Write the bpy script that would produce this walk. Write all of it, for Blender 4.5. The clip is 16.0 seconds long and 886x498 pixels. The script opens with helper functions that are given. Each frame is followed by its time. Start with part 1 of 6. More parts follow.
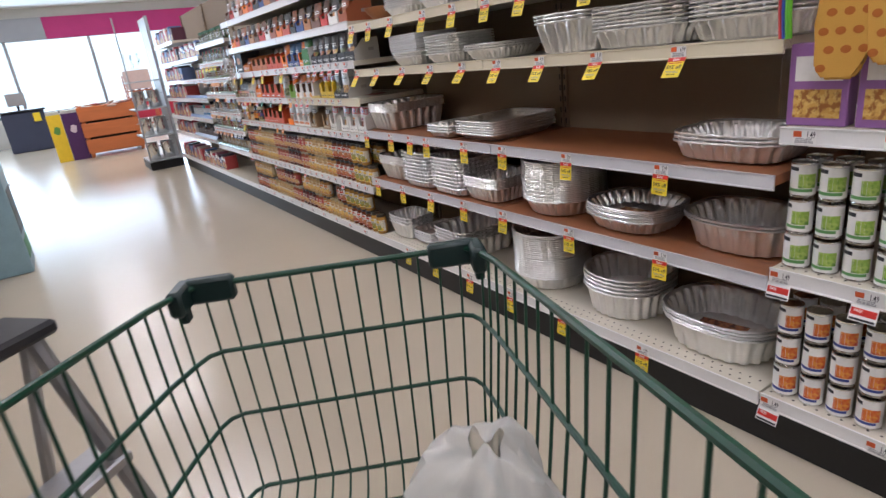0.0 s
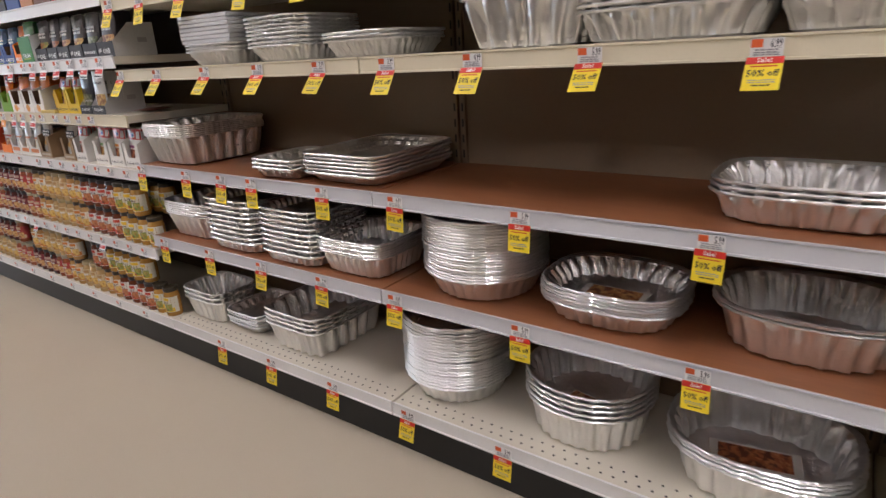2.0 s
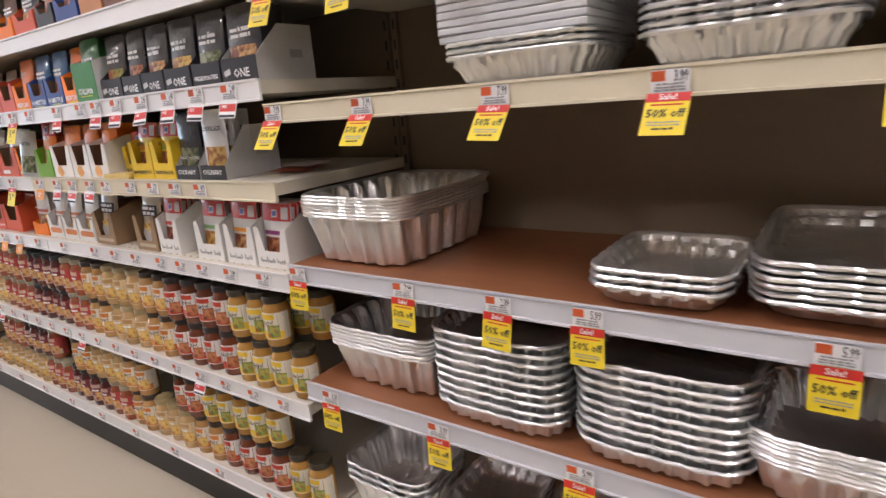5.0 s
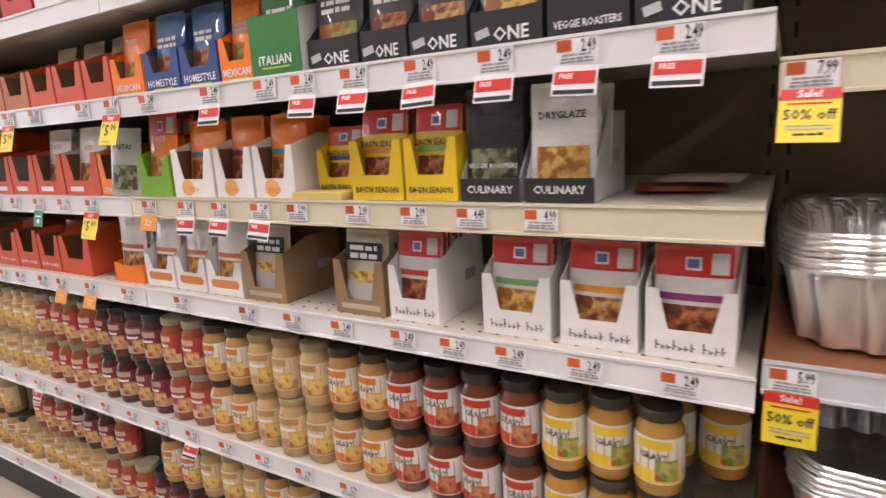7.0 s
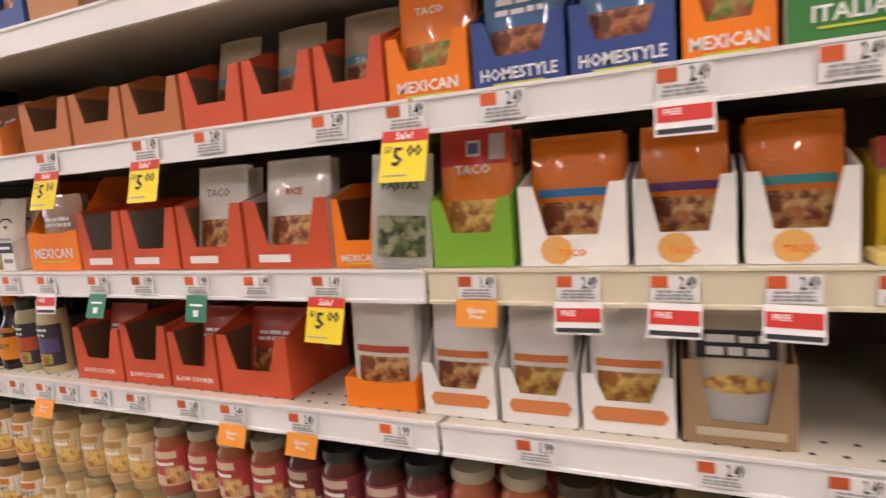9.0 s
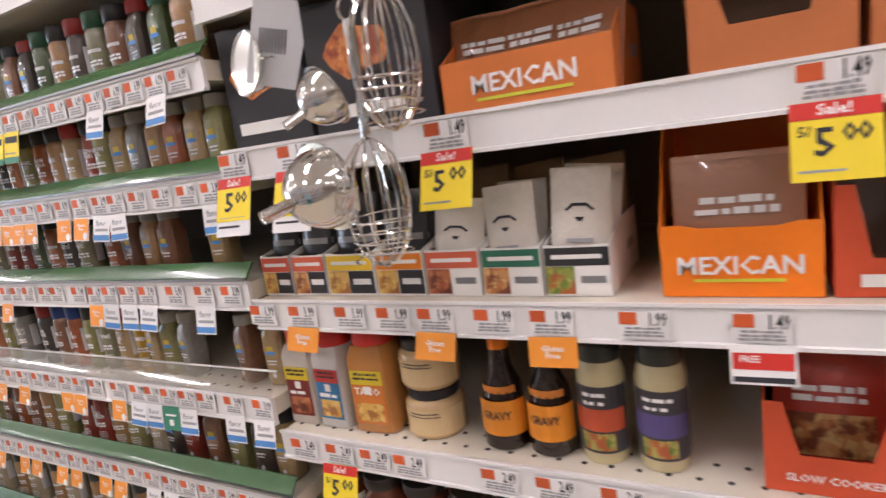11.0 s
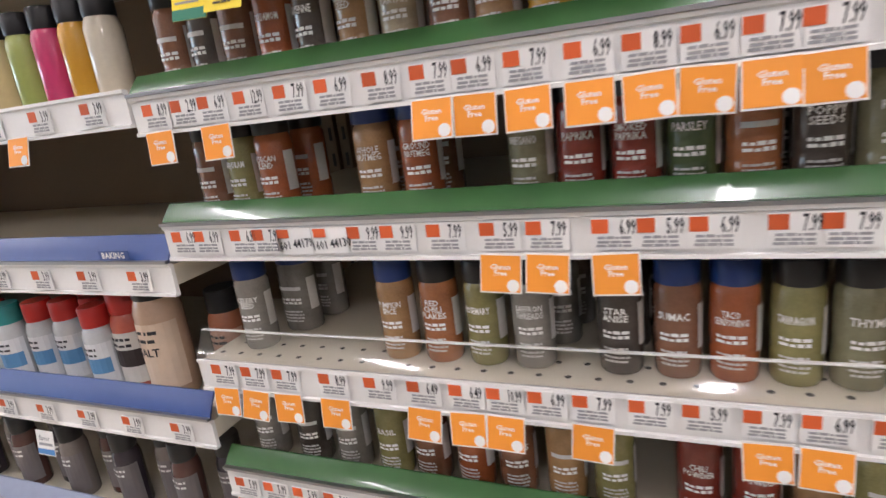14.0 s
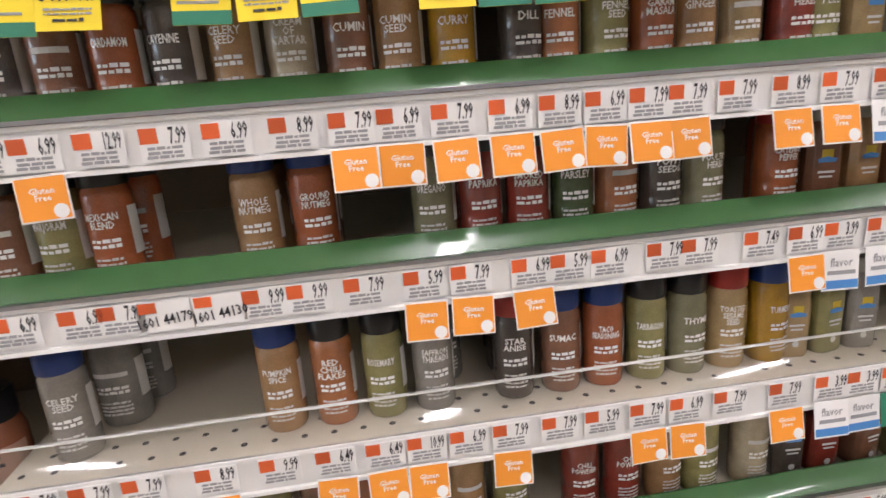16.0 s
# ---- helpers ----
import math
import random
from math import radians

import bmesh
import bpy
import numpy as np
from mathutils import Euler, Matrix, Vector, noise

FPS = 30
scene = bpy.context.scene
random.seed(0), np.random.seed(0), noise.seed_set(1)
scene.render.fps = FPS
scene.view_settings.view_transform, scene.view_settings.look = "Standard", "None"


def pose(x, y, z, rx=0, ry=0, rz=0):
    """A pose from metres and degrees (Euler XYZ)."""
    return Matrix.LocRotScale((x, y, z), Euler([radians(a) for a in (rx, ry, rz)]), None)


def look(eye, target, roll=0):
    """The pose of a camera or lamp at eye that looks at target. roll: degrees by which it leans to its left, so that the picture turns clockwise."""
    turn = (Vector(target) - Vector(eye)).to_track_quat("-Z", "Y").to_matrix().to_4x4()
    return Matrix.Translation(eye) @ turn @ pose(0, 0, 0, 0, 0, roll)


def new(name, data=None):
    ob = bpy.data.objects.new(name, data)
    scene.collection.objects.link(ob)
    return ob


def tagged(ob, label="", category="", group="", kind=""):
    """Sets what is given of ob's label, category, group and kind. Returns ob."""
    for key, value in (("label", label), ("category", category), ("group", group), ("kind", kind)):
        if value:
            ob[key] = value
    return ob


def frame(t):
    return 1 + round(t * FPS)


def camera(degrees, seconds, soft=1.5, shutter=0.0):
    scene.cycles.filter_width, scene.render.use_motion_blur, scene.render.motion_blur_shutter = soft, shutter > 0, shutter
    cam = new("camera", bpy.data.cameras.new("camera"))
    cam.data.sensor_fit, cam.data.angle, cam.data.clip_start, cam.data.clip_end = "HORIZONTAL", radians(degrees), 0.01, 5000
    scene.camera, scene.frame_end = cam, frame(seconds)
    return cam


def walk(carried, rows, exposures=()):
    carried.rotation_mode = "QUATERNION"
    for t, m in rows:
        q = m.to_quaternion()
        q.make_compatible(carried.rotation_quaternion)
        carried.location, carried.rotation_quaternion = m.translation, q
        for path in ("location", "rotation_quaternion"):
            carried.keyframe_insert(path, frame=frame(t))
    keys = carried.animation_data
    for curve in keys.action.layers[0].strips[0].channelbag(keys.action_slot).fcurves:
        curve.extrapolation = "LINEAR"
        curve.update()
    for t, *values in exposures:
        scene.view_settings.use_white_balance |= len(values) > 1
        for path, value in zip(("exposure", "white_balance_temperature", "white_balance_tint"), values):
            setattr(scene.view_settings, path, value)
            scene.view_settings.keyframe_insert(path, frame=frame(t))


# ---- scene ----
cam = camera(74.7, 16.0, soft=1.45, shutter=0.25)
PATH = [
    (0, (-0.045, 0.077, 1.3), (0.948, 1.683, 0.642), -7.0),
    (0.5, (0.085, 0.3, 1.29), (1.145, 1.854, 0.612), -9.6),
    (1, (0.19, 0.504, 1.265), (1.37, 1.962, 0.572), -9.5),
    (1.5, (0.286, 0.792, 1.238), (1.718, 1.999, 0.537), -5.4),
    (2, (0.348, 1.017, 1.229), (1.879, 2.129, 0.582), -3.3),
    (2.5, (0.448, 1.279, 1.247), (1.994, 2.397, 0.647), -3.7),
    (3, (0.533, 1.499, 1.263), (2.067, 2.619, 0.638), -5.7),
    (3.2, (0.568, 1.574, 1.253), (2.105, 2.688, 0.625), -6.1),
    (5.3, (0.676, 2.448, 1.194), (2.259, 3.567, 0.7), -4.5),
    (5.5, (0.677, 2.561, 1.182), (2.269, 3.662, 0.68), -4.2),
    (6, (0.684, 2.794, 1.166), (2.332, 3.833, 0.713), -2.3),
    (6.5, (0.714, 3.046, 1.161), (2.373, 4.091, 0.764), -2.3),
    (7, (0.74, 3.292, 1.167), (2.418, 4.304, 0.767), -3.2),
    (7.5, (0.774, 3.534, 1.165), (2.543, 4.382, 0.78), -2.8),
    (8, (0.795, 3.749, 1.169), (2.646, 4.442, 0.867), -3.1),
    (8.5, (0.822, 3.987, 1.184), (2.668, 4.705, 0.906), -3.8),
    (9, (0.827, 4.23, 1.181), (2.636, 5.043, 0.925), -4.6),
    (9.2, (0.823, 4.343, 1.176), (2.631, 5.167, 0.947), -4.7),
    (11.3, (0.91, 5.474, 1.258), (2.621, 6.432, 0.863), -8.3),
    (11.5, (0.894, 5.556, 1.25), (2.602, 6.514, 0.845), -8.2),
    (12, (0.902, 5.784, 1.212), (2.597, 6.769, 0.814), -7.7),
    (12.5, (0.964, 6.039, 1.232), (2.629, 7.031, 0.737), -8.1),
    (13, (0.98, 6.227, 1.235), (2.642, 7.209, 0.713), -8.5),
    (13.5, (0.948, 6.438, 1.263), (2.661, 7.319, 0.726), -7.5),
    (14, (0.968, 6.621, 1.215), (2.733, 7.393, 0.678), -7.4),
    (14.5, (1.037, 6.786, 1.206), (2.846, 7.427, 0.641), -6.6),
    (15, (1.017, 6.821, 1.217), (2.885, 7.158, 0.587), -6.5),
    (15.5, (0.965, 6.853, 1.261), (2.855, 6.804, 0.608), -5.5),
    (16, (0.956, 6.835, 1.253), (2.867, 6.6, 0.713), -4.5),
]
walk(cam, [(t, look(eye, target, roll)) for t, eye, target, roll in PATH],
     exposures=[(0.0, -0.14, 5950, 10), (0.6, -0.22, 5950, 10), (1.2, -0.22, 6200, 11), (2.0, -0.2, 6300, 11), (3.0, -0.23, 6550, 12), (5.5, 0.1, 6300, 13), (6.5, 0.12, 6400, 15), (7.5, 0.24, 6450, 12), (8.2, 0.26, 6450, 10),
                (9.0, 0.15, 6900, 14), (11.5, 0.1, 6250, 15), (12.0, 0.1, 6100, 13), (12.6, -0.02, 6100, 13), (13.5, 0.14, 6250, 11), (14.5, 0.06, 6350, 10), (16.0, 0.2, 6450, 10)])

# world: pale daylight outside the shop front, far behind the aisle
world = bpy.data.worlds.new("daylight")
scene.world = world
world.use_nodes = True
sky = world.node_tree.nodes.new("ShaderNodeTexSky")
sky.sky_type, sky.sun_disc = "NISHITA", False
sky.sun_elevation, sky.sun_rotation = radians(40), radians(20)
background = world.node_tree.nodes["Background"]
background.inputs["Strength"].default_value = 0.12
world.node_tree.links.new(sky.outputs[0], background.inputs["Color"])
sun = new("sun", bpy.data.lights.new("sun", "SUN"))
sun.data.energy, sun.data.angle, sun.data.color = 2.5, radians(0.5), (1.0, 0.96, 0.9)
sun.matrix_world = pose(0, 0, 12, -50, 0, 160)

CEILING = 3.5
TUBE_ROWS = [-2.6, 0.4, 3.4, 6.4, 9.4, 12.4, 15.4]
LAMP_WATTS = 34.0


def tube_lamp(x, y, watts=LAMP_WATTS):
    """The light of one ceiling fixture whose tubes lie across the aisle."""
    data = bpy.data.lights.new("fixture_light", "AREA")
    data.shape, data.size, data.size_y = "RECTANGLE", 1.2, 0.16
    data.energy, data.color = watts, (1.0, 0.925, 0.97)
    ob = new("fixture_light", data)
    ob.matrix_world = pose(x, y, CEILING - 0.095)
    return ob


for row in TUBE_ROWS:
    for column in (0.35, -2.6, 3.3):
        tube_lamp(column, row)
# daylight through the shop front
window_light = new("window_light", bpy.data.lights.new("window_light", "AREA"))
window_light.data.shape, window_light.data.size, window_light.data.size_y = "RECTANGLE", 9.0, 1.7
window_light.data.energy, window_light.data.color = 300.0, (0.66, 0.83, 1.0)
window_light.matrix_world = pose(1.0, 19.7, 1.9, -90, 0, 0)

# ---- materials ----
def ramp_mix(nt, fac, dark, light):
    mix = nt.nodes.new("ShaderNodeMix")
    mix.data_type = "RGBA"
    mix.inputs["A"].default_value, mix.inputs["B"].default_value = (*dark, 1), (*light, 1)
    nt.links.new(fac, mix.inputs["Factor"])
    return mix.outputs["Result"]


def mat(name, colour, rough=0.5, metal=0.0, vary=0.12, grain=60.0, blotch=4.0, bump=0.0, alpha=1.0, ior=1.45, spread=0.0, coat=0.0, stretch=None):
    """A surface with broad blotches and fine grain; spread: change of tone from object to object."""
    m = bpy.data.materials.new(name)
    m.use_nodes = True
    nt = m.node_tree
    b = nt.nodes["Principled BSDF"]
    b.inputs["Roughness"].default_value, b.inputs["Metallic"].default_value, b.inputs["IOR"].default_value = rough, metal, ior
    b.inputs["Coat Weight"].default_value = coat
    co = nt.nodes.new("ShaderNodeTexCoord").outputs["Object"]
    if stretch:
        mp = nt.nodes.new("ShaderNodeMapping")
        mp.inputs["Scale"].default_value = stretch
        nt.links.new(co, mp.inputs["Vector"])
        co = mp.outputs["Vector"]
    fine, broad = nt.nodes.new("ShaderNodeTexNoise"), nt.nodes.new("ShaderNodeTexNoise")
    fine.inputs["Scale"].default_value, fine.inputs["Detail"].default_value = grain, 4
    broad.inputs["Scale"].default_value, broad.inputs["Detail"].default_value = blotch, 2
    for n in (fine, broad):
        nt.links.new(co, n.inputs["Vector"])
    add = nt.nodes.new("ShaderNodeMath")
    add.operation = "MULTIPLY_ADD"
    add.inputs[1].default_value = 0.4
    nt.links.new(fine.outputs["Fac"], add.inputs[0])
    half = nt.nodes.new("ShaderNodeMath")
    half.operation = "MULTIPLY"
    half.inputs[1].default_value = 0.6
    nt.links.new(broad.outputs["Fac"], half.inputs[0])
    nt.links.new(half.outputs[0], add.inputs[2])
    dark = tuple(max(0.0, c * (1 - 1.6 * vary)) for c in colour)
    light = tuple(min(1.0, c * (1 + 1.6 * vary)) for c in colour)
    out = ramp_mix(nt, add.outputs[0], dark, light)
    if spread:
        hsv = nt.nodes.new("ShaderNodeHueSaturation")
        info = nt.nodes.new("ShaderNodeObjectInfo")
        rng = nt.nodes.new("ShaderNodeMapRange")
        rng.inputs["To Min"].default_value, rng.inputs["To Max"].default_value = 1 - spread, 1 + spread
        nt.links.new(info.outputs["Random"], rng.inputs["Value"])
        nt.links.new(rng.outputs[0], hsv.inputs["Value"])
        nt.links.new(out, hsv.inputs["Color"])
        out = hsv.outputs[0]
    nt.links.new(out, b.inputs["Base Color"])
    if bump:
        bp = nt.nodes.new("ShaderNodeBump")
        bp.inputs["Strength"].default_value, bp.inputs["Distance"].default_value = bump, 0.004
        nt.links.new(fine.outputs["Fac"], bp.inputs["Height"])
        nt.links.new(bp.outputs[0], b.inputs["Normal"])
    if alpha < 1:
        b.inputs["Alpha"].default_value = alpha
    return m


PLAIN = {}


def tint(colour, rough=0.5, kind="card"):
    """Printed card or film in one ink, made once for each colour."""
    key = (colour, rough, kind)
    if key not in PLAIN:
        PLAIN[key] = mat(kind, colour, rough, vary=0.1, grain=90, blotch=14, spread=0.05, coat=0.6 if kind == "film" else 0.0, bump=0.5 if kind == "film" else 0.0)
    return PLAIN[key]


def glow(name, colour, power):
    m = bpy.data.materials.new(name)
    m.use_nodes = True
    b = m.node_tree.nodes["Principled BSDF"]
    b.inputs["Base Color"].default_value = (*colour, 1)
    b.inputs["Emission Color"].default_value = (*colour, 1)
    b.inputs["Emission Strength"].default_value = power
    return m


def glass(name, colour=(1, 1, 1), rough=0.08, ior=1.3, gloss_share=0.45):
    """Clear plastic or glass as a thin sheet: mostly see-through, with gloss by Fresnel."""
    m = bpy.data.materials.new(name)
    m.use_nodes = True
    nt = m.node_tree
    nt.nodes.remove(nt.nodes["Principled BSDF"])
    clear, gloss, mix, fres = (nt.nodes.new("ShaderNode" + k) for k in ("BsdfTransparent", "BsdfGlossy", "MixShader", "Fresnel"))
    clear.inputs["Color"].default_value = (*colour, 1)
    gloss.inputs["Roughness"].default_value = rough
    fres.inputs["IOR"].default_value = ior
    soft = nt.nodes.new("ShaderNodeMath")
    soft.operation = "MULTIPLY_ADD"
    soft.inputs[1].default_value, soft.inputs[2].default_value = gloss_share, 0.05
    nt.links.new(fres.outputs[0], soft.inputs[0])
    nt.links.new(soft.outputs[0], mix.inputs[0])
    nt.links.new(clear.outputs[0], mix.inputs[1])
    nt.links.new(gloss.outputs[0], mix.inputs[2])
    nt.links.new(mix.outputs[0], nt.nodes["Material Output"].inputs["Surface"])
    return m


FLOOR = mat("polished_floor", (0.57, 0.5, 0.385), 0.2, vary=0.05, grain=180, blotch=1.3, bump=0.02)
WALL = mat("wall_paint", (0.72, 0.7, 0.66), 0.7, vary=0.05, bump=0.05)
CEIL = mat("ceiling_board", (0.82, 0.81, 0.78), 0.85, vary=0.04, grain=140, bump=0.1)
PINK = mat("pink_band", (0.62, 0.05, 0.22), 0.6, vary=0.06)
GREYBAND = mat("grey_band", (0.45, 0.44, 0.47), 0.6, vary=0.06)
CREAM = mat("cream_enamel", (0.66, 0.61, 0.5), 0.38, vary=0.05, grain=200, blotch=5)
BACK = mat("back_panel", (0.25, 0.185, 0.12), 0.7, vary=0.09, grain=120, blotch=3, bump=0.05)
BEIGE = mat("beige_edging", (0.72, 0.65, 0.48), 0.35, vary=0.05, grain=150)
WHITE = mat("white_edging", (0.8, 0.79, 0.77), 0.3, vary=0.05, grain=150, blotch=8)
GREYEDGE = mat("grey_edging", (0.62, 0.62, 0.64), 0.3, vary=0.06, grain=150, blotch=8)
BROWN = mat("brown_laminate", (0.27, 0.105, 0.045), 0.42, vary=0.16, grain=30, blotch=5, stretch=(1, 6, 1))
KICK = mat("black_kick_plate", (0.012, 0.012, 0.013), 0.45, vary=0.3)
BLACK = mat("black_plastic", (0.02, 0.02, 0.022), 0.45, vary=0.2)
GREEN = mat("green_plastic_lip", (0.045, 0.125, 0.042), 0.24, vary=0.12, grain=60, blotch=6, coat=0.4)
BLUE = mat("blue_plastic_lip", (0.05, 0.09, 0.26), 0.3, vary=0.12, grain=60, blotch=6)
GREYLIP = mat("grey_blue_lip", (0.28, 0.31, 0.42), 0.3, vary=0.12, grain=60, blotch=6)
CLEAR = glass("clear_acrylic")
JARGLASS = glass("jar_glass", (0.97, 0.98, 0.97), 0.04)
FOIL = mat("aluminium_foil", (0.84, 0.835, 0.82), 0.29, 0.94, vary=0.06, grain=60, blotch=9, bump=0.75)
FOILRIM = mat("foil_rim", (0.9, 0.9, 0.89), 0.28, 0.85, vary=0.05, grain=80, blotch=9, bump=0.3)
STEEL = mat("polished_steel", (0.78, 0.77, 0.75), 0.12, 1.0, vary=0.05, grain=50)
DULLSTEEL = mat("dull_steel", (0.42, 0.42, 0.43), 0.4, 1.0, vary=0.1)
CARTGREEN = mat("green_coated_wire", (0.006, 0.045, 0.024), 0.35, vary=0.2, grain=90, blotch=8, bump=0.1)
CARTCAP = mat("dark_green_plastic", (0.006, 0.02, 0.018), 0.45, vary=0.25, grain=90, blotch=9, bump=0.1)
PAPER = mat("white_label_paper", (0.82, 0.81, 0.79), 0.55, vary=0.04, spread=0.04)
YELLOW = mat("yellow_tag_card", (0.86, 0.66, 0.03), 0.5, vary=0.05, spread=0.06)
TAGRED = mat("red_tag_print", (0.62, 0.035, 0.025), 0.5, vary=0.08)
ORANGERED = mat("orange_red_block", (0.62, 0.11, 0.03), 0.5, vary=0.1, spread=0.2)
ORANGETAG = mat("orange_tag_card", (0.82, 0.3, 0.035), 0.5, vary=0.06, spread=0.08)
BLUETAG = mat("blue_tag_print", (0.07, 0.24, 0.55), 0.5, vary=0.08)
GREENTAG = mat("green_tag_card", (0.03, 0.2, 0.12), 0.5, vary=0.08)
INK = mat("black_ink", (0.03, 0.03, 0.035), 0.6, vary=0.1)
GREYINK = mat("grey_ink", (0.32, 0.32, 0.33), 0.6, vary=0.1)
WHITEINK = mat("white_ink", (0.84, 0.83, 0.8), 0.5, vary=0.04)

# ---- mesh helpers ----
def mesh(name, bm, material, smooth=False):
    me = bpy.data.meshes.new(name)
    bm.to_mesh(me)
    bm.free()
    for m in material if isinstance(material, (list, tuple)) else (material,):
        me.materials.append(m)
    if smooth:
        me.shade_smooth()
        me.set_sharp_from_angle(angle=radians(40))
    return me


KIDS = {}


def clone(ob, m):
    """A copy of a thing and its parts, as copy_thing() makes it, from the list of its parts."""
    made = ob.copy()
    scene.collection.objects.link(made)
    made.matrix_basis = m @ Matrix.Diagonal((*ob.scale, 1))
    for kid in KIDS.get(ob, ()):
        k = kid.copy()
        scene.collection.objects.link(k)
        k.parent = made
    return made


def part(name, bm, material, parent, label="", smooth=False, at=None):
    """One mesh object under a thing or a part, from a bmesh or from mesh data made before."""
    me = bm if isinstance(bm, bpy.types.Mesh) else mesh(name, bm, material, smooth)
    ob = new(name, me)
    ob.parent = parent
    KIDS.setdefault(parent, []).append(ob)
    if at is not None:
        ob.matrix_basis = at
    if label:
        ob["label"] = label
    return ob


def thing(name, m, label, category, group="", kind=""):
    ob = new(name)
    ob.empty_display_size = 0.05
    ob.matrix_basis = m
    return tagged(ob, label, category, group, kind)


def solid(name, bm, material, m, label, category, group="", kind="", smooth=False):
    ob = new(name, bm if isinstance(bm, bpy.types.Mesh) else mesh(name, bm, material, smooth))
    ob.matrix_basis = m
    return tagged(ob, label, category, group, kind)


def box(x0, x1, y0, y1, z0, z1, bevel=0.0, bm=None):
    bm = bm or bmesh.new()
    own = bmesh.new() if bevel else bm
    vs = [own.verts.new(p) for p in ((x0, y0, z0), (x1, y0, z0), (x1, y1, z0), (x0, y1, z0), (x0, y0, z1), (x1, y0, z1), (x1, y1, z1), (x0, y1, z1))]
    for f in ((3, 2, 1, 0), (4, 5, 6, 7), (0, 1, 5, 4), (1, 2, 6, 5), (2, 3, 7, 6), (3, 0, 4, 7)):
        own.faces.new([vs[i] for i in f])
    if bevel:
        bmesh.ops.bevel(own, geom=own.edges[:], offset=bevel, segments=1, affect="EDGES")
        me = bpy.data.meshes.new("tmp")
        own.to_mesh(me)
        own.free()
        bm.from_mesh(me)
        bpy.data.meshes.remove(me)
    return bm


def lathe(profile, seg=16, bm=None, squash=None, at=(0, 0, 0)):
    """Turns a profile of (radius, z) round z; squash bends the ring to a rounded square."""
    bm = bm or bmesh.new()
    rings = []
    for r, z in profile:
        ring = []
        for i in range(seg):
            a = 2 * math.pi * (i + 0.5) / seg
            c, s = math.cos(a), math.sin(a)
            k = 1.0
            if squash:
                k = 1.0 / (abs(c) ** squash + abs(s) ** squash) ** (1.0 / squash)
            ring.append(bm.verts.new((at[0] + r * c * k, at[1] + r * s * k, at[2] + z)))
        rings.append(ring)
    for a, b in zip(rings, rings[1:]):
        for i in range(seg):
            j = (i + 1) % seg
            bm.faces.new((a[i], a[j], b[j], b[i]))
    if profile[0][0] > 1e-6:
        bm.faces.new(rings[0][::-1])
    if profile[-1][0] > 1e-6:
        bm.faces.new(rings[-1])
    return bm


def tube(points, r, seg=6, bm=None, closed=False):
    """A round bar along points."""
    bm = bm or bmesh.new()
    pts = [Vector(p) for p in points]
    n, rings, side = len(pts), [], None
    for i, p in enumerate(pts):
        a = pts[i - 1] if (i or closed) else p
        b = pts[(i + 1) % n] if (i < n - 1 or closed) else p
        d = (b - a).normalized()
        if side is None:
            side = d.orthogonal().normalized()
        side = (side - d * side.dot(d)).normalized()
        up = d.cross(side)
        rings.append([bm.verts.new(p + r * (math.cos(2 * math.pi * k / seg) * side + math.sin(2 * math.pi * k / seg) * up)) for k in range(seg)])
    for i in range(n if closed else n - 1):
        a, b = rings[i], rings[(i + 1) % n]
        for k in range(seg):
            j = (k + 1) % seg
            bm.faces.new((a[k], a[j], b[j], b[k]))
    if not closed:
        bm.faces.new(rings[0][::-1])
        bm.faces.new(rings[-1])
    return bm


def slab(outline, thick, bm=None, back=True):
    """A flat card in the x-z plane, facing -y, with its thickness behind it."""
    bm = bm or bmesh.new()
    f = [bm.verts.new((x, 0, z)) for x, z in outline]
    b = [bm.verts.new((x, thick, z)) for x, z in outline]
    bm.faces.new(f)
    bm.faces.new(b[::-1])
    for i in range(len(f)):
        j = (i + 1) % len(f)
        bm.faces.new((f[j], f[i], b[i], b[j]))
    return bm


def rect(x0, x1, z0, z1, thick=0.0006, bm=None, y=0.0):
    return box(x0, x1, y, y + thick, z0, z1, bm=bm)


LETTERS = {}


def letters(text, size, material, width=0.0, bend=0.0):
    """Raised letters in the x-z plane, facing -y, centred; width: squeezed to fit; bend: radius of the jar they lie on."""
    key = (text, size, material.name, width, bend)
    if key not in LETTERS:
        cu = bpy.data.curves.new("letters", "FONT")
        cu.body, cu.size, cu.align_x, cu.align_y, cu.resolution_u = text, size, "CENTER", "CENTER", 1
        cu.space_line, cu.offset = 0.8, size * 0.018
        ob = bpy.data.objects.new("letters", cu)
        me = bpy.data.meshes.new_from_object(ob)
        bpy.data.objects.remove(ob)
        xs = [v.co.x for v in me.vertices] or [0, 1]
        k = min(1.0, width / max(1e-6, max(xs) - min(xs))) if width else 1.0
        for v in me.vertices:
            x, z = v.co.x * k, v.co.y
            v.co = (bend * math.sin(x / bend), -bend * math.cos(x / bend), z) if bend else (x, 0, z)
        me.materials.clear()
        me.materials.append(material)
        LETTERS[key] = me
    return LETTERS[key]


FRONT = 1.5  # the line of the shelf edges


def on_shelf(y, z, depth=0.0, turn=0.0):
    """Pose of a thing on a shelf, facing the aisle: its own x runs to the shopper's right, its y into the shelf."""
    return pose(FRONT + depth, y, z, 0, 0, -90 + turn)

# ---- the shop ----
def structure(name, bm, material, label):
    return tagged(new(name, mesh(name, bm, material)), label, name.split("_")[0], kind="structure")


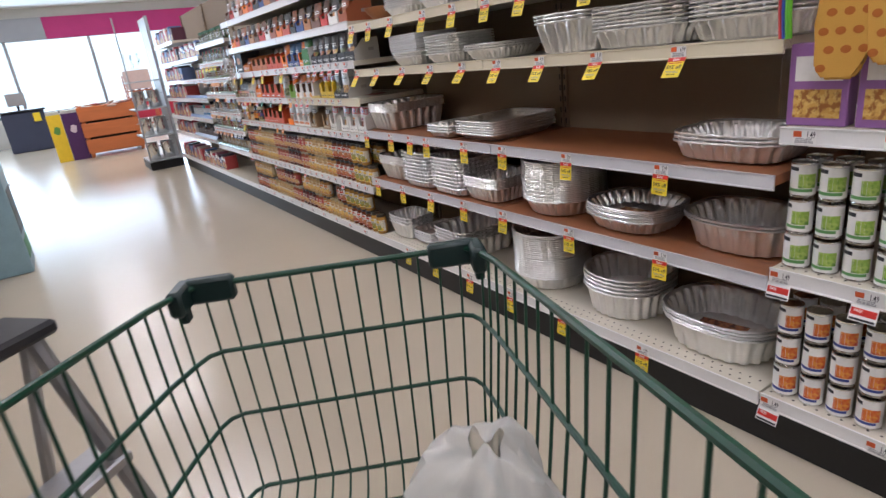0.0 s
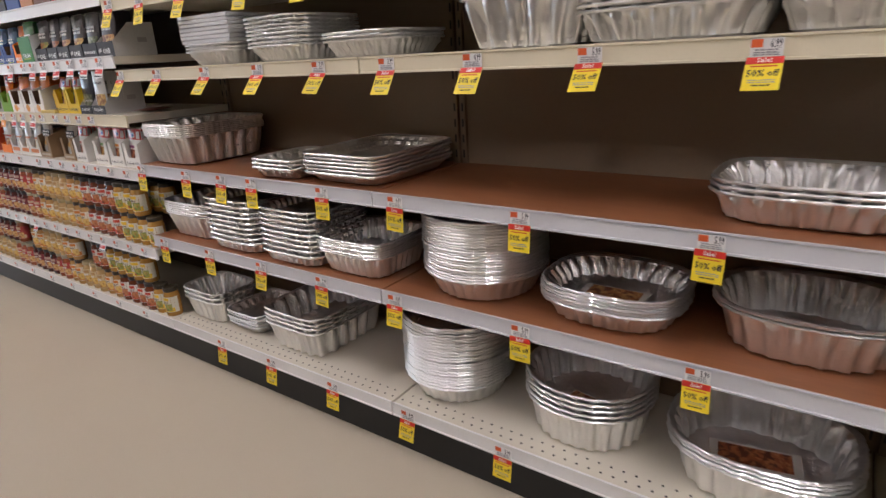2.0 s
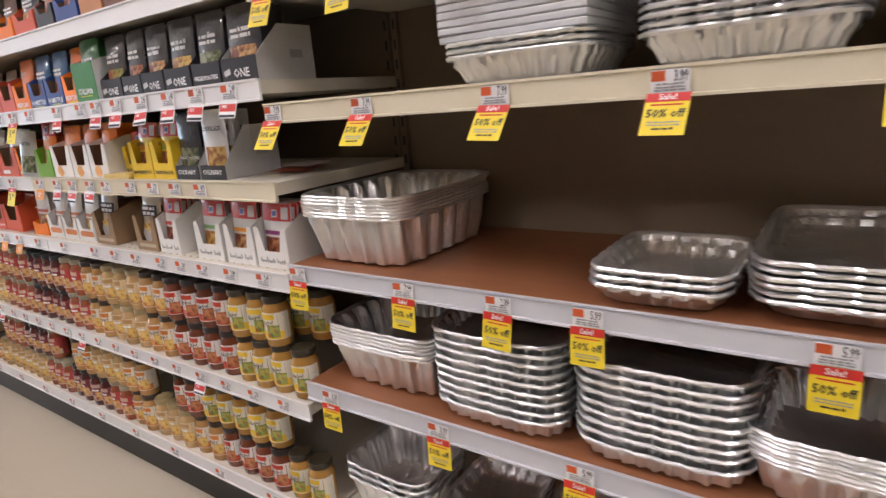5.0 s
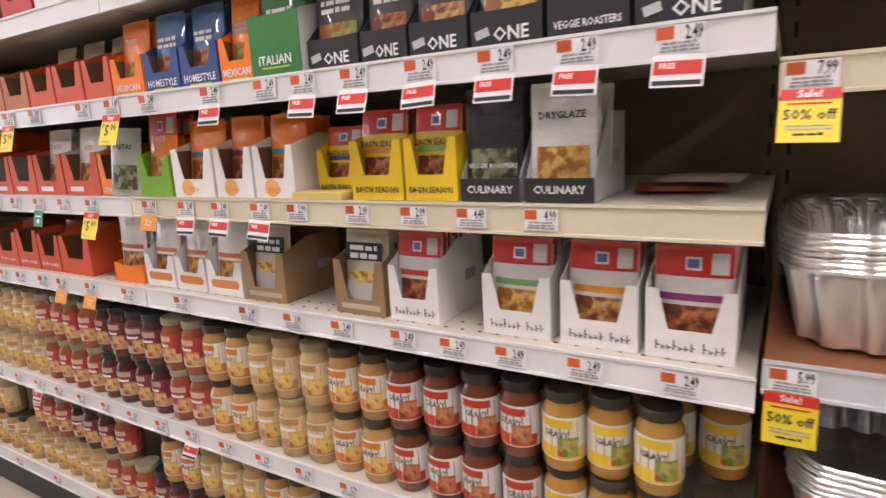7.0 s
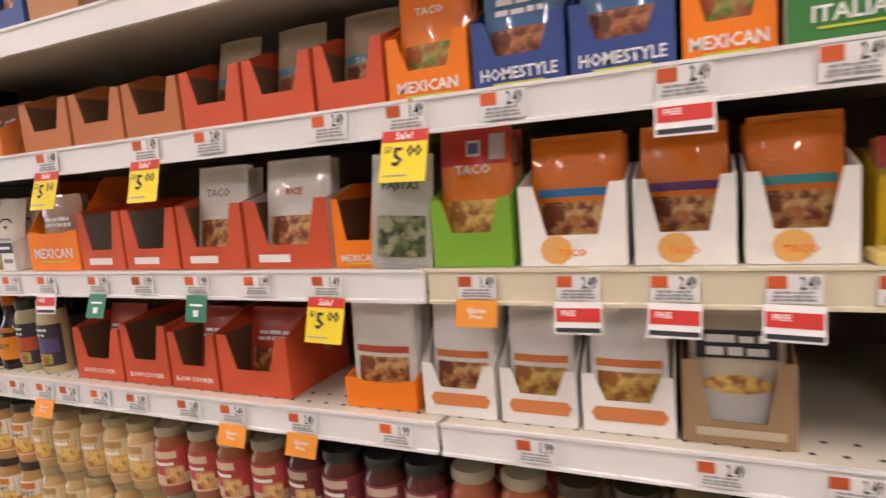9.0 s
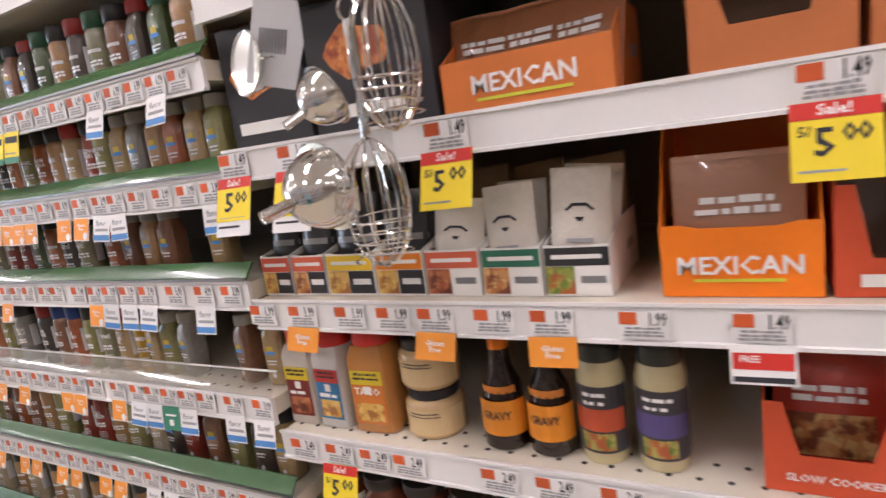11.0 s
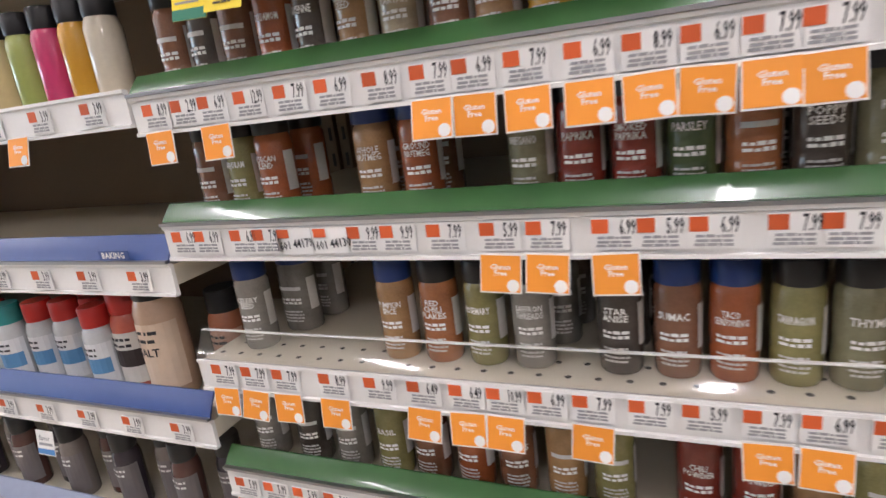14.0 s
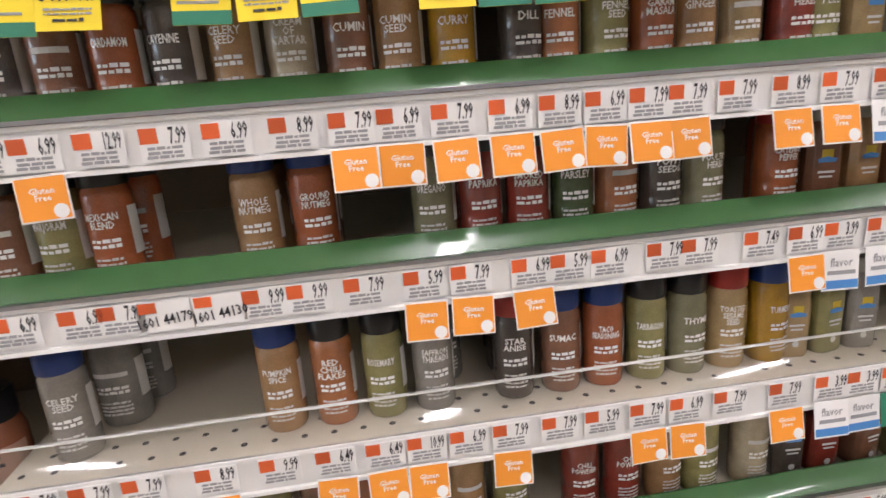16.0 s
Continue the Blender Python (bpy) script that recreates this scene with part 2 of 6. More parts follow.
X0, X1, Y0, Y1 = -9.0, 10.0, -8.0, 20.0
structure("floor", box(X0, X1, Y0, Y1, -0.2, 0.0), FLOOR, "polished cream vinyl floor with soft reflections")
structure("ground", box(-60, 60, Y1 + 0.3, 120, -0.25, -0.1), mat("asphalt", (0.06, 0.06, 0.06), 0.9), "grey asphalt car park outside the shop front")
structure("ceiling", box(X0, X1, Y0, Y1, CEILING, CEILING + 0.2), CEIL, "white board ceiling with fluorescent fixtures")
structure("wall_south", box(X0, X1, Y0 - 0.2, Y0, 0, CEILING), WALL, "plain pale painted shop wall")
structure("wall_west", box(X0 - 0.2, X0, Y0, Y1, 0, CEILING), WALL, "plain pale painted shop wall")
structure("wall_east", box(X1, X1 + 0.2, Y0, Y1, 0, CEILING), WALL, "plain pale painted shop wall")
w = box(X0, X1, Y1, Y1 + 0.2, 0, 0.75)
box(X0, X1, Y1, Y1 + 0.2, 2.7, CEILING, bm=w)
box(X0, -6.5, Y1, Y1 + 0.2, 0.75, 2.7, bm=w)
box(7.5, X1, Y1, Y1 + 0.2, 0.75, 2.7, bm=w)
structure("wall_north", w, WALL, "pale painted front wall with a wide shop window")
structure("trim_1", box(0.5, 7.5, Y1 - 0.06, Y1 - 0.003, 2.7, 3.25), PINK, "magenta pink sign band above the shop window")
structure("trim_2", box(-6.5, 0.5, Y1 - 0.06, Y1 - 0.003, 2.7, 3.25), GREYBAND, "mauve grey sign band above the shop window")
structure("trim_3", box(0.9, 7.5, Y1 - 0.05, Y1 - 0.003, 0.3, 0.75), mat("red_sill_panel", (0.6, 0.04, 0.08), 0.5), "red panel under the shop window")
window = tagged(new("window_1"), "wide shop window full of bright daylight", "window", kind="structure")
for k in range(8):
    x = -6.5 + 2 * k
    part("window_frame", box(x - 0.04, x + 0.04, Y1 + 0.05, Y1 + 0.15, 0.75, 2.7), DULLSTEEL, window)
    if k < 7:
        pane = part("pane", box(x + 0.04, x + 1.96, Y1 + 0.09, Y1 + 0.1, 0.75, 2.7), CLEAR, window)
        pane.visible_shadow = False
# added self-lit slab: its glow stands in for the bright daylight outdoors
structure("backdrop", box(-40, 40, 60, 60.2, -0.1, 14), glow("backdrop_glow", (0.8, 0.92, 1.0), 1.1), "pale glowing backdrop standing in for daylight beyond the shop window")


def ceiling_light(x, y):
    t = thing("ceiling_light", pose(x, y, CEILING), "white fluorescent ceiling fixture with two lit tubes", "ceiling light", "ceiling fixtures")
    b = box(-0.62, 0.62, -0.1, 0.1, -0.06, -0.004)
    part("frame", b, WHITE, t)
    for s in (-0.05, 0.05):
        part("tube", tube([(-0.6, s, -0.075), (0.6, s, -0.075)], 0.014, 8), TUBEGLOW, t)


TUBEGLOW = glow("lit_tube", (1.0, 0.95, 0.87), 6.0)
for row in TUBE_ROWS:
    for column in (0.35, -2.6, 3.3):
        ceiling_light(column, row)


# ---- shelving ----
DEPTH = 0.46
PALEEDGE = mat("frosted_edge", (0.7, 0.7, 0.68), 0.3)
HOLES = mat("perforation", (0.05, 0.045, 0.04), 0.8)


def lip_profile(height, lean):
    """Outline of a bowed plastic lip, in (y, z)."""
    n = 6
    outer = [(lean * (0.72 * k / n + 0.28 * (k / n) ** 2), height * k / n) for k in range(n + 1)]
    return outer + [(y + 0.003, z) for y, z in outer[::-1]]


def extrude_x(outline, x0, x1, bm=None):
    bm = bm or bmesh.new()
    a = [bm.verts.new((x0, y, z)) for y, z in outline]
    b = [bm.verts.new((x1, y, z)) for y, z in outline]
    bm.faces.new(a[::-1])
    bm.faces.new(b)
    for i in range(len(a)):
        j = (i + 1) % len(a)
        bm.faces.new((a[i], a[j], b[j], b[i]))
    bmesh.ops.recalc_face_normals(bm, faces=bm.faces[:])
    return bm


def shelf(unit, width, z, board, edge, strip=0.042, lip=None, depth=DEPTH, holes=False):
    """One shelf with its price channel, and a plastic lip where it has one. z: the board's top."""
    s = part("shelf", box(0.004, width - 0.004, 0.006, depth, z - 0.028, z), board, unit)
    ch = extrude_x([(0.0, z - strip), (0.006, z - strip), (0.006, z + 0.002), (0.0, z + 0.004), (-0.003, z + 0.004), (-0.003, z), (0.0, z - 0.002), (0.0, z - strip + 0.005), (-0.003, z - strip + 0.004), (-0.003, z - strip)], 0.003, width - 0.003)
    part("price_channel", ch, edge, s)
    if lip:
        lm, height, lean = lip
        part("lip", extrude_x([(y - 0.002, zz + z + 0.005) for y, zz in lip_profile(height, lean)], 0.003, width - 0.003), lm, s, smooth=True)
        if lm is CLEAR:
            part("lip_edge", box(0.003, width - 0.003, lean - 0.004, lean + 0.0005, z + 0.005 + height, z + 0.0065 + height), PALEEDGE, s)
        else:
            part("lip_edge", box(0.003, width - 0.003, -0.006, 0.001, z + 0.0045, z + 0.0085), DULLSTEEL, s)
    if holes:
        bm = bmesh.new()
        for i in range(int(width / 0.032)):
            for yy in (0.03, 0.062):
                x = 0.02 + i * 0.032 + (0.016 if yy > 0.05 else 0)
                if x < width - 0.02:
                    vs = [bm.verts.new((x + 0.004 * math.cos(a), yy + 0.004 * math.sin(a), z + 0.0008)) for a in (0.5, 1.55, 2.6, 3.65, 4.7, 5.75)]
                    bm.faces.new(vs)
        tagged(part("perforated_strip", bm, HOLES, s), kind="stuff")
    return s


def unit(y_left, y_right, top, label, back=BACK, kick=0.13):
    """A gondola section: back panel, slotted uprights, base deck with its kick plate."""
    w = y_left - y_right
    u = thing("shelf_unit", pose(FRONT, y_left, 0, 0, 0, -90), label, "shelf unit", "gondola sections of the aisle")
    part("back_panel", box(0, w, DEPTH + 0.003, DEPTH + 0.025, 0.16, top), back, u)
    part("kick_plate", box(0, w, 0.05, 0.07, 0.0, kick), KICK, u)
    for x in (0.0, w - 0.03):
        bm = box(x + 0.006, x + 0.024, DEPTH - 0.012, DEPTH + 0.002, 0.2, top)
        part("upright", bm, back, u)
        slots = bmesh.new()
        for k in range(int((top - 0.25) / 0.05)):
            box(x + 0.012, x + 0.018, DEPTH - 0.0135, DEPTH - 0.0122, 0.24 + 0.05 * k, 0.265 + 0.05 * k, bm=slots)
        tagged(part("slotted_strip", slots, HOLES, u), kind="stuff")
    return u, w


EDGES = [-0.36, 0.865, 2.085, 3.31, 4.56, 6.0, 7.24, 8.46, 9.85]
# canned fruit
U, W = unit(EDGES[1], EDGES[0], 2.15, "cream gondola section with cans and hanging oven mitts")
shelf(U, W, 0.2, CREAM, WHITE, holes=True)
shelf(U, W, 0.61, CREAM, WHITE, holes=True)
shelf(U, W, 1.0, CREAM, WHITE)
# foil pans, two sections
for a, b in ((2, 1), (3, 2)):
    U, W = unit(EDGES[a], EDGES[b], 2.15, "tan gondola section with brown shelves of foil pans, half empty")
    shelf(U, W, 0.2, CREAM, WHITE, holes=True)
    shelf(U, W, 0.58, BROWN, GREYEDGE)
    shelf(U, W, 0.871, BROWN, GREYEDGE, strip=0.04)
    shelf(U, W, 1.221, CREAM, BEIGE, strip=0.038)
    shelf(U, W, 1.462, CREAM, BEIGE, strip=0.038)
# seasoning packets over gravy jars, two sections
for a, b in ((4, 3), (5, 4)):
    U, W = unit(EDGES[a], EDGES[b], 2.15, "cream gondola section full of seasoning packets and gravy jars")
    shelf(U, W, 0.2, CREAM, WHITE)
    shelf(U, W, 0.515, CREAM, WHITE)
    shelf(U, W, 0.845, CREAM, WHITE, holes=True)
    shelf(U, W, 1.056, CREAM, BEIGE if a == 4 else WHITE)
    shelf(U, W, 1.274, CREAM, WHITE)
    shelf(U, W, 1.49, CREAM, WHITE)
    shelf(U, W, 1.72, CREAM, WHITE)
# spices
U, W = unit(EDGES[6], EDGES[5], 2.15, "cream gondola section of spice jars behind green plastic lips")
shelf(U, W, 0.2, CREAM, WHITE)
shelf(U, W, 0.52, CREAM, WHITE, lip=(GREEN, 0.03, 0.02))
shelf(U, W, 0.724, CREAM, WHITE, lip=(GREEN, 0.024, 0.021))
shelf(U, W, 0.897, CREAM, WHITE, lip=(CLEAR, 0.033, 0.022), holes=True)
shelf(U, W, 1.084, CREAM, WHITE, lip=(GREEN, 0.024, 0.021))
shelf(U, W, 1.243, CREAM, WHITE, lip=(GREEN, 0.024, 0.021))
shelf(U, W, 1.405, CREAM, WHITE, lip=(GREEN, 0.024, 0.021))
shelf(U, W, 1.6, CREAM, WHITE, lip=(GREEN, 0.024, 0.021))
# baking goods
U, W = unit(EDGES[7], EDGES[6], 2.15, "cream gondola section of salts and baking goods behind blue lips")
shelf(U, W, 0.2, CREAM, WHITE)
shelf(U, W, 0.56, CREAM, WHITE, lip=(GREYLIP, 0.034, 0.02))
shelf(U, W, 0.8, CREAM, WHITE, lip=(BLUE, 0.034, 0.02))
shelf(U, W, 1.034, CREAM, WHITE, lip=(BLUE, 0.034, 0.02))
shelf(U, W, 1.255, CREAM, WHITE)
shelf(U, W, 1.5, CREAM, WHITE)
U, W = unit(EDGES[8], EDGES[7], 2.15, "cream gondola section full of red and dark packets")
for z in (0.2, 0.56, 0.785, 1.03, 1.262, 1.5, 1.75):
    shelf(U, W, z, CREAM, WHITE)
# backs of the gondola run, facing the next aisle, and its top
bk = box(FRONT + DEPTH + 0.03, FRONT + DEPTH + 0.05, -6.0, 9.85, 0.0, 2.15)
structure("wall_partition", bk, BACK, "brown back of the gondola run")
U, W = unit(EDGES[0], -1.6, 2.15, "cream gondola section beside the canned fruit")
for z in (0.2, 0.61, 1.0, 1.4):
    shelf(U, W, z, CREAM, WHITE)

# ---- kinds of things ----
rnd = random.Random(7)


def food(name, base, second, third):
    """A printed picture of food: lumps of three colours."""
    m = bpy.data.materials.new(name)
    m.use_nodes = True
    nt = m.node_tree
    b = nt.nodes["Principled BSDF"]
    b.inputs["Roughness"].default_value = 0.4
    co = nt.nodes.new("ShaderNodeTexCoord").outputs["Object"]
    vo, no = nt.nodes.new("ShaderNodeTexVoronoi"), nt.nodes.new("ShaderNodeTexNoise")
    vo.inputs["Scale"].default_value, no.inputs["Scale"].default_value = 105, 52
    no.inputs["Detail"].default_value = 5
    nt.links.new(co, vo.inputs["Vector"])
    nt.links.new(co, no.inputs["Vector"])
    sep = nt.nodes.new("ShaderNodeSeparateColor")
    nt.links.new(vo.outputs["Color"], sep.inputs[0])
    first = ramp_mix(nt, sep.outputs[0], base, second)
    mix = nt.nodes.new("ShaderNodeMix")
    mix.data_type = "RGBA"
    mix.inputs["B"].default_value = (*third, 1)
    rng = nt.nodes.new("ShaderNodeMapRange")
    rng.inputs["From Min"].default_value, rng.inputs["From Max"].default_value = 0.48, 0.58
    nt.links.new(no.outputs["Fac"], rng.inputs["Value"])
    nt.links.new(rng.outputs[0], mix.inputs["Factor"])
    nt.links.new(first, mix.inputs["A"])
    nt.links.new(mix.outputs["Result"], b.inputs["Base Color"])
    return m


MEAT = food("meat_picture", (0.34, 0.08, 0.03), (0.58, 0.24, 0.1), (0.14, 0.035, 0.018))
GOLD = food("golden_picture", (0.62, 0.34, 0.07), (0.75, 0.54, 0.17), (0.34, 0.13, 0.03))
SALAD = food("green_picture", (0.1, 0.2, 0.03), (0.45, 0.4, 0.1), (0.4, 0.1, 0.03))
STEW = food("stew_picture", (0.48, 0.16, 0.045), (0.7, 0.48, 0.2), (0.2, 0.05, 0.02))
DARKFOOD = food("dark_vegetable_picture", (0.02, 0.025, 0.015), (0.12, 0.15, 0.04), (0.3, 0.3, 0.18))
BEEF, PALE, RED, ORANGE = (0.25, 0.06, 0.03), (0.8, 0.78, 0.73), (0.56, 0.03, 0.022), (0.88, 0.21, 0.01)
CORAL, NAVY, LIME, CARDBROWN, CHAR, YEL, KRAFT = (0.6, 0.085, 0.03), (0.035, 0.07, 0.24), (0.2, 0.42, 0.035), (0.17, 0.095, 0.05), (0.028, 0.026, 0.028), (0.78, 0.53, 0.02), (0.3, 0.19, 0.1)
GREENCARD, TEAL, PURPLE = (0.04, 0.2, 0.045), (0.05, 0.34, 0.36), (0.12, 0.035, 0.16)


# -- price labels and tags --
LABEL_W, LABEL_H = 0.05, 0.03
CARDS = {}


def card(key, make):
    if key not in CARDS:
        CARDS[key] = make()
    return CARDS[key]


def price_label(y, z, price="2.49", block=None, width=LABEL_W, size=1.0, tilt=0.0):
    """A paper label in a price channel; z: its middle."""
    w, h = width * size, LABEL_H * size
    t = solid("price_label", card(("label", w, h), lambda: mesh("price_label", rect(-w / 2, w / 2, -h / 2, h / 2, 0.0008), PAPER)), PAPER, pose(FRONT - 0.0045, y, z, tilt, 0, -90),
              "white paper price label with an orange-red block in a shelf edge", "price label", "price labels")
    part("unit_price_block", card(("block", w), lambda: mesh("unit_price_block", rect(-w * 0.48, -w * 0.12, 0.02 * h, h * 0.46, 0.0005, y=-0.0006), ORANGERED)), None, t)
    if price:
        part("price", letters(price, h * 0.68, INK, w * 0.34), None, t, at=pose(w * 0.28, -0.0006, h * 0.19))
    part("fine_print", card(("line", w), lambda: mesh("fine_print", type_rows((h * -0.16, h * -0.3, h * -0.42), w * 0.84, h * 0.1, 3, y=-0.0006), GREYINK)), None, t)
    return t


def hang(y, z, style, size=1.0, lean=12.0, twist=0.0, word=""):
    """A tag that hangs from a price channel; z: its top edge."""
    lean, twist = lean + rnd.uniform(-4, 4), twist + rnd.uniform(-2.5, 2.5)
    m = pose(FRONT - 0.007, y, z, 0, 0, -90) @ pose(0, 0, 0, -lean, twist, 0)
    s = size

    def plate(w, h, material):
        return card((style, "plate", w, h), lambda: mesh("tag", slab([(-w / 2, -h), (w / 2, -h), (w / 2, 0), (-w / 2, 0)], 0.0006), material))

    def strip(name, x0, x1, z0, z1, material, t):
        part(name, card((style, name, x0, x1, z0, z1), lambda: mesh(name, rect(x0, x1, z0, z1, 0.0004, y=-0.0006), material)), None, t)

    def word_on(text, zz, h, w, material, t, x=0.0):
        part("lettering", letters(text, h, material, w), None, t, at=pose(x, -0.0009, zz))

    if style == "sale":
        w, h = 0.054 * s, 0.062 * s
        t = solid("sale_tag", plate(w, h, YELLOW), None, m, "yellow and red half-price sale tag hanging from a shelf edge", "sale tag", "sale tags")
        strip("header", -w / 2, w / 2, -0.013 * s, 0.0, TAGRED, t)
        word_on("Sale!", -0.0065 * s, 0.012 * s, w * 0.5, WHITEINK, t)
        word_on(word or "50% off", -0.031 * s, 0.017 * s, w * 0.86, INK, t)
        strip("print_line", -w * 0.36, w * 0.36, -0.0185 * s, -0.0165 * s, TAGRED, t)
        part("small_print", card((style, "small", w), lambda: mesh("small_print", type_rows((-0.0445 * s, -0.0485 * s), w * 0.8, 0.0022 * s, 5, y=-0.0008), GREYINK)), None, t)
        part("bold_print", card((style, "bold", w), lambda: mesh("bold_print", type_rows((-0.0545 * s,), w * 0.56, 0.0032 * s, 8, y=-0.0008), INK)), None, t)
    elif style == "five":
        w, h = 0.062 * s, 0.064 * s
        t = solid("sale_tag", plate(w, h, YELLOW), None, m, "yellow sale tag with a large black 5.00 price", "sale tag", "five dollar sale tags")
        strip("header", -w / 2, w / 2, -0.014 * s, 0.0, TAGRED, t)
        word_on("Sale!", -0.007 * s, 0.013 * s, w * 0.5, WHITEINK, t)
        word_on("5/", -0.024 * s, 0.012 * s, w * 0.2, INK, t, -w * 0.34)
        word_on("5", -0.034 * s, 0.032 * s, w * 0.35, INK, t, -w * 0.12)
        word_on("00", -0.027 * s, 0.02 * s, w * 0.35, INK, t, w * 0.23)
        strip("small_print", -w * 0.42, w * 0.1, -0.057 * s, -0.055 * s, GREYINK, t)
    elif style == "five_white":
        w, h = 0.062 * s, 0.078 * s
        t = solid("sale_tag", plate(w, h, PAPER), None, m, "yellow and white sale tag with a large black 5.00 price", "sale tag", "five dollar sale tags")
        strip("header", -w / 2, w / 2, -0.014 * s, 0.0, TAGRED, t)
        strip("price_panel", -w / 2, w / 2, -0.058 * s, -0.014 * s, YELLOW, t)
        strip("bold_print", -w * 0.42, w * 0.2, -0.067 * s, -0.064 * s, INK, t)
        word_on("Sale!", -0.007 * s, 0.013 * s, w * 0.5, WHITEINK, t)
        word_on("5", -0.034 * s, 0.036 * s, w * 0.35, INK, t, -w * 0.12)
        word_on("00", -0.028 * s, 0.022 * s, w * 0.35, INK, t, w * 0.23)
        strip("small_print", -w * 0.4, w * 0.35, -0.054 * s, -0.0525 * s, GREYINK, t)
    elif style == "gluten":
        w, h = 0.043 * s, 0.04 * s
        t = solid("shelf_tag", plate(w, h, PAPER), None, m, "orange and white gluten free tag under a shelf edge", "shelf tag", "gluten free tags")
        strip("orange_panel", -w * 0.47, w * 0.47, -h * 0.96, -h * 0.05, ORANGETAG, t)
        word_on("Gluten\nFree", -h * 0.42, h * 0.19, w * 0.5, WHITEINK, t)
        part("corner_seal", card("seal", lambda: mesh("corner_seal", slab([(0.3 * w + 0.15 * w * math.cos(a), -h * 0.8 + 0.15 * w * math.sin(a)) for a in [k * 0.628 for k in range(10)]], 0.0004), PAPER)), None, t, at=pose(0, -0.0011, 0))
    elif style == "blue":
        w, h = 0.044 * s, 0.044 * s
        t = solid("shelf_tag", plate(w, h, PAPER), None, m, "white paper tag with a blue band under a shelf edge", "shelf tag", "blue banded tags")
        strip("blue_band", -w * 0.48, w * 0.48, -h * 0.95, -h * 0.74, BLUETAG, t)
        word_on("flavor", -h * 0.3, h * 0.3, w * 0.62, GREYINK, t)
        strip("print_line", -w * 0.36, w * 0.4, -h * 0.6, -h * 0.5, GREYINK, t)
    elif style == "green":
        w, h = 0.044 * s, 0.042 * s
        t = solid("shelf_tag", plate(w, h, GREENTAG), None, m, "dark green organic tag under a shelf edge", "shelf tag", "organic tags")
        strip("print_line", -w * 0.3, w * 0.3, -h * 0.4, -h * 0.32, WHITEINK, t)
        strip("seal", -w * 0.12, w * 0.12, -h * 0.8, -h * 0.55, WHITEINK, t)
    elif style == "free":
        w, h = 0.056 * s, 0.038 * s
        t = solid("shelf_tag", plate(w, h, PAPER), None, m, "white promotion tag with a red band and black rule", "shelf tag", "red banded tags")
        strip("red_band", -w * 0.46, w * 0.46, -h * 0.62, -h * 0.2, TAGRED, t)
        word_on("FREE", -h * 0.36, h * 0.24, w * 0.3, WHITEINK, t, -w * 0.2)
        strip("black_rule", -w * 0.46, w * 0.46, -h * 0.94, -h * 0.8, INK, t)
    elif style == "orange":
        w, h = 0.056 * s, 0.034 * s
        t = solid("shelf_tag", plate(w, h, ORANGETAG), None, m, "plain orange tag with white print under a shelf edge", "shelf tag", "orange tags")
        word_on("Gluten\nFree", -h * 0.5, h * 0.28, w * 0.5, WHITEINK, t)
    elif style == "organic":
        w, h = 0.052 * s, 0.062 * s
        t = solid("sale_tag", plate(w, h, YELLOW), None, m, "yellow sale tag with a green organic strip at its foot", "sale tag", "organic sale tags")
        strip("green_strip", -w / 2, w / 2, -h, -h * 0.8, GREENTAG, t)
        strip("small_print", -w * 0.4, w * 0.3, -h * 0.7, -h * 0.66, GREYINK, t)
        strip("print_line", -w * 0.4, w * 0.4, -h * 0.35, -h * 0.15, INK, t)
    return t


# -- foil pans --
def pan_mesh(w, d, h, power=5.0, flutes=0, depth=0.004, inset=0.82, rim=0.011, seg=216):
    """A foil pan with fluted walls and a rolled rim, w by d at the rim."""
    bm = bmesh.new()

    def ring(k, z, grow=0.0, amp=0.0):
        out = []
        for i in range(seg):
            a = 2 * math.pi * i / seg
            c, s = math.cos(a), math.sin(a)
            r = 1.0 / (abs(c) ** power + abs(s) ** power) ** (1.0 / power)
            f = 0.0
            if flutes:
                wave = math.sin(a * (flutes // 2))
                f = amp * 1.7 * math.copysign(abs(wave) ** 0.6, wave)
            f += 0.0012 * math.sin(a * 23 + z * 90) + 0.0008 * math.sin(a * 61 + z * 200)
            out.append(bm.verts.new(((w / 2 * k + grow + f) * r * c, d / 2 + (d / 2 * k + grow + f) * r * s, z)))
        return out

    rings = [ring(inset * 0.9, 0.0), ring(inset, 0.006, 0, depth * 0.6), ring((inset + 1) / 2 * 0.97, h * 0.5, 0, depth), ring(0.955, h - 0.014, 0, depth * 0.9), ring(0.985, h - 0.004)]
    for a, b in zip(rings, rings[1:]):
        for i in range(seg):
            j = (i + 1) % seg
            bm.faces.new((a[i], a[j], b[j], b[i]))
    bm.faces.new(rings[0][::-1])
    body, rings = bm, []
    bm = bmesh.new()
    rings = [ring(0.985, h - 0.0035), ring(1.0, h + 0.0005, rim * 0.2), ring(1.0, h + 0.002, rim * 0.7), ring(1.0, h - 0.001, rim), ring(1.0, h - 0.005, rim * 0.85)]
    for a, b in zip(rings, rings[1:]):
        for i in range(seg):
            j = (i + 1) % seg
            bm.faces.new((a[i], a[j], b[j], b[i]))
    return mesh("foil_pan", body, FOIL, smooth=True), mesh("rim", bm, FOILRIM, smooth=True)


def pan_stack(y, z, depth, me, n, step, label, turn=0.0, group="stacked foil pans"):
    for k in range(n):
        m = on_shelf(y + rnd.uniform(-0.002, 0.002), z + 0.001 + k * step, depth + rnd.uniform(-0.002, 0.002), turn + rnd.uniform(-0.8, 0.8))
        t = solid("foil_pan", me[0], None, m, label, "foil pan", group)
        part("rim", me[1], None, t)


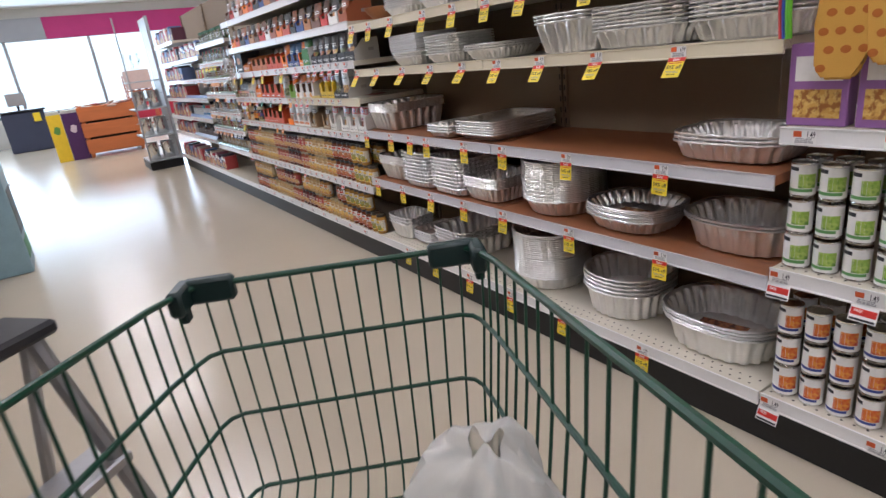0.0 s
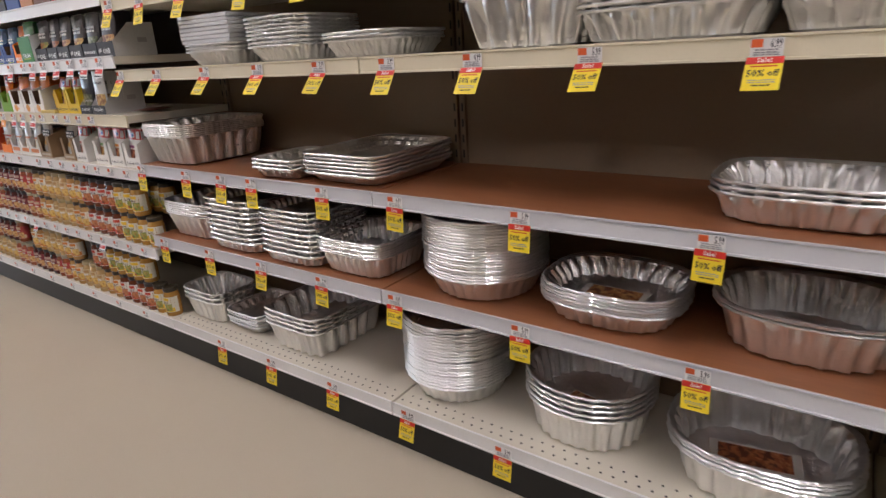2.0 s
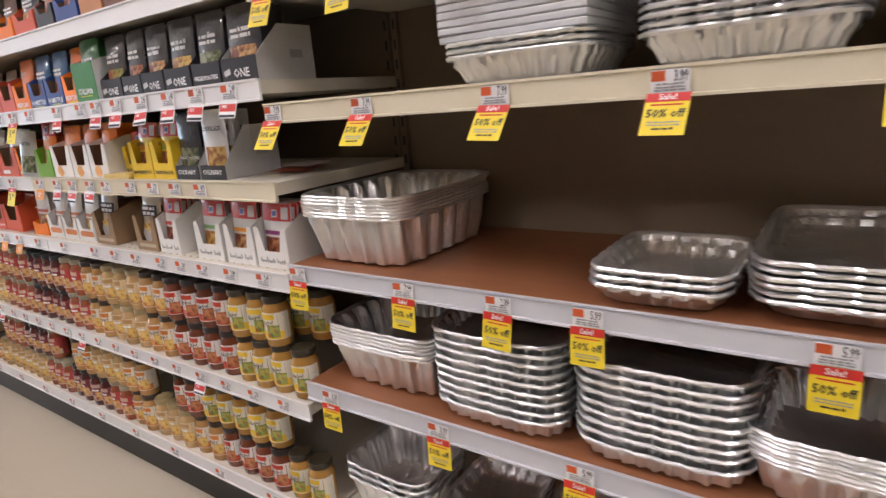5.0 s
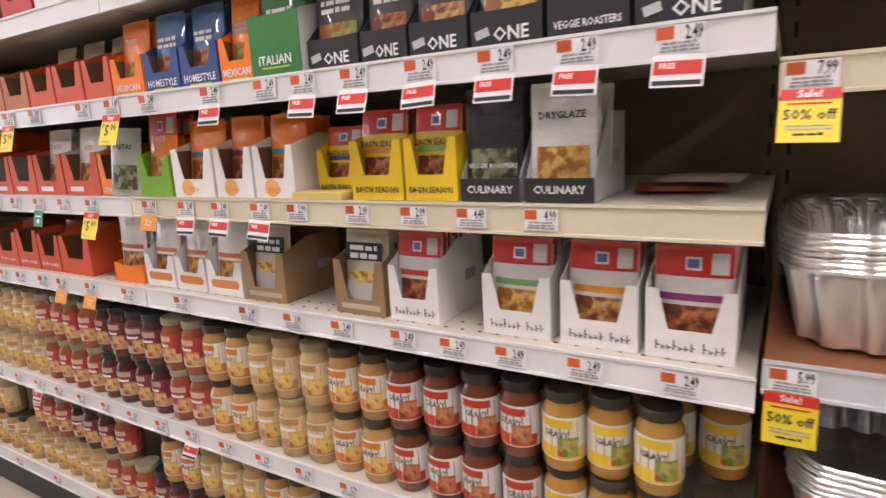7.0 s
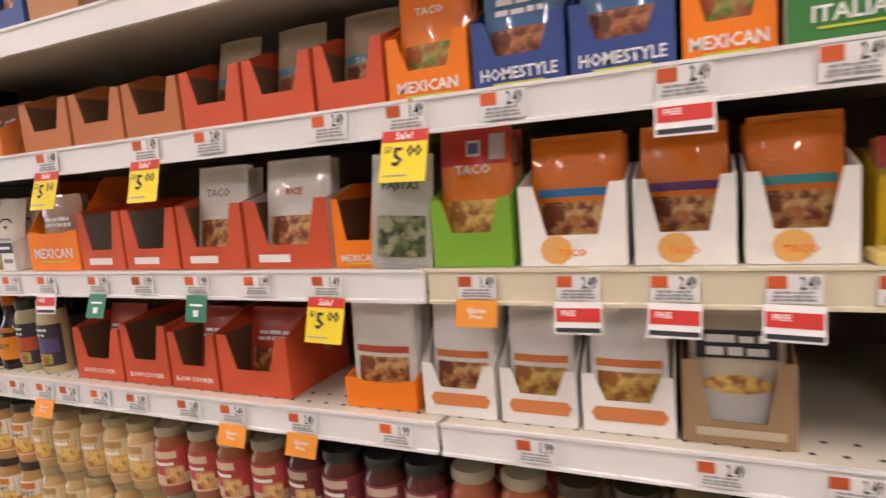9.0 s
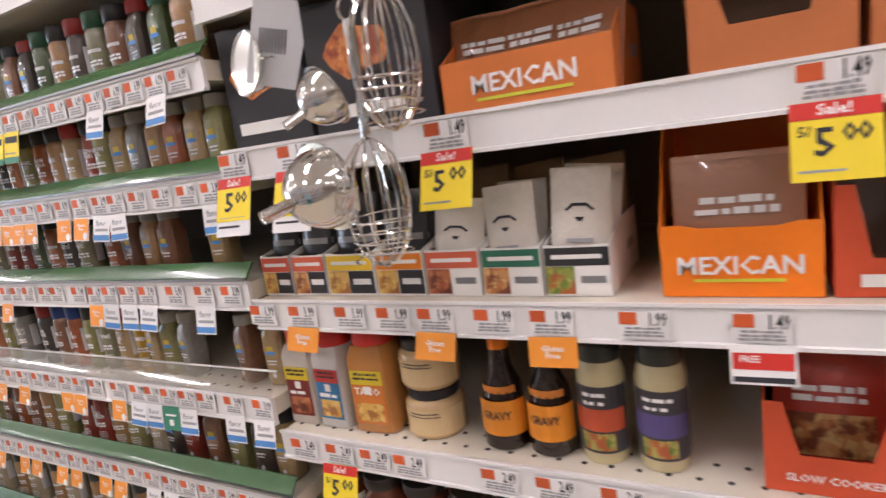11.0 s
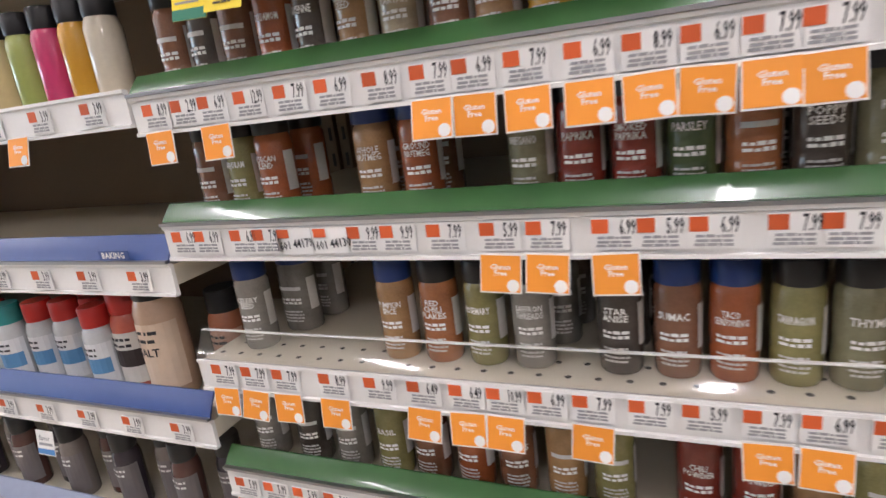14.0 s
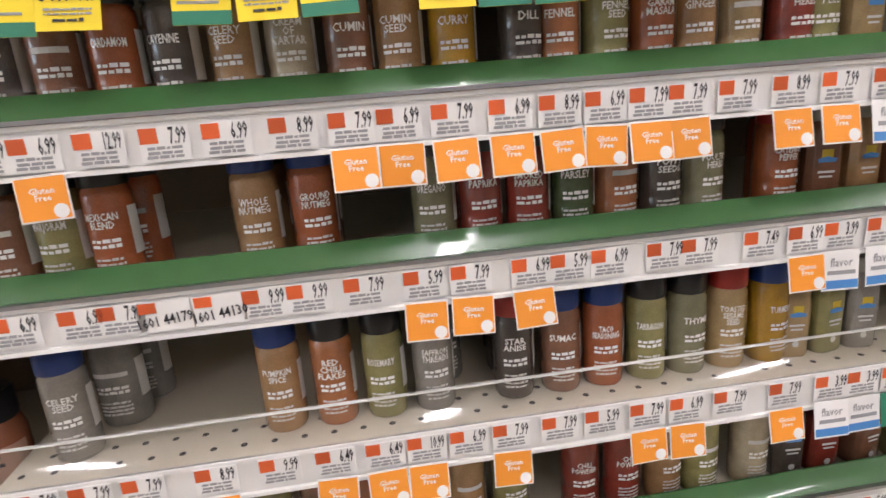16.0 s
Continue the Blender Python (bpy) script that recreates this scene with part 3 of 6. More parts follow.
def insert_card(y, z, depth, w, material, turn=0.0):
    t = solid("insert_card", mesh("insert_card", box(-w / 2, w / 2, 0, w * 0.45, 0, 0.003, 0.0008), tint(PALE)), None, on_shelf(y, z, depth, turn), "printed card insert with a food picture lying in a pan", "card")
    part("picture", box(-w * 0.4, w * 0.4, w * 0.05, w * 0.4, 0.0032, 0.0038), material, t)


# -- jars --
def bent(r, a0, a1, z0, z1, n=8):
    """A patch of label on a jar of radius r, between angles from its front."""
    bm = bmesh.new()
    lo, hi = [], []
    for k in range(n + 1):
        a = radians(a0 + (a1 - a0) * k / n)
        lo.append(bm.verts.new((r * math.sin(a), -r * math.cos(a), z0)))
        hi.append(bm.verts.new((r * math.sin(a), -r * math.cos(a), z1)))
    for k in range(n):
        bm.faces.new((lo[k], lo[k + 1], hi[k + 1], hi[k]))
    return bm


def type_rows(rows, width, height, seed, r=0.0, y=-0.0005, fill=0.8):
    """Lines of print too small to read: words as short bars, on a flat face or bent round a jar of radius r. rows: heights."""
    bm, pick = bmesh.new(), random.Random(seed)
    for row, z in enumerate(rows):
        wide = width * (fill + (1 - fill) * pick.random())
        x = -wide / 2
        while x < wide / 2 - height * 0.6:
            w = min(height * pick.uniform(0.8, 3.4), wide / 2 - x)
            h = height * pick.uniform(0.72, 1.0)
            corners = [(x, z), (x + w, z), (x + w, z + h), (x, z + h)]
            if r:
                bm.faces.new([bm.verts.new((r * math.sin(u / r), -r * math.cos(u / r), v)) for u, v in corners])
            else:
                bm.faces.new([bm.verts.new((u, y, v)) for u, v in corners])
            x += w + height * 0.4
    return bm


JARS = {}


def gravy_jar(kind, m):
    """Glass gravy jar with a printed label and metal lid; its axis on its own origin."""
    if kind in JARS:
        return clone(JARS[kind], m @ pose(0, 0, 0, 0, 0, rnd.uniform(-14, 14)))
    sauce, lid, label, band, pic, word, text = {
        "turkey": ((0.42, 0.22, 0.05), (0.045, 0.035, 0.02), (0.72, 0.68, 0.55), (0.75, 0.5, 0.03), SALAD, "GRAVY", "jar of yellow turkey gravy with a white and yellow label"),
        "beef": ((0.16, 0.045, 0.02), (0.03, 0.022, 0.018), (0.74, 0.7, 0.64), (0.5, 0.05, 0.02), MEAT, "GRAVY", "jar of brown beef gravy with a white label and red band"),
        "chicken": ((0.45, 0.25, 0.09), (0.05, 0.035, 0.02), (0.74, 0.68, 0.56), (0.6, 0.2, 0.03), GOLD, "GRAVY", "jar of tan chicken gravy with a cream label"),
        "cream": ((0.5, 0.33, 0.15), (0.32, 0.25, 0.12), (0.66, 0.52, 0.3), (0.45, 0.26, 0.1), GOLD, "", "jar of pale cream gravy with a straw label"),
        "home": ((0.28, 0.08, 0.035), (0.3, 0.26, 0.17), (0.45, 0.05, 0.05), (0.6, 0.45, 0.3), STEW, "", "jar of homestyle gravy with a dark red label"),
        "dark": ((0.08, 0.02, 0.015), (0.02, 0.018, 0.018), (0.2, 0.03, 0.04), (0.5, 0.36, 0.28), STEW, "", "jar of dark gravy with a maroon label and black lid")}[kind]
    t = thing("gravy_jar", m, text, "jar", "gravy jars")
    part("glass", lathe([(0.031, 0.0), (0.034, 0.004), (0.0345, 0.03), (0.0345, 0.085), (0.033, 0.098), (0.0285, 0.107), (0.0285, 0.112)], 16), mat("gravy", sauce, 0.12, vary=0.12, grain=120, blotch=30, coat=0.6, spread=0.1), t, smooth=True)
    part("lid", lathe([(0.0305, 0.111), (0.0312, 0.113), (0.0312, 0.125), (0.029, 0.128), (0.026, 0.127), (0.0, 0.127)], 16), tint(lid, 0.35), t, smooth=True)
    part("label", bent(0.0349, -105, 105, 0.02, 0.09, 10), tint(label), t)
    part("label_band", bent(0.0352, -60, 75, 0.022, 0.042), tint(band), t)
    part("label_picture", bent(0.0354, 5, 58, 0.026, 0.058, 5), pic, t)
    part("label_header", bent(0.0352, -42, 42, 0.073, 0.086), tint(band), t)
    if word:
        part("lettering", letters(word, 0.014, INK, 0.04, 0.0354), None, t, at=pose(0, 0, 0.062))
    else:
        part("label_print", bent(0.0354, -30, 32, 0.06, 0.066, 4), tint(PALE), t)
    JARS[kind] = t
    return t


SPICES = {}


def spice_lid(colour):
    return lathe([(0.0206, 0.0945), (0.0214, 0.0955), (0.0214, 0.116), (0.02, 0.119), (0.0, 0.1192)], 18)


def spice_jar(y, z, colour, lid="black", name="", depth=0.06, square=False, h=1.07, dy=0.0):
    """A spice jar: round glass with white print, or square with a clear cap."""
    key = (colour, lid, square)
    lids = {"black": (0.012, 0.012, 0.013), "blue": (0.01, 0.035, 0.16), "red": (0.3, 0.02, 0.015), "clear": (0.33, 0.31, 0.27), "green": (0.02, 0.09, 0.04), "white": (0.7, 0.7, 0.68), "brown": (0.1, 0.05, 0.03)}
    if key not in SPICES:
        if square:
            body = lathe([(0.0175, 0.0), (0.0195, 0.003), (0.0198, 0.07), (0.0185, 0.086), (0.014, 0.094), (0.014, 0.098)], 16, squash=5)
            cap = lathe([(0.0165, 0.097), (0.017, 0.099), (0.017, 0.112), (0.0155, 0.115), (0.0, 0.115)], 14)
        else:
            body = lathe([(0.0205, 0.0), (0.0222, 0.004), (0.0222, 0.03), (0.0213, 0.033), (0.0222, 0.036), (0.0222, 0.086), (0.0214, 0.0905), (0.0198, 0.093), (0.0195, 0.097)], 16)
            cap = spice_lid(lid)
        bump = mat("spice", colour, 0.2, vary=0.3, grain=420, blotch=60, coat=0.7, spread=0.12, bump=0.25)
        SPICES[key] = (mesh("glass", body, bump, True), mesh("cap", cap, tint(lids[lid], 0.35), True))
    body, cap = SPICES[key]
    tone = "square clear-capped spice jar on a shelf" if square else "round glass spice jar with %s lid and white print" % ("a " + lid)
    t = solid("spice_jar", body, None, on_shelf(y + dy, z + 0.0005, depth, rnd.uniform(-12, 12)) @ Matrix.Scale(h, 4), tone, "spice jar", "spice jars")
    part("cap", cap, None, t)
    if square:
        part("label_mark", card("sqmark", lambda: mesh("label_mark", rect(-0.006, 0.006, 0.058, 0.067, 0.0003, y=-0.0203), MUSTARDINK)), None, t)
        part("label_wave", card("sqwave", lambda: mesh("label_wave", slab([(-0.009, 0.053), (0.009, 0.053), (0.01, 0.057), (0.0, 0.0595), (-0.01, 0.057)], 0.0003), BLUETAG)), None, t, at=pose(0, -0.0206, 0))
        part("label_line", card("sqline", lambda: mesh("label_line", rect(-0.009, 0.009, 0.041, 0.0435, 0.0003, y=-0.0203), GREYPRINT)), None, t)
        part("label_line", card("sqline2", lambda: mesh("label_line", rect(-0.007, 0.007, 0.036, 0.038, 0.0003, y=-0.0203), GREYPRINT)), None, t)
        part("label_seal", card("sqseal", lambda: mesh("label_seal", slab([(0.004 * math.cos(k * 0.628), 0.018 + 0.004 * math.sin(k * 0.628)) for k in range(10)], 0.0003), GREYPRINT)), None, t, at=pose(0, -0.0203, 0))
    else:
        if name:
            part("lettering", letters(name, 0.0095 if "\n" in name else 0.0105, WHITEINK, 0.03, 0.0226), None, t, at=pose(0, 0, 0.064))
        else:
            part("print_line", card("sp0", lambda: mesh("print_line", bent(0.0225, -38, 38, 0.059, 0.064, 4), GREYPRINT)), None, t)
        part("brand_print", card("sp1", lambda: mesh("brand_print", type_rows((0.0445, 0.0395), 0.031, 0.0036, 4, 0.0226), WHITEINK)), None, t)
        part("small_print", card("sp2", lambda: mesh("small_print", type_rows((0.0275, 0.023, 0.0185, 0.014), 0.029, 0.0027, 9, 0.0226), GREYPRINT)), None, t)
        part("barcode", card("sp3", lambda: mesh("barcode", bent(0.0226, 62, 98, 0.03, 0.075, 4), GREYPRINT)), None, t)
    return t


MUSTARDINK = mat("mustard_ink", (0.6, 0.42, 0.03), 0.5)
GREYPRINT = mat("worn_white_print", (0.62, 0.61, 0.58), 0.5, vary=0.25, grain=500)


# -- packets and their trays --
def pillow(w, h, bulge, nx=6, nz=7, x0=0.0, x1=1.0, z0=0.0, z1=1.0, lift=0.0, back=True):
    """A filled pouch in the x-z plane, facing -y; x0..z1 cut out a patch of its front, lifted off by lift."""
    bm = bmesh.new()
    side = []
    for sgn in ((-1, 1) if back else (-1,)):
        grid = []
        for j in range(nz + 1):
            v = z0 + (z1 - z0) * j / nz
            row = []
            for i in range(nx + 1):
                u = x0 + (x1 - x0) * i / nx
                fat = (math.sin(math.pi * u) ** 0.6) * (math.sin(math.pi * min(1.0, v * 0.9)) ** 0.7) if 0 < u < 1 and 0 < v < 1 else 0.0
                row.append(bm.verts.new(((u - 0.5) * w, sgn * (bulge * fat) - (lift if not back else 0.0), v * h)))
            grid.append(row)
        for j in range(nz):
            for i in range(nx):
                q = (grid[j][i], grid[j][i + 1], grid[j + 1][i + 1], grid[j + 1][i])
                bm.faces.new(q if sgn < 0 else q[::-1])
        side.append(grid)
    if back:
        bmesh.ops.remove_doubles(bm, verts=bm.verts[:], dist=0.0002)
    return bm


POUCHES = {}


def pouch(m, w, h, base, top=None, pic=None, words=(), band=None, label="foil seasoning packet in a tray", bulge=0.009, n=1, step=0.016, pot=False, square_mark=True):
    """A seasoning packet; n of them stand one behind the other."""
    key = (w, h, base, top, pic.name if pic else "", words, band)
    film = "film"
    first = None
    if key not in POUCHES:
        t = thing("packet", m, label, "packet", "seasoning packets")
        part("pouch", pillow(w, h, bulge), tint(base, 0.3, film), t, smooth=True)
        part("seal", pillow(w, h, bulge, 6, 1, 0.01, 0.99, 0.955, 0.995, 0.0006, False), tint(tuple(min(1, c * 1.2 + 0.03) for c in (top or base)), 0.25, film), t)
        if top:
            part("top_band", pillow(w, h, bulge, 6, 3, 0.01, 0.99, 0.72, 0.955, 0.0008, False), tint(top, 0.3, film), t, smooth=True)
            if square_mark:
                part("mark", pillow(w, h, bulge, 2, 2, 0.4, 0.6, 0.78, 0.9, 0.0013, False), tint(PALE, 0.3, film), t)
        if band:
            part("colour_band", pillow(w, h, bulge, 6, 2, 0.08, 0.92, 0.5, 0.565, 0.0011, False), tint(band, 0.3, film), t)
        if pic:
            part("picture", pillow(w, h, bulge, 6, 5, 0.1, 0.9, 0.1, 0.46, 0.001, False), pic, t, smooth=True)
        if pot:
            part("pot_picture", slab([(0.4 * w * math.cos(k * 0.45) * (0.86 if math.sin(k * 0.45) < -0.3 else 1), h * 0.27 + 0.2 * h * math.sin(k * 0.45)) for k in range(14)], 0.0004), tint((0.55, 0.53, 0.5), 0.3, film), t, at=pose(0, -bulge - 0.001, 0))
            part("stew_picture", slab([(0.36 * w * math.cos(k * 0.45), h * 0.42 + 0.075 * h * math.sin(k * 0.45)) for k in range(14)], 0.0004), GOLD, t, at=pose(0, -bulge - 0.0018, 0))
            part("banner_print", type_rows((0.745 * h, 0.645 * h), w * 0.66, h * 0.07, 6, y=-bulge - 0.0026), WHITEINK, t)
            part("banner", slab([(-0.42 * w, 0.62 * h), (0.42 * w, 0.62 * h), (0.42 * w, 0.84 * h), (-0.42 * w, 0.84 * h)], 0.0004), INK, t, at=pose(0, -bulge - 0.001, 0))
        if w > 0.07 and not pot:
            ink = WHITEINK if sum(base) < 1.0 else GREYINK
            part("small_print", type_rows((h * 0.055, h * 0.03), w * 0.7, h * 0.016, int(w * 9000), y=-bulge * 0.75 - 0.001), ink, t)
            if not words and not band:
                part("title_print", type_rows((h * 0.64, h * 0.56), w * 0.66, h * 0.055, int(w * 7000), y=-bulge - 0.0012), ink, t)
            if top:
                part("nutrition_panel", pillow(w, h, bulge, 3, 3, 0.72, 0.93, 0.75, 0.94, 0.0013, False), tint((0.6, 0.57, 0.55), 0.4), t)
                part("mark_centre", pillow(w, h, bulge, 2, 2, 0.425, 0.575, 0.8, 0.88, 0.0018, False), tint((0.1, 0.12, 0.35), 0.4), t)
        for word, v, s, ink in words:
            part("lettering", letters(word, h * s, ink, w * 0.86), None, t, at=pose(0, -bulge - 0.0024, h * v))
        POUCHES[key] = first = t
    for k in range(n):
        if k == 0 and first:
            continue
        clone(POUCHES[key], m @ pose(rnd.uniform(-0.002, 0.002), step * k, 0, 0, rnd.uniform(-2, 2), rnd.uniform(-3, 3)))
    return POUCHES[key]


def tray(y0, y1, z, hf, hb, colour, inside=CARDBROWN, depth=0.03, d=0.17, notch=0.55, words=(), label="", panel=None, side=None, print_side=True):
    """A shelf-ready card tray from y0 (shopper's left) to y1; hf: low front, hb: tall back; notch: how far the front is cut down."""
    w = y0 - y1 - 0.004
    t = thing("packet_tray", on_shelf(y0 - 0.002, z + 0.001, depth), label or "printed card shelf tray for packets, its front cut low", "tray", "packet trays")
    c, e = tint(colour), 0.0018
    cut = hf * notch
    part("front_panel", slab([(0, 0), (w, 0), (w, hf), (w * 0.86, hf), (w * 0.74, cut), (w * 0.26, cut), (w * 0.14, hf), (0, hf)], e), c, t)
    for x, nm in ((0.0, "side_panel"), (w - e, "side_panel")):
        bm = bmesh.new()
        o = [(0.0025, 0), (d, 0), (d, hb), (d * 0.42, hb), (0.0025, hf)]
        a = [bm.verts.new((x, yy, zz)) for yy, zz in o]
        b = [bm.verts.new((x + e, yy, zz)) for yy, zz in o]
        bm.faces.new(a[::-1])
        bm.faces.new(b)
        for i in range(len(a)):
            j = (i + 1) % len(a)
            bm.faces.new((a[i], a[j], b[j], b[i]))
        sp = part(nm, bm, tint(side or colour), t)
        if print_side and x > 0:
            part("side_print", box(w + 0.0002, w + 0.0006, d * 0.58, d * 0.8, hb * 0.4, hb * 0.55), tint((0.35, 0.33, 0.32)), sp)
    part("back_panel", box(e, w - e, d - e, d, 0, hb), tint(inside), t)
    part("bottom", box(e, w - e, e, d - e, 0, e), tint(inside), t)
    part("lining", box(e * 1.2, e * 1.6, 0.004, d - 0.004, 0.003, min(hf, hb) * 0.97), tint(inside), t)
    if panel:
        part("front_print", rect(w * 0.04, w * 0.96, 0.003, cut * 0.96, 0.0004, y=-0.0006), tint(panel), t)
    for word, zz, s, ink in words:
        narrow = word == "ONE"
        part("lettering", letters(word, s, ink, w * (0.5 if narrow else 0.84)), None, t, at=pose(w * (0.58 if narrow else 0.5), -0.0014, zz))
        if narrow:
            part("badge", rect(-0.011, 0.011, -0.006, 0.006, 0.0004, y=-0.0012), tint((0.5, 0.5, 0.48)), t, at=pose(w * 0.17, 0, zz + 0.004, 0, -14, 0))
            part("rule", rect(w * 0.32, w * 0.86, 0.003, 0.0045, 0.0004, y=-0.0012), tint(PALE), t)
        elif word in ("HOMESTYLE", "ITALIAN", "MEXICAN"):
            part("rule", rect(w * 0.22, w * 0.78, zz - s * 0.62, zz - s * 0.5, 0.0004, y=-0.0012), tint((0.55, 0.6, 0.05)), t)
    return t


# -- cans and other containers --
CANS = {}


def can(m, colour, pic, label):
    key = (colour, pic.name)
    if key in CANS:
        return clone(CANS[key], m)
    t = thing("food_can", m, label, "can", "stacked cans of fruit filling")
    part("tin", lathe([(0.036, 0), (0.0375, 0.002), (0.0375, 0.004), (0.0365, 0.006), (0.0365, 0.106), (0.0375, 0.108), (0.0375, 0.11), (0.035, 0.11), (0.0345, 0.107), (0.0, 0.107)], 18), STEEL, t, smooth=True)
    part("label", bent(0.0369, -170, 170, 0.008, 0.104, 22), tint((0.78, 0.77, 0.74), 0.3), t, smooth=True)
    part("fruit_picture", bent(0.0371, -5, 75, 0.03, 0.075, 6), pic, t)
    part("brand_block", bent(0.0371, -60, -8, 0.085, 0.097, 5), INK, t)
    part("colour_stripe", bent(0.0371, -60, 60, 0.018, 0.028, 8), tint(colour), t)
    CANS[key] = t
    return t


def shaker(y, z, h, r, body, lid, label, depth=0.06, band=None, text="", square=0, panel=None, pic=None, lid_h=0.22, word_ink=INK):
    """A plastic or glass bottle with a big cap and a printed label."""
    t = thing("seasoning_bottle", on_shelf(y, z + 0.0005, depth + r, rnd.uniform(-5, 5)), label, "bottle", "")
    b = h * (1 - lid_h)
    part("bottle", lathe([(r * 0.92, 0), (r, 0.004), (r, b * 0.86), (r * 0.9, b * 0.95), (r * 0.8, b)], 18, squash=square or None), mat("bottle_body", body, 0.25, vary=0.12, grain=150, coat=0.4), t, smooth=True)
    part("cap", lathe([(r * 0.86, b * 0.995), (r * 0.88, b + 0.003), (r * 0.88, h - 0.003), (r * 0.82, h), (0, h)], 16), tint(lid, 0.35), t, smooth=True)
    face = r * 1.012
    if panel:
        if square:
            part("label", rect(-r * 0.72, r * 0.72, b * 0.12, b * 0.74, 0.0004, y=-face), tint(panel), t)
            if band:
                part("label_band", rect(-r * 0.72, r * 0.72, b * 0.58, b * 0.74, 0.0004, y=-face - 0.0006), tint(band), t)
            if pic:
                part("picture", rect(-r * 0.6, r * 0.6, b * 0.15, b * 0.36, 0.0004, y=-face - 0.0006), pic, t)
                part("mark", rect(-r * 0.17, r * 0.17, b * 0.47, b * 0.56, 0.0004, y=-face - 0.0009), tint(PALE), t)
                part("small_print", type_rows((b * 0.64, b * 0.69), r * 1.2, b * 0.03, int(y * 1000), y=-face - 0.0016), INK, t)
                if not text:
                    part("title_print", type_rows((b * 0.4,), r * 1.2, b * 0.05, int(y * 990), y=-face - 0.0016), WHITEINK, t)
        else:
            part("label", bent(face, -85, 85, b * 0.12, b * 0.78, 10), tint(panel), t)
            if band:
                part("label_band", bent(face + 0.0004, -70, 70, b * 0.34, b * 0.56, 8), tint(band), t)
            if pic:
                part("picture", bent(face + 0.0006, -40, 40, b * 0.15, b * 0.32, 6), pic, t)
            part("small_print", type_rows((b * 0.6, b * 0.68), r * 1.3, b * 0.04, int(y * 1000), face + 0.0009), WHITEINK if sum(panel) < 0.9 else INK, t)
    if text:
        part("lettering", letters(text, h * 0.09, word_ink, r * 1.25, 0.0 if square else face + 0.001), None, t, at=pose(0, -face - 0.0014 if square else 0, b * 0.5))
    return t

# ---- foil pans ----
ROAST = pan_mesh(0.35, 0.27, 0.062, 4.0, 60, 0.005, 0.86)
SHEET = pan_mesh(0.3, 0.38, 0.034, 8.0, 0, 0, 0.88, 0.009)
SMALL = pan_mesh(0.2, 0.24, 0.036, 6.0, 40, 0.002, 0.86, 0.008)
LOAF = pan_mesh(0.29, 0.38, 0.11, 6.0, 44, 0.006, 0.86, 0.008)
OVAL = pan_mesh(0.35, 0.28, 0.1, 2.6, 44, 0.0035, 0.84, 0.014)
OVALLOW = pan_mesh(0.33, 0.27, 0.056, 2.9, 52, 0.004, 0.84, 0.012)
ROUND = pan_mesh(0.34, 0.34, 0.07, 2.0, 60, 0.002, 0.82, 0.008)
OVALBIG = pan_mesh(0.385, 0.31, 0.11, 2.6, 44, 0.0035, 0.84, 0.014)
DEEPWIDE = pan_mesh(0.3, 0.24, 0.11, 5.0, 36, 0.005, 0.78, 0.008)
ROUNDTALL = pan_mesh(0.335, 0.335, 0.115, 2.2, 50, 0.004, 0.86, 0.01)
SQUAREDEEP = pan_mesh(0.27, 0.26, 0.075, 5.0, 60, 0.004, 0.86, 0.009)
LOAFS = pan_mesh(0.31, 0.34, 0.1, 6.0, 44, 0.006, 0.86, 0.008)
SQUARE = pan_mesh(0.25, 0.25, 0.045, 5.0, 70, 0.003, 0.84, 0.009)
CAKE = pan_mesh(0.28, 0.28, 0.04, 5.0, 70, 0.003, 0.93, 0.008)
DEEP = pan_mesh(0.25, 0.2, 0.1, 5.0, 36, 0.004, 0.8, 0.008)

pan_stack(1.07, 0.872, 0.06, ROAST, 3, 0.012, "shallow fluted silver foil roasting pan on a brown shelf")
pan_stack(2.235, 0.872, 0.025, SHEET, 6, 0.011, "flat rectangular silver foil sheet pan in a stack")
pan_stack(2.51, 0.872, 0.01, SMALL, 3, 0.013, "small shallow foil tray in a low stack")
pan_stack(3.145, 0.872, 0.03, LOAF, 7, 0.007, "deep fluted silver foil pan in a stack of seven")
pan_stack(1.045, 0.581, 0.07, OVAL, 2, 0.012, "deep oval silver foil roaster on a brown shelf")
pan_stack(1.455, 0.581, 0.04, OVALLOW, 6, 0.0085, "oval fluted foil pan in a stack of six")
pan_stack(1.84, 0.581, 0.02, ROUND, 22, 0.0076, "round foil pie pan in a tall shrink-wrapped stack")
pan_stack(2.245, 0.581, 0.03, SQUAREDEEP, 7, 0.007, "square fluted foil pan in a stack")
pan_stack(2.51, 0.581, 0.02, CAKE, 9, 0.0185, "square foil cake pan in a tall loose stack")
pan_stack(2.81, 0.581, 0.02, CAKE, 9, 0.019, "square foil cake pan in a tall loose stack")
pan_stack(3.11, 0.581, 0.04, LOAFS, 6, 0.009, "deep fluted foil pan nested in a low stack")
pan_stack(1.1, 0.201, 0.05, OVALBIG, 4, 0.011, "large oval foil roaster in a wrapped stack on the base shelf")
pan_stack(1.53, 0.201, 0.06, ROUNDTALL, 5, 0.016, "deep round fluted foil pan in a wrapped stack")
pan_stack(1.97, 0.201, 0.05, ROUND, 22, 0.0095, "round foil pan in a tall wrapped stack on the base shelf")
pan_stack(2.6, 0.201, 0.05, LOAF, 4, 0.018, "deep rectangular foil pan in a stack on the base shelf")
pan_stack(2.92, 0.201, 0.08, SMALL, 5, 0.012, "small foil tray in a stack on the base shelf")
pan_stack(3.165, 0.201, 0.06, DEEP, 3, 0.02, "deep foil loaf pan in a stack on the base shelf")
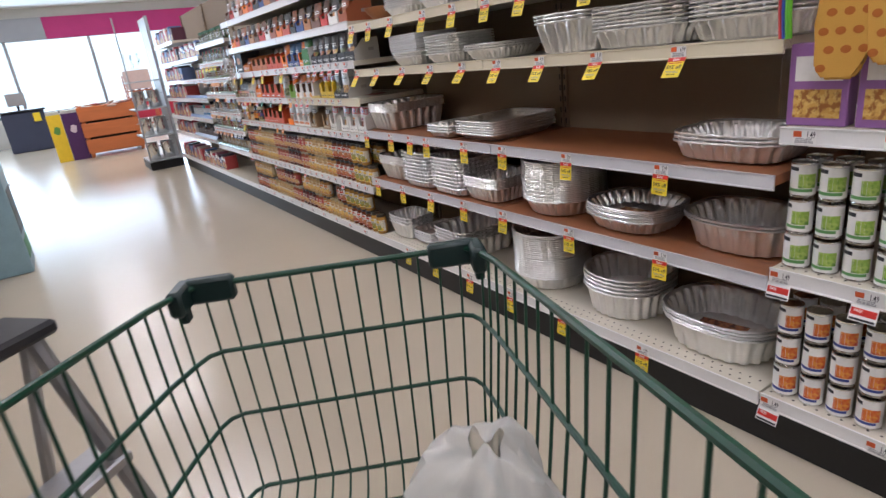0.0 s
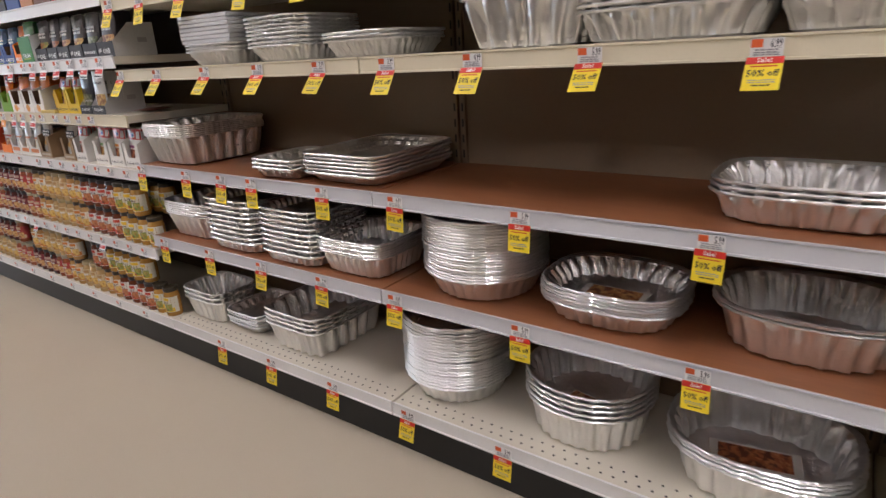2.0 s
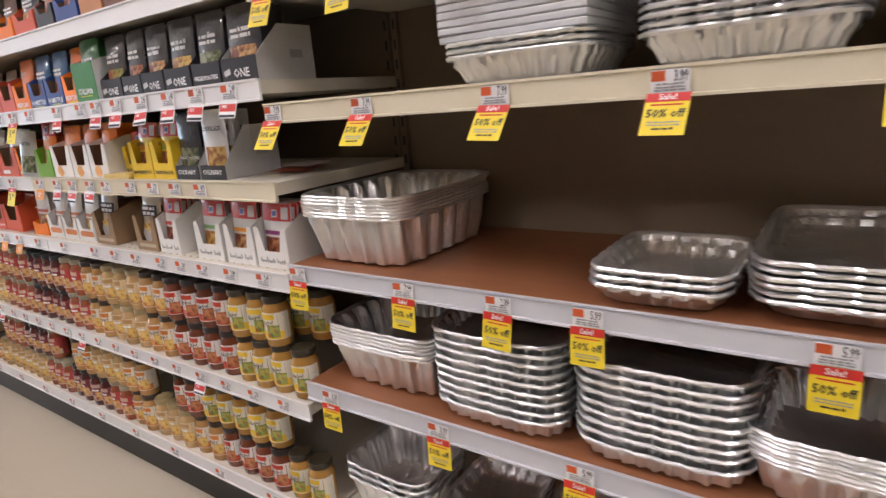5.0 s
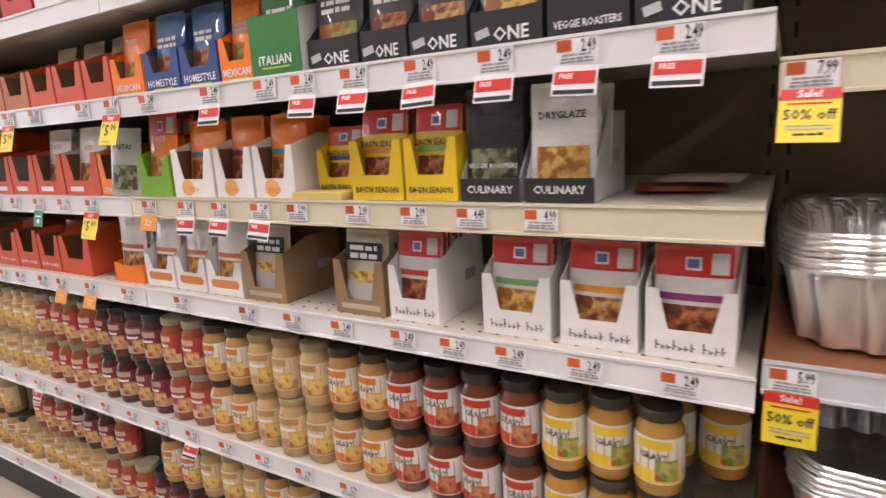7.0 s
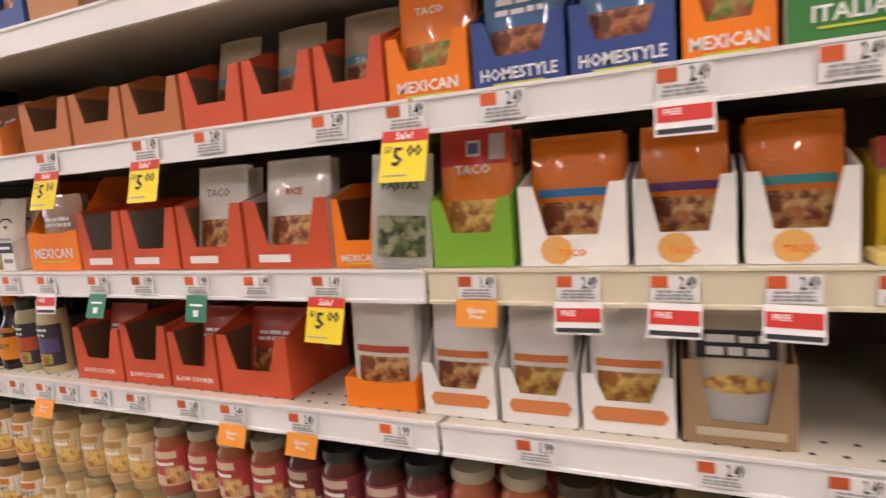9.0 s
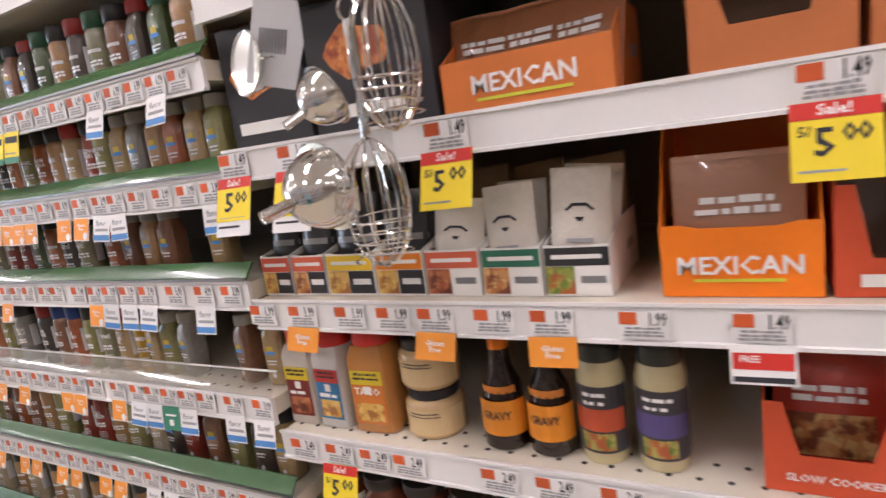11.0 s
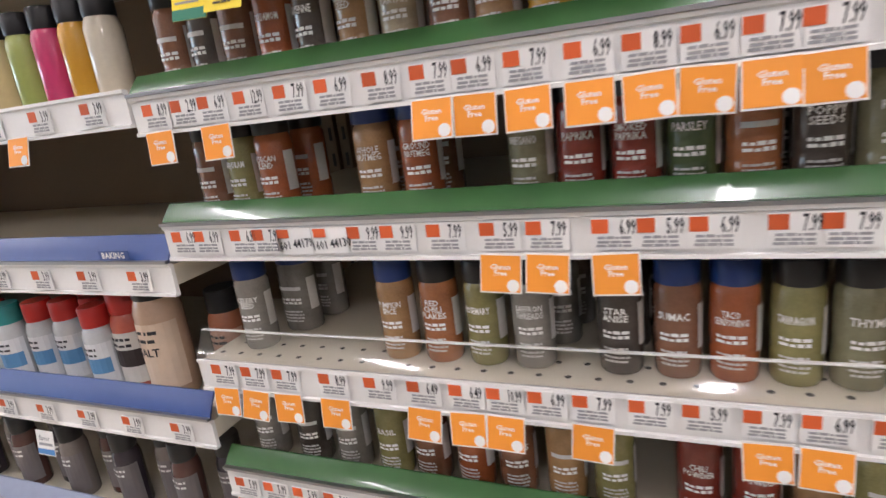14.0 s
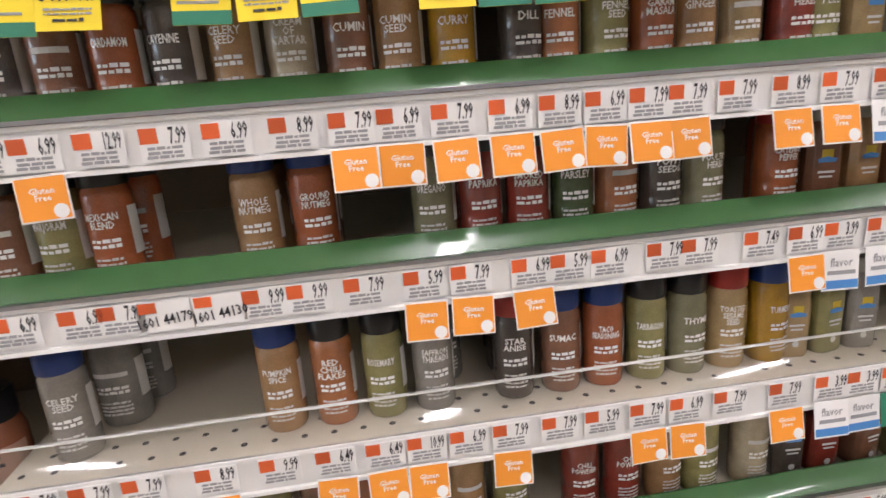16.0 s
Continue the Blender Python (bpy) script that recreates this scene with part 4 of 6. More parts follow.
insert_card(1.1, 0.262, 0.15, 0.2, MEAT, 10)
insert_card(1.53, 0.27, 0.16, 0.17, STEW, -14)
insert_card(1.045, 0.6, 0.17, 0.18, MEAT)
insert_card(1.455, 0.632, 0.13, 0.16, STEW)
pan_stack(0.985, 1.222, 0.0, ROAST, 5, 0.012, "clear-lidded rectangular foil pan in a stack")
pan_stack(1.34, 1.222, 0.0, ROAST, 7, 0.011, "ribbed foil pan in a stack on a high shelf")
pan_stack(1.635, 1.222, 0.0, DEEPWIDE, 3, 0.012, "deep foil loaf pan on a high shelf")
pan_stack(2.1, 1.222, 0.0, SQUARE, 3, 0.009, "square foil pan in a low stack on a high shelf")
pan_stack(2.41, 1.222, 0.0, SQUARE, 8, 0.011, "square foil pan in a stack with plastic lids")
pan_stack(2.725, 1.222, 0.0, SQUARE, 3, 0.01, "square foil pan under a stack of white board lids")
for k in range(7):
    solid("board_lid", box(-0.125, 0.125, 0, 0.25, 0, 0.011, 0.002), tint((0.6, 0.6, 0.6), 0.35), on_shelf(2.725, 1.29 + 0.012 * k, 0.0, rnd.uniform(-2, 2)), "white board lid with a foil face in a stack", "lid", "board lids")
for y, n in ((1.1, 6), (1.45, 8), (1.85, 4), (2.2, 6), (2.5, 3), (2.85, 7)):
    pan_stack(y, 1.463, 0.06, SQUARE, n, 0.01, "square foil pan in a stack on the top shelf")
BOWLBROWN = mat("wooden_bowl", (0.3, 0.12, 0.04), 0.5, vary=0.2)
solid("serving_bowl", lathe([(0.05, 0), (0.06, 0.006), (0.105, 0.05), (0.12, 0.075), (0.115, 0.078), (0.1, 0.05), (0.0, 0.012)], 28), BOWLBROWN, on_shelf(3.15, 1.463, 0.17), "brown wooden serving bowl on the top shelf", "bowl", smooth=True)

for ys, z, lean, prices in (
        ((1.161, 1.469, 1.741, 1.991, 2.23, 2.487, 2.75, 3.03, 3.277), 1.203, 36, ("6.99", "5.99", "4.99", "3.99", "3.99", "3.99", "7.99", "7.99", "7.99")),
        ((1.216, 1.627, 2.001, 2.279, 2.606, 2.767, 2.977, 3.275), 0.852, 6, ("5.99", "5.99", "6.99", "5.99", "5.99", "2.99", "7.99", "5.99")),
        ((1.217, 1.63, 2.031, 2.33, 2.625, 2.923, 3.225), 0.56, 6, ("5.99", "5.99", "4.99", "3.99", "5.99", "3.99", "3.99")),
        ((1.288, 1.687, 2.02, 2.342, 2.658, 2.957), 0.176, 10, ("6.99", "5.99", "4.99", "3.99", "5.99", "2.99")),
        ((1.16, 1.5, 1.82, 2.03, 2.26, 2.5, 2.807, 3.047, 3.25), 1.444, 20, ("4.99",) * 9)):
    for y, p in zip(ys, prices):
        price_label(y, z + 0.001, p)
        hang(y, z - 0.014, "sale", 1.05, lean)

# ---- canned fruit and oven mitts ----
APPLE = food("green_apple_picture", (0.25, 0.42, 0.05), (0.4, 0.52, 0.12), (0.12, 0.26, 0.03))
CHERRY = food("red_fruit_picture", (0.6, 0.1, 0.02), (0.72, 0.3, 0.04), (0.45, 0.04, 0.02))
for k in range(7):
    for row in range(2):
        for lay in range(3):
            if row and lay < 2:
                continue
            y = 0.822 - 0.0735 * k
            can(on_shelf(y, 0.6115 + 0.101 * lay, 0.06 + 0.076 * row, rnd.uniform(-10, 10)) @ Matrix.Scale(0.915, 4), (0.12, 0.3, 0.1), APPLE, "white can of green apple filling in a stack of three")
            can(on_shelf(y, 0.2015 + 0.101 * lay, 0.06 + 0.076 * row, rnd.uniform(-10, 10)) @ Matrix.Scale(0.915, 4), (0.04, 0.06, 0.25), CHERRY, "white can of red fruit filling in a stack of three")
for y, z in ((0.83, 0.59), (0.62, 0.59), (0.83, 0.18), (0.55, 0.18), (0.8, 0.98), (0.6, 0.98), (0.4, 0.98)):
    price_label(y, z, "1.49", size=1.1)
for y, z in ((0.83, 0.572), (0.62, 0.572), (0.83, 0.162)):
    hang(y, z, "free", 1.1, 20)
MITT = mat("mustard_cloth", (0.6, 0.33, 0.06), 0.85, vary=0.1, grain=300, bump=0.4)
PUMPKIN = mat("brown_pumpkin_print", (0.42, 0.13, 0.02), 0.85, vary=0.2)


def oven_mitt(y, z, depth, turn, roll):
    """A quilted mitt hanging by its cuff, thumb to one side."""
    m = on_shelf(y, z, depth, turn) @ pose(0, 0, 0, 0, roll, 0) @ Matrix.Scale(0.7, 4)
    t = thing("oven_mitt", m, "mustard yellow oven mitt printed with brown pumpkins", "oven mitt", "hanging oven mitts")
    o = [(-0.07, 0.0), (0.07, 0.0), (0.078, -0.12), (0.11, -0.135), (0.125, -0.17), (0.11, -0.2), (0.075, -0.2), (0.07, -0.26), (0.045, -0.3), (-0.045, -0.3), (-0.075, -0.26), (-0.08, -0.12)]
    bm = slab(o[::-1], 0.03)
    bmesh.ops.bevel(bm, geom=bm.edges[:], offset=0.009, segments=2, affect="EDGES")
    part("mitt", bm, MITT, t, smooth=True)
    for k in range(13):
        x, zz = -0.05 + 0.05 * (k % 3) + (0.02 if (k // 3) % 2 else 0), -0.03 - 0.058 * (k // 3)
        part("pumpkin_print", slab([(x + 0.016 * math.cos(a), zz + 0.013 * math.sin(a)) for a in [j * 0.628 + k for j in range(10)]], 0.0004), PUMPKIN, t, at=pose(0, -0.0012, 0))
    part("cuff", tube([(-0.07, 0.015, 0), (0.07, 0.015, 0)], 0.016, 8), MITT, t)


oven_mitt(0.735, 1.33, -0.02, 4, 0)
oven_mitt(0.63, 1.36, -0.03, -8, 0)
for k, c in enumerate(((0.5, 0.03, 0.02), (0.02, 0.05, 0.3), (0.12, 0.42, 0.03))):
    solid("spatula", tube([(0, 0, 0), (0, 0.002, -0.14), (0.006, 0.0, -0.2)], 0.008, 8), tint(c, 0.4), on_shelf(0.865 - 0.014 * k, 1.42, -0.03 - 0.012 * k), "silicone kitchen spatula in a bright colour hanging on a clip strip", "spatula", "hanging spatulas", smooth=True)
solid("clip_strip", box(-0.01, 0.01, 0, 0.002, 0, 0.6), CLEAR, on_shelf(0.85, 1.02, -0.02), "clear plastic strip for hanging goods", "clip strip")
for k in range(7):
    y = 0.8 - 0.16 * k
    t = solid("baking_carton", box(-0.07, 0.07, 0, 0.05, 0, 0.2, 0.002), tint((0.3, 0.14, 0.36)), on_shelf(y, 1.001, 0.04), "purple printed baking mix carton on a shelf", "carton", "purple cartons")
    part("picture", rect(-0.055, 0.055, 0.02, 0.09, 0.0004, y=-0.0006), GOLD, t)
    part("print_panel", rect(-0.055, 0.055, 0.11, 0.17, 0.0004, y=-0.0006), tint(PALE), t)

# ---- gravy jars ----
SEQ = [("turkey", 3.60), ("beef", 3.885), ("chicken", 4.03), ("cream", 4.25), ("chicken", 4.4), ("home", 4.58), ("dark", 4.83), ("home", 5.12), ("cream", 5.5), ("chicken", 5.75), ("beef", 6.2)]


def jar_kind(y, shift=0.0):
    for k, end in SEQ:
        if y + shift < end:
            return k
    return "beef"


col = 0
y = 3.355
while y < 5.97:
    for lay in range(2):
        for row in range(2):
            dy, dx = rnd.uniform(-0.003, 0.003), rnd.uniform(-0.004, 0.006)
            if row == 1 and lay == 0:
                continue
            if not (lay == 1 and row == 0 and col in (0,)):
                gravy_jar(jar_kind(y), on_shelf(y + dy, 0.516 + lay * 0.1285, 0.045 + 0.074 * row + dx))
            if row == 0 and (lay == 0 or col % 9 > 1):
                gravy_jar(jar_kind(y, -0.25 if lay else 0.15), on_shelf(y + dy, 0.201 + lay * 0.1285, 0.045 + 0.074 * row + dx))
    y += 0.0735
    col += 1

# ---- seasoning packets: third shelf ----
Z3, Z4, Z5, Z6 = 0.845, 1.056, 1.274, 1.49
BARS = mat("dark_print", (0.09, 0.08, 0.08), 0.6, vary=0.1)


def script_print(t, x0, x1, z, h=0.014):
    """A line of hand-drawn lettering too stylised to spell: uneven strokes."""
    bm, x, k = bmesh.new(), x0, 0
    while x < x1:
        up = (0.9, 0.45, 0.5, 1.0, 0.4, 0.5, 0.85, 0.0, 1.0, 0.45, 0.8)[k % 11]
        if up:
            box(x, x + 0.0016, -0.0014, -0.001, z - h * 0.5, z - h * 0.5 + h * up, bm=bm)
            box(x + 0.0016, x + 0.0052, -0.0014, -0.001, z - h * 0.5 + h * up * 0.4, z - h * 0.5 + h * up * 0.4 + 0.0014, bm=bm)
        x += 0.0075
        k += 1
    part("lettering", bm, BARS, t)


def into(y0, y1, z, depth=0.03, back=0.02, lean=-7):
    """Pose of a packet standing inside the tray from y0 to y1."""
    return on_shelf((y0 + y1) / 2, z + 0.004, depth + back) @ pose(0, 0, 0, lean, 0, 0)


# white trays of slow-cooker packets
for y0, y1, band, pic, n in ((3.885, 3.782, (0.6, 0.06, 0.05), MEAT, 5), (3.702, 3.586, (0.2, 0.42, 0.16), GOLD, 4), (3.574, 3.459, (0.75, 0.3, 0.03), STEW, 4), (3.453, 3.336, (0.3, 0.05, 0.2), MEAT, 4)):
    t = tray(y0, y1, Z3, 0.098, 0.135, PALE, PALE, words=(), label="white card tray of red-topped packets with a food picture", notch=0.42)
    w = y0 - y1
    script_print(t, w * 0.12, w * 0.88, 0.02)
    pouch(into(y0, y1, Z3, lean=-5), w * 0.86, 0.15, (0.76, 0.74, 0.7), RED, pic, (), band, "white and red seasoning packet with a food picture", n=n, step=0.018)
# brown trays of slow-cooker seasoning
for y0, y1, n in ((4.256, 4.135, 1), (4.009, 3.893, 4)):
    t = tray(y0, y1, Z3, 0.1, 0.125, KRAFT, KRAFT, words=(), label="kraft brown card tray of slow-cooker seasoning packets", notch=0.28)
    w = y0 - y1
    part("foot_print", rect(w * 0.12, w * 0.88, 0.01, 0.02, 0.0004, y=-0.001), tint((0.5, 0.42, 0.3)), t)
    pouch(into(y0, y1, Z3), w * 0.84, 0.15, (0.6, 0.52, 0.4), None, None, (), None, "tan packet of slow-cooker seasoning with a pot picture", n=n, step=0.02, pot=True)
# white joined trays with orange banners
for y0, y1, pic in ((4.595, 4.485, STEW), (4.48, 4.376, GOLD), (4.373, 4.26, GOLD)):
    t = tray(y0, y1, Z3, 0.075, 0.125, PALE, PALE, words=(), label="white scalloped card tray of gravy packets", notch=0.55)
    w = y0 - y1
    part("banner_print", slab([(w * 0.15, 0.016), (w * 0.85, 0.016), (w * 0.9, 0.026), (w * 0.85, 0.034), (w * 0.15, 0.034), (w * 0.1, 0.026)], 0.0004), tint((0.66, 0.22, 0.07)), t, at=pose(0, -0.001, 0))
    pouch(into(y0, y1, Z3), w * 0.84, 0.15, (0.8, 0.78, 0.75), None, pic, (), (0.66, 0.2, 0.06), "white gravy packet with an orange banner", n=3, step=0.02)
# orange tray with white packets
t = tray(4.726, 4.605, Z3, 0.045, 0.06, ORANGE, ORANGE, label="orange card tray of white beef stew packets", notch=0.9)
pouch(into(4.726, 4.605, Z3, lean=-3), 0.105, 0.155, (0.8, 0.78, 0.74), None, STEW, (("SAVORY BEEF STEW", 0.6, 0.06, WHITEINK),), (0.55, 0.08, 0.04), "white packet of beef stew seasoning", n=5, step=0.014)
# coral trays, some empty
for y0, y1, n, tall in ((5.342, 5.212, 1, 0.115), (5.209, 5.092, 0, 0.12), (5.089, 4.978, 1, 0.12), (4.975, 4.827, 1, 0.13)):
    t = tray(y0, y1, Z3, 0.11 if n == 0 else 0.1, tall, CORAL, CARDBROWN, words=(("SLOW COOKER", 0.018, 0.012, WHITEINK),) if y1 > 4.9 else (), label="coral red card tray for slow cooker packets, nearly empty", notch=0.42)
    if n:
        pouch(into(y0, y1, Z3, back=0.05, lean=-14), (y0 - y1) * 0.8, 0.13, (0.45, 0.05, 0.03), None, STEW, (), None, "red slow cooker packet leaning in its tray", n=n)

# ---- seasoning packets: fourth shelf ----
solid("loose_packet", pillow(0.13, 0.1, 0.006), tint((0.4, 0.1, 0.05), 0.3, "film"), on_shelf(3.425, Z4 + 0.007, 0.13) @ pose(0, 0, 0, -88, 0, 8), "red seasoning packets lying flat on the shelf", "packet", smooth=True)
solid("loose_packet", pillow(0.12, 0.1, 0.005), tint((0.6, 0.5, 0.42), 0.3, "film"), on_shelf(3.41, Z4 + 0.019, 0.14) @ pose(0, 0, 0, -88, 0, -6), "pale seasoning packet lying flat on others", "packet", smooth=True)
for y0, y1, base, pic, words, n in ((3.624, 3.519, (0.79, 0.78, 0.75), GOLD, (("DRYGLAZE", 0.72, 0.085, INK),), 4), (3.732, 3.629, CHAR, DARKFOOD, (("VEGGIE ROASTERS", 0.3, 0.06, WHITEINK),), 2)):
    t = tray(y0, y1, Z4, 0.035, 0.125, CHAR, (0.06, 0.055, 0.05), words=(("CULINARY", 0.018, 0.016, WHITEINK),), label="black card tray of culinary seasoning packets", notch=1.0, side=(0.5, 0.49, 0.47))
    pouch(into(y0, y1, Z4, lean=-2), (y0 - y1) * 0.92, 0.165, base, None, pic, words, None, "upright matt packet of roasting seasoning with a food picture", n=n, step=0.022, bulge=0.005)
for y0, y1, band, n in ((3.947, 3.837, (0.7, 0.25, 0.05), 4), (3.835, 3.734, (0.25, 0.45, 0.1), 4), (4.061, 3.959, (0.05, 0.07, 0.2), 2)):
    big = y0 < 4.0
    tray(y0, y1, Z4, 0.1 if big else 0.085, 0.115, YEL, YEL, words=(("BAG'N SEASON", 0.017, 0.014, INK),), label="yellow card tray of bag and season packets", notch=0.42, depth=0.03 if big else 0.07)
    pouch(into(y0, y1, Z4, 0.03 if big else 0.07), (y0 - y1) * 0.86, 0.148 if big else 0.125, YEL, RED, MEAT, (("BAG'N SEASON", 0.6, 0.1, INK),), band, "red and yellow cooking bag packet with a meat picture", n=n, step=0.02)
solid("fallen_tray_flap", box(-0.055, 0.055, 0, 0.05, 0, 0.014, 0.002), tint((0.66, 0.5, 0.16)), on_shelf(4.015, Z4 + 0.001, 0.012, 6), "torn strip of yellow card tray lying on the shelf", "card")
for y0, y1, band, n in ((4.188, 4.08, TEAL, 4), (4.303, 4.192, PURPLE, 2), (4.44, 4.307, (0.03, 0.22, 0.5), 2)):
    t = tray(y0, y1, Z4, 0.1, 0.12, PALE, CARDBROWN, words=(("TACO", 0.016, 0.012, tint(ORANGE)),), label="white card tray of orange taco seasoning pouches", notch=0.38)
    part("round_print", slab([(0.045 + 0.02 * math.cos(k * 0.628), 0.02 + 0.018 * math.sin(k * 0.628)) for k in range(10)], 0.0003), tint((0.75, 0.4, 0.12)), t, at=pose(0, -0.001, 0))
    pouch(into(y0, y1, Z4, back=0.035), (y0 - y1) * 0.86, 0.158, ORANGE, None, STEW, (), band, "bright orange taco seasoning pouch", n=n, step=0.022, bulge=0.012)
tray(4.562, 4.447, Z4, 0.09, 0.115, LIME, LIME, label="lime green card tray of taco packets", notch=0.5)
pouch(into(4.562, 4.447, Z4), 0.1, 0.18, ORANGE, RED, GOLD, (("TACO", 0.68, 0.1, WHITEINK),), None, "orange and red taco seasoning packet", n=3, step=0.02)
tray(4.72, 4.635, Z4, 0.1, 0.12, ORANGE, CARDBROWN, words=(("MEXICAN", 0.014, 0.014, WHITEINK),), label="orange card tray with a torn window", notch=0.4)
pouch(on_shelf(4.605, Z4 + 0.002, 0.02, 14) @ pose(0, 0, 0, -6, 4, 0), 0.085, 0.155, (0.42, 0.42, 0.37), None, DARKFOOD, (("FAJITAS", 0.72, 0.1, INK),), None, "grey fajita pouch leaning out of its tray")
for y0, y1, n, words, base in ((4.882, 4.723, 3, (("RICE", 0.68, 0.09, tint(CORAL)),), (0.78, 0.76, 0.72)), (5.027, 4.886, 4, (("TACO", 0.72, 0.11, tint((0.3, 0.28, 0.26))),), (0.79, 0.77, 0.73)), (5.16, 5.03, 0, (), None), (5.278, 5.163, 0, (), None)):
    t = tray(y0, y1, Z4, 0.105, 0.12, CORAL, CARDBROWN if n else (0.3, 0.27, 0.24), label="coral red card tray, " + ("part full of white packets" if n else "empty"), notch=0.35, side=(0.6, 0.55, 0.5) if y1 < 4.8 else None)
    part("foot_print", rect(0.02, 0.08, 0.01, 0.022, 0.0003, y=-0.001), tint(PALE), t)
    if n:
        pouch(into(y0, y1, Z4, lean=-10), (y0 - y1) * 0.76, 0.165, base, None, STEW, words, None, "white taco night packet with a food picture", n=n, step=0.014)
tray(5.43, 5.282, Z4, 0.075, 0.17, ORANGE, ORANGE, words=(("MEXICAN", 0.032, 0.026, WHITEINK),), label="orange card tray with a clear bag of chilli mix", notch=0.95)
pouch(into(5.43, 5.282, Z4, lean=-4), 0.12, 0.14, (0.4, 0.2, 0.12), None, SALAD, (), None, "clear bag of dried chilli mix", n=2)
PAPERPOUCH = mat("cream_paper_pouch", (0.68, 0.63, 0.55), 0.6, vary=0.1, grain=90, blotch=25, bump=0.5)


def paper_pouch(m, w, h):
    """A matt paper pouch, flat at its sealed top and full at its foot, with stamped print."""
    t = thing("packet", m, "cream paper pouch with small black stamped print", "packet", "cream paper pouches")
    part("pouch", pillow(w, h, 0.014, 8, 9), PAPERPOUCH, t, smooth=True)
    part("seal", pillow(w, h, 0.014, 6, 1, 0.0, 1.0, 0.9, 0.995, 0.0007, False), PAPERPOUCH, t)
    part("stamped_bow", slab([(-0.24 * w, 0.66 * h), (-0.12 * w, 0.71 * h), (0.12 * w, 0.71 * h), (0.24 * w, 0.66 * h), (0.22 * w, 0.645 * h), (0.1 * w, 0.685 * h), (-0.1 * w, 0.685 * h), (-0.22 * w, 0.645 * h)][::-1], 0.0004), INK, t, at=pose(0, -0.0152, 0))
    part("stamped_mark", slab([(-0.08 * w, 0.6 * h), (0.08 * w, 0.6 * h), (0.03 * w, 0.565 * h), (-0.03 * w, 0.565 * h)][::-1], 0.0004), INK, t, at=pose(0, -0.0156, 0))
    part("print_line", rect(-0.22 * w, 0.22 * w, 0.4 * h, 0.43 * h, 0.0004, y=-0.0156), GREYINK, t)
    part("print_line", rect(-0.17 * w, 0.17 * w, 0.3 * h, 0.325 * h, 0.0004, y=-0.0156), GREYINK, t)


for k, (c, pic) in enumerate((((0.6, 0.1, 0.05), GOLD), ((0.62, 0.12, 0.06), STEW), ((0.75, 0.5, 0.03), GOLD), ((0.75, 0.22, 0.02), GOLD), ((0.6, 0.12, 0.06), MEAT), ((0.03, 0.16, 0.1), STEW), (CHAR, SALAD))):
    edges = (6.0, 5.94, 5.876, 5.793, 5.715, 5.636, 5.557, 5.478)
    y0, y1 = edges[k], edges[k + 1]
    w = y0 - y1 - 0.004
    t = tray(y0, y1, Z4, 0.06, 0.075, PALE, CARDBROWN, label="low card tray with a food picture and coloured top band", notch=0.98)
    part("top_print", rect(0.001, w - 0.001, 0.036, 0.057, 0.0004, y=-0.0008), tint(c), t)
    part("food_print", rect(0.001, w * 0.45, 0.003, 0.035, 0.0004, y=-0.0008), pic, t)
    part("text_panel", rect(w * 0.47, w - 0.001, 0.003, 0.035, 0.0004, y=-0.0008), tint(CHAR if k < 4 else PALE), t)
    part("print_line", rect(w * 0.55, w * 0.92, 0.016, 0.024, 0.0004, y=-0.0014), tint(PALE if k < 4 else (0.2, 0.2, 0.2)), t)
    part("print_line", rect(w * 0.12, w * 0.88, 0.044, 0.049, 0.0004, y=-0.0014), tint(PALE), t)
    if k < 4:
        pouch(into(y0, y1, Z4, lean=-8), w * 0.92, 0.135, CHAR, None, None, (), (0.3, 0.29, 0.27), "matt black seasoning packet", n=3, step=0.016)
    else:
        for j in range(2 if k > 4 else 1):
            paper_pouch(into(y0, y1, Z4, back=0.012 + 0.035 * j, lean=-9) @ pose(0, 0, 0.0, 0, (4, -3, 2)[k - 4] + 3 * j, (6, -5, 9)[k - 4]), w * 0.9, 0.118 + 0.012 * (k - 4))
    if k >= 4:
        part("tall_back", slab([(0.003, 0.07), (w - 0.003, 0.07), (w - 0.003, 0.15), (0.003, 0.142)], 0.002), tint(KRAFT), t, at=pose(0, 0.14, 0))

# ---- seasoning packets: fifth shelf ----
ONEINK = WHITEINK
for k, (y0, y1) in enumerate(((4.02, 3.908), (3.905, 3.812), (3.81, 3.706), (3.703, 3.59), (3.586, 3.474), (3.471, 3.345))):
    tray(y0, y1, Z5, 0.055, 0.12, CHAR, (0.05, 0.045, 0.045), words=(("ONE", 0.02, 0.026, WHITEINK),) if k not in (4,) else (("VEGGIE ROASTERS", 0.02, 0.014, WHITEINK),), label="black card tray of one-pan seasoning packets", notch=0.98, side=(0.55, 0.54, 0.52) if k == 5 else None)
    pouch(into(y0, y1, Z5, lean=-5), (y0 - y1) * 0.9, 0.165, (0.06, 0.055, 0.055), None, (SALAD, MEAT, STEW, GOLD, DARKFOOD, STEW)[k], (), None, "black seasoning packet with a food picture", n=4, step=0.02)
tray(4.15, 4.024, Z5, 0.11, 0.13, GREENCARD, GREENCARD, words=(("ITALIAN", 0.03, 0.022, WHITEINK),), label="green card tray of Italian seasoning packets", notch=0.98, side=(0.62, 0.64, 0.6), depth=0.02)
pouch(into(4.15, 4.024, Z5, 0.02, lean=-5), 0.105, 0.17, GREENCARD, None, GOLD, (), None, "green Italian seasoning packet", n=4)
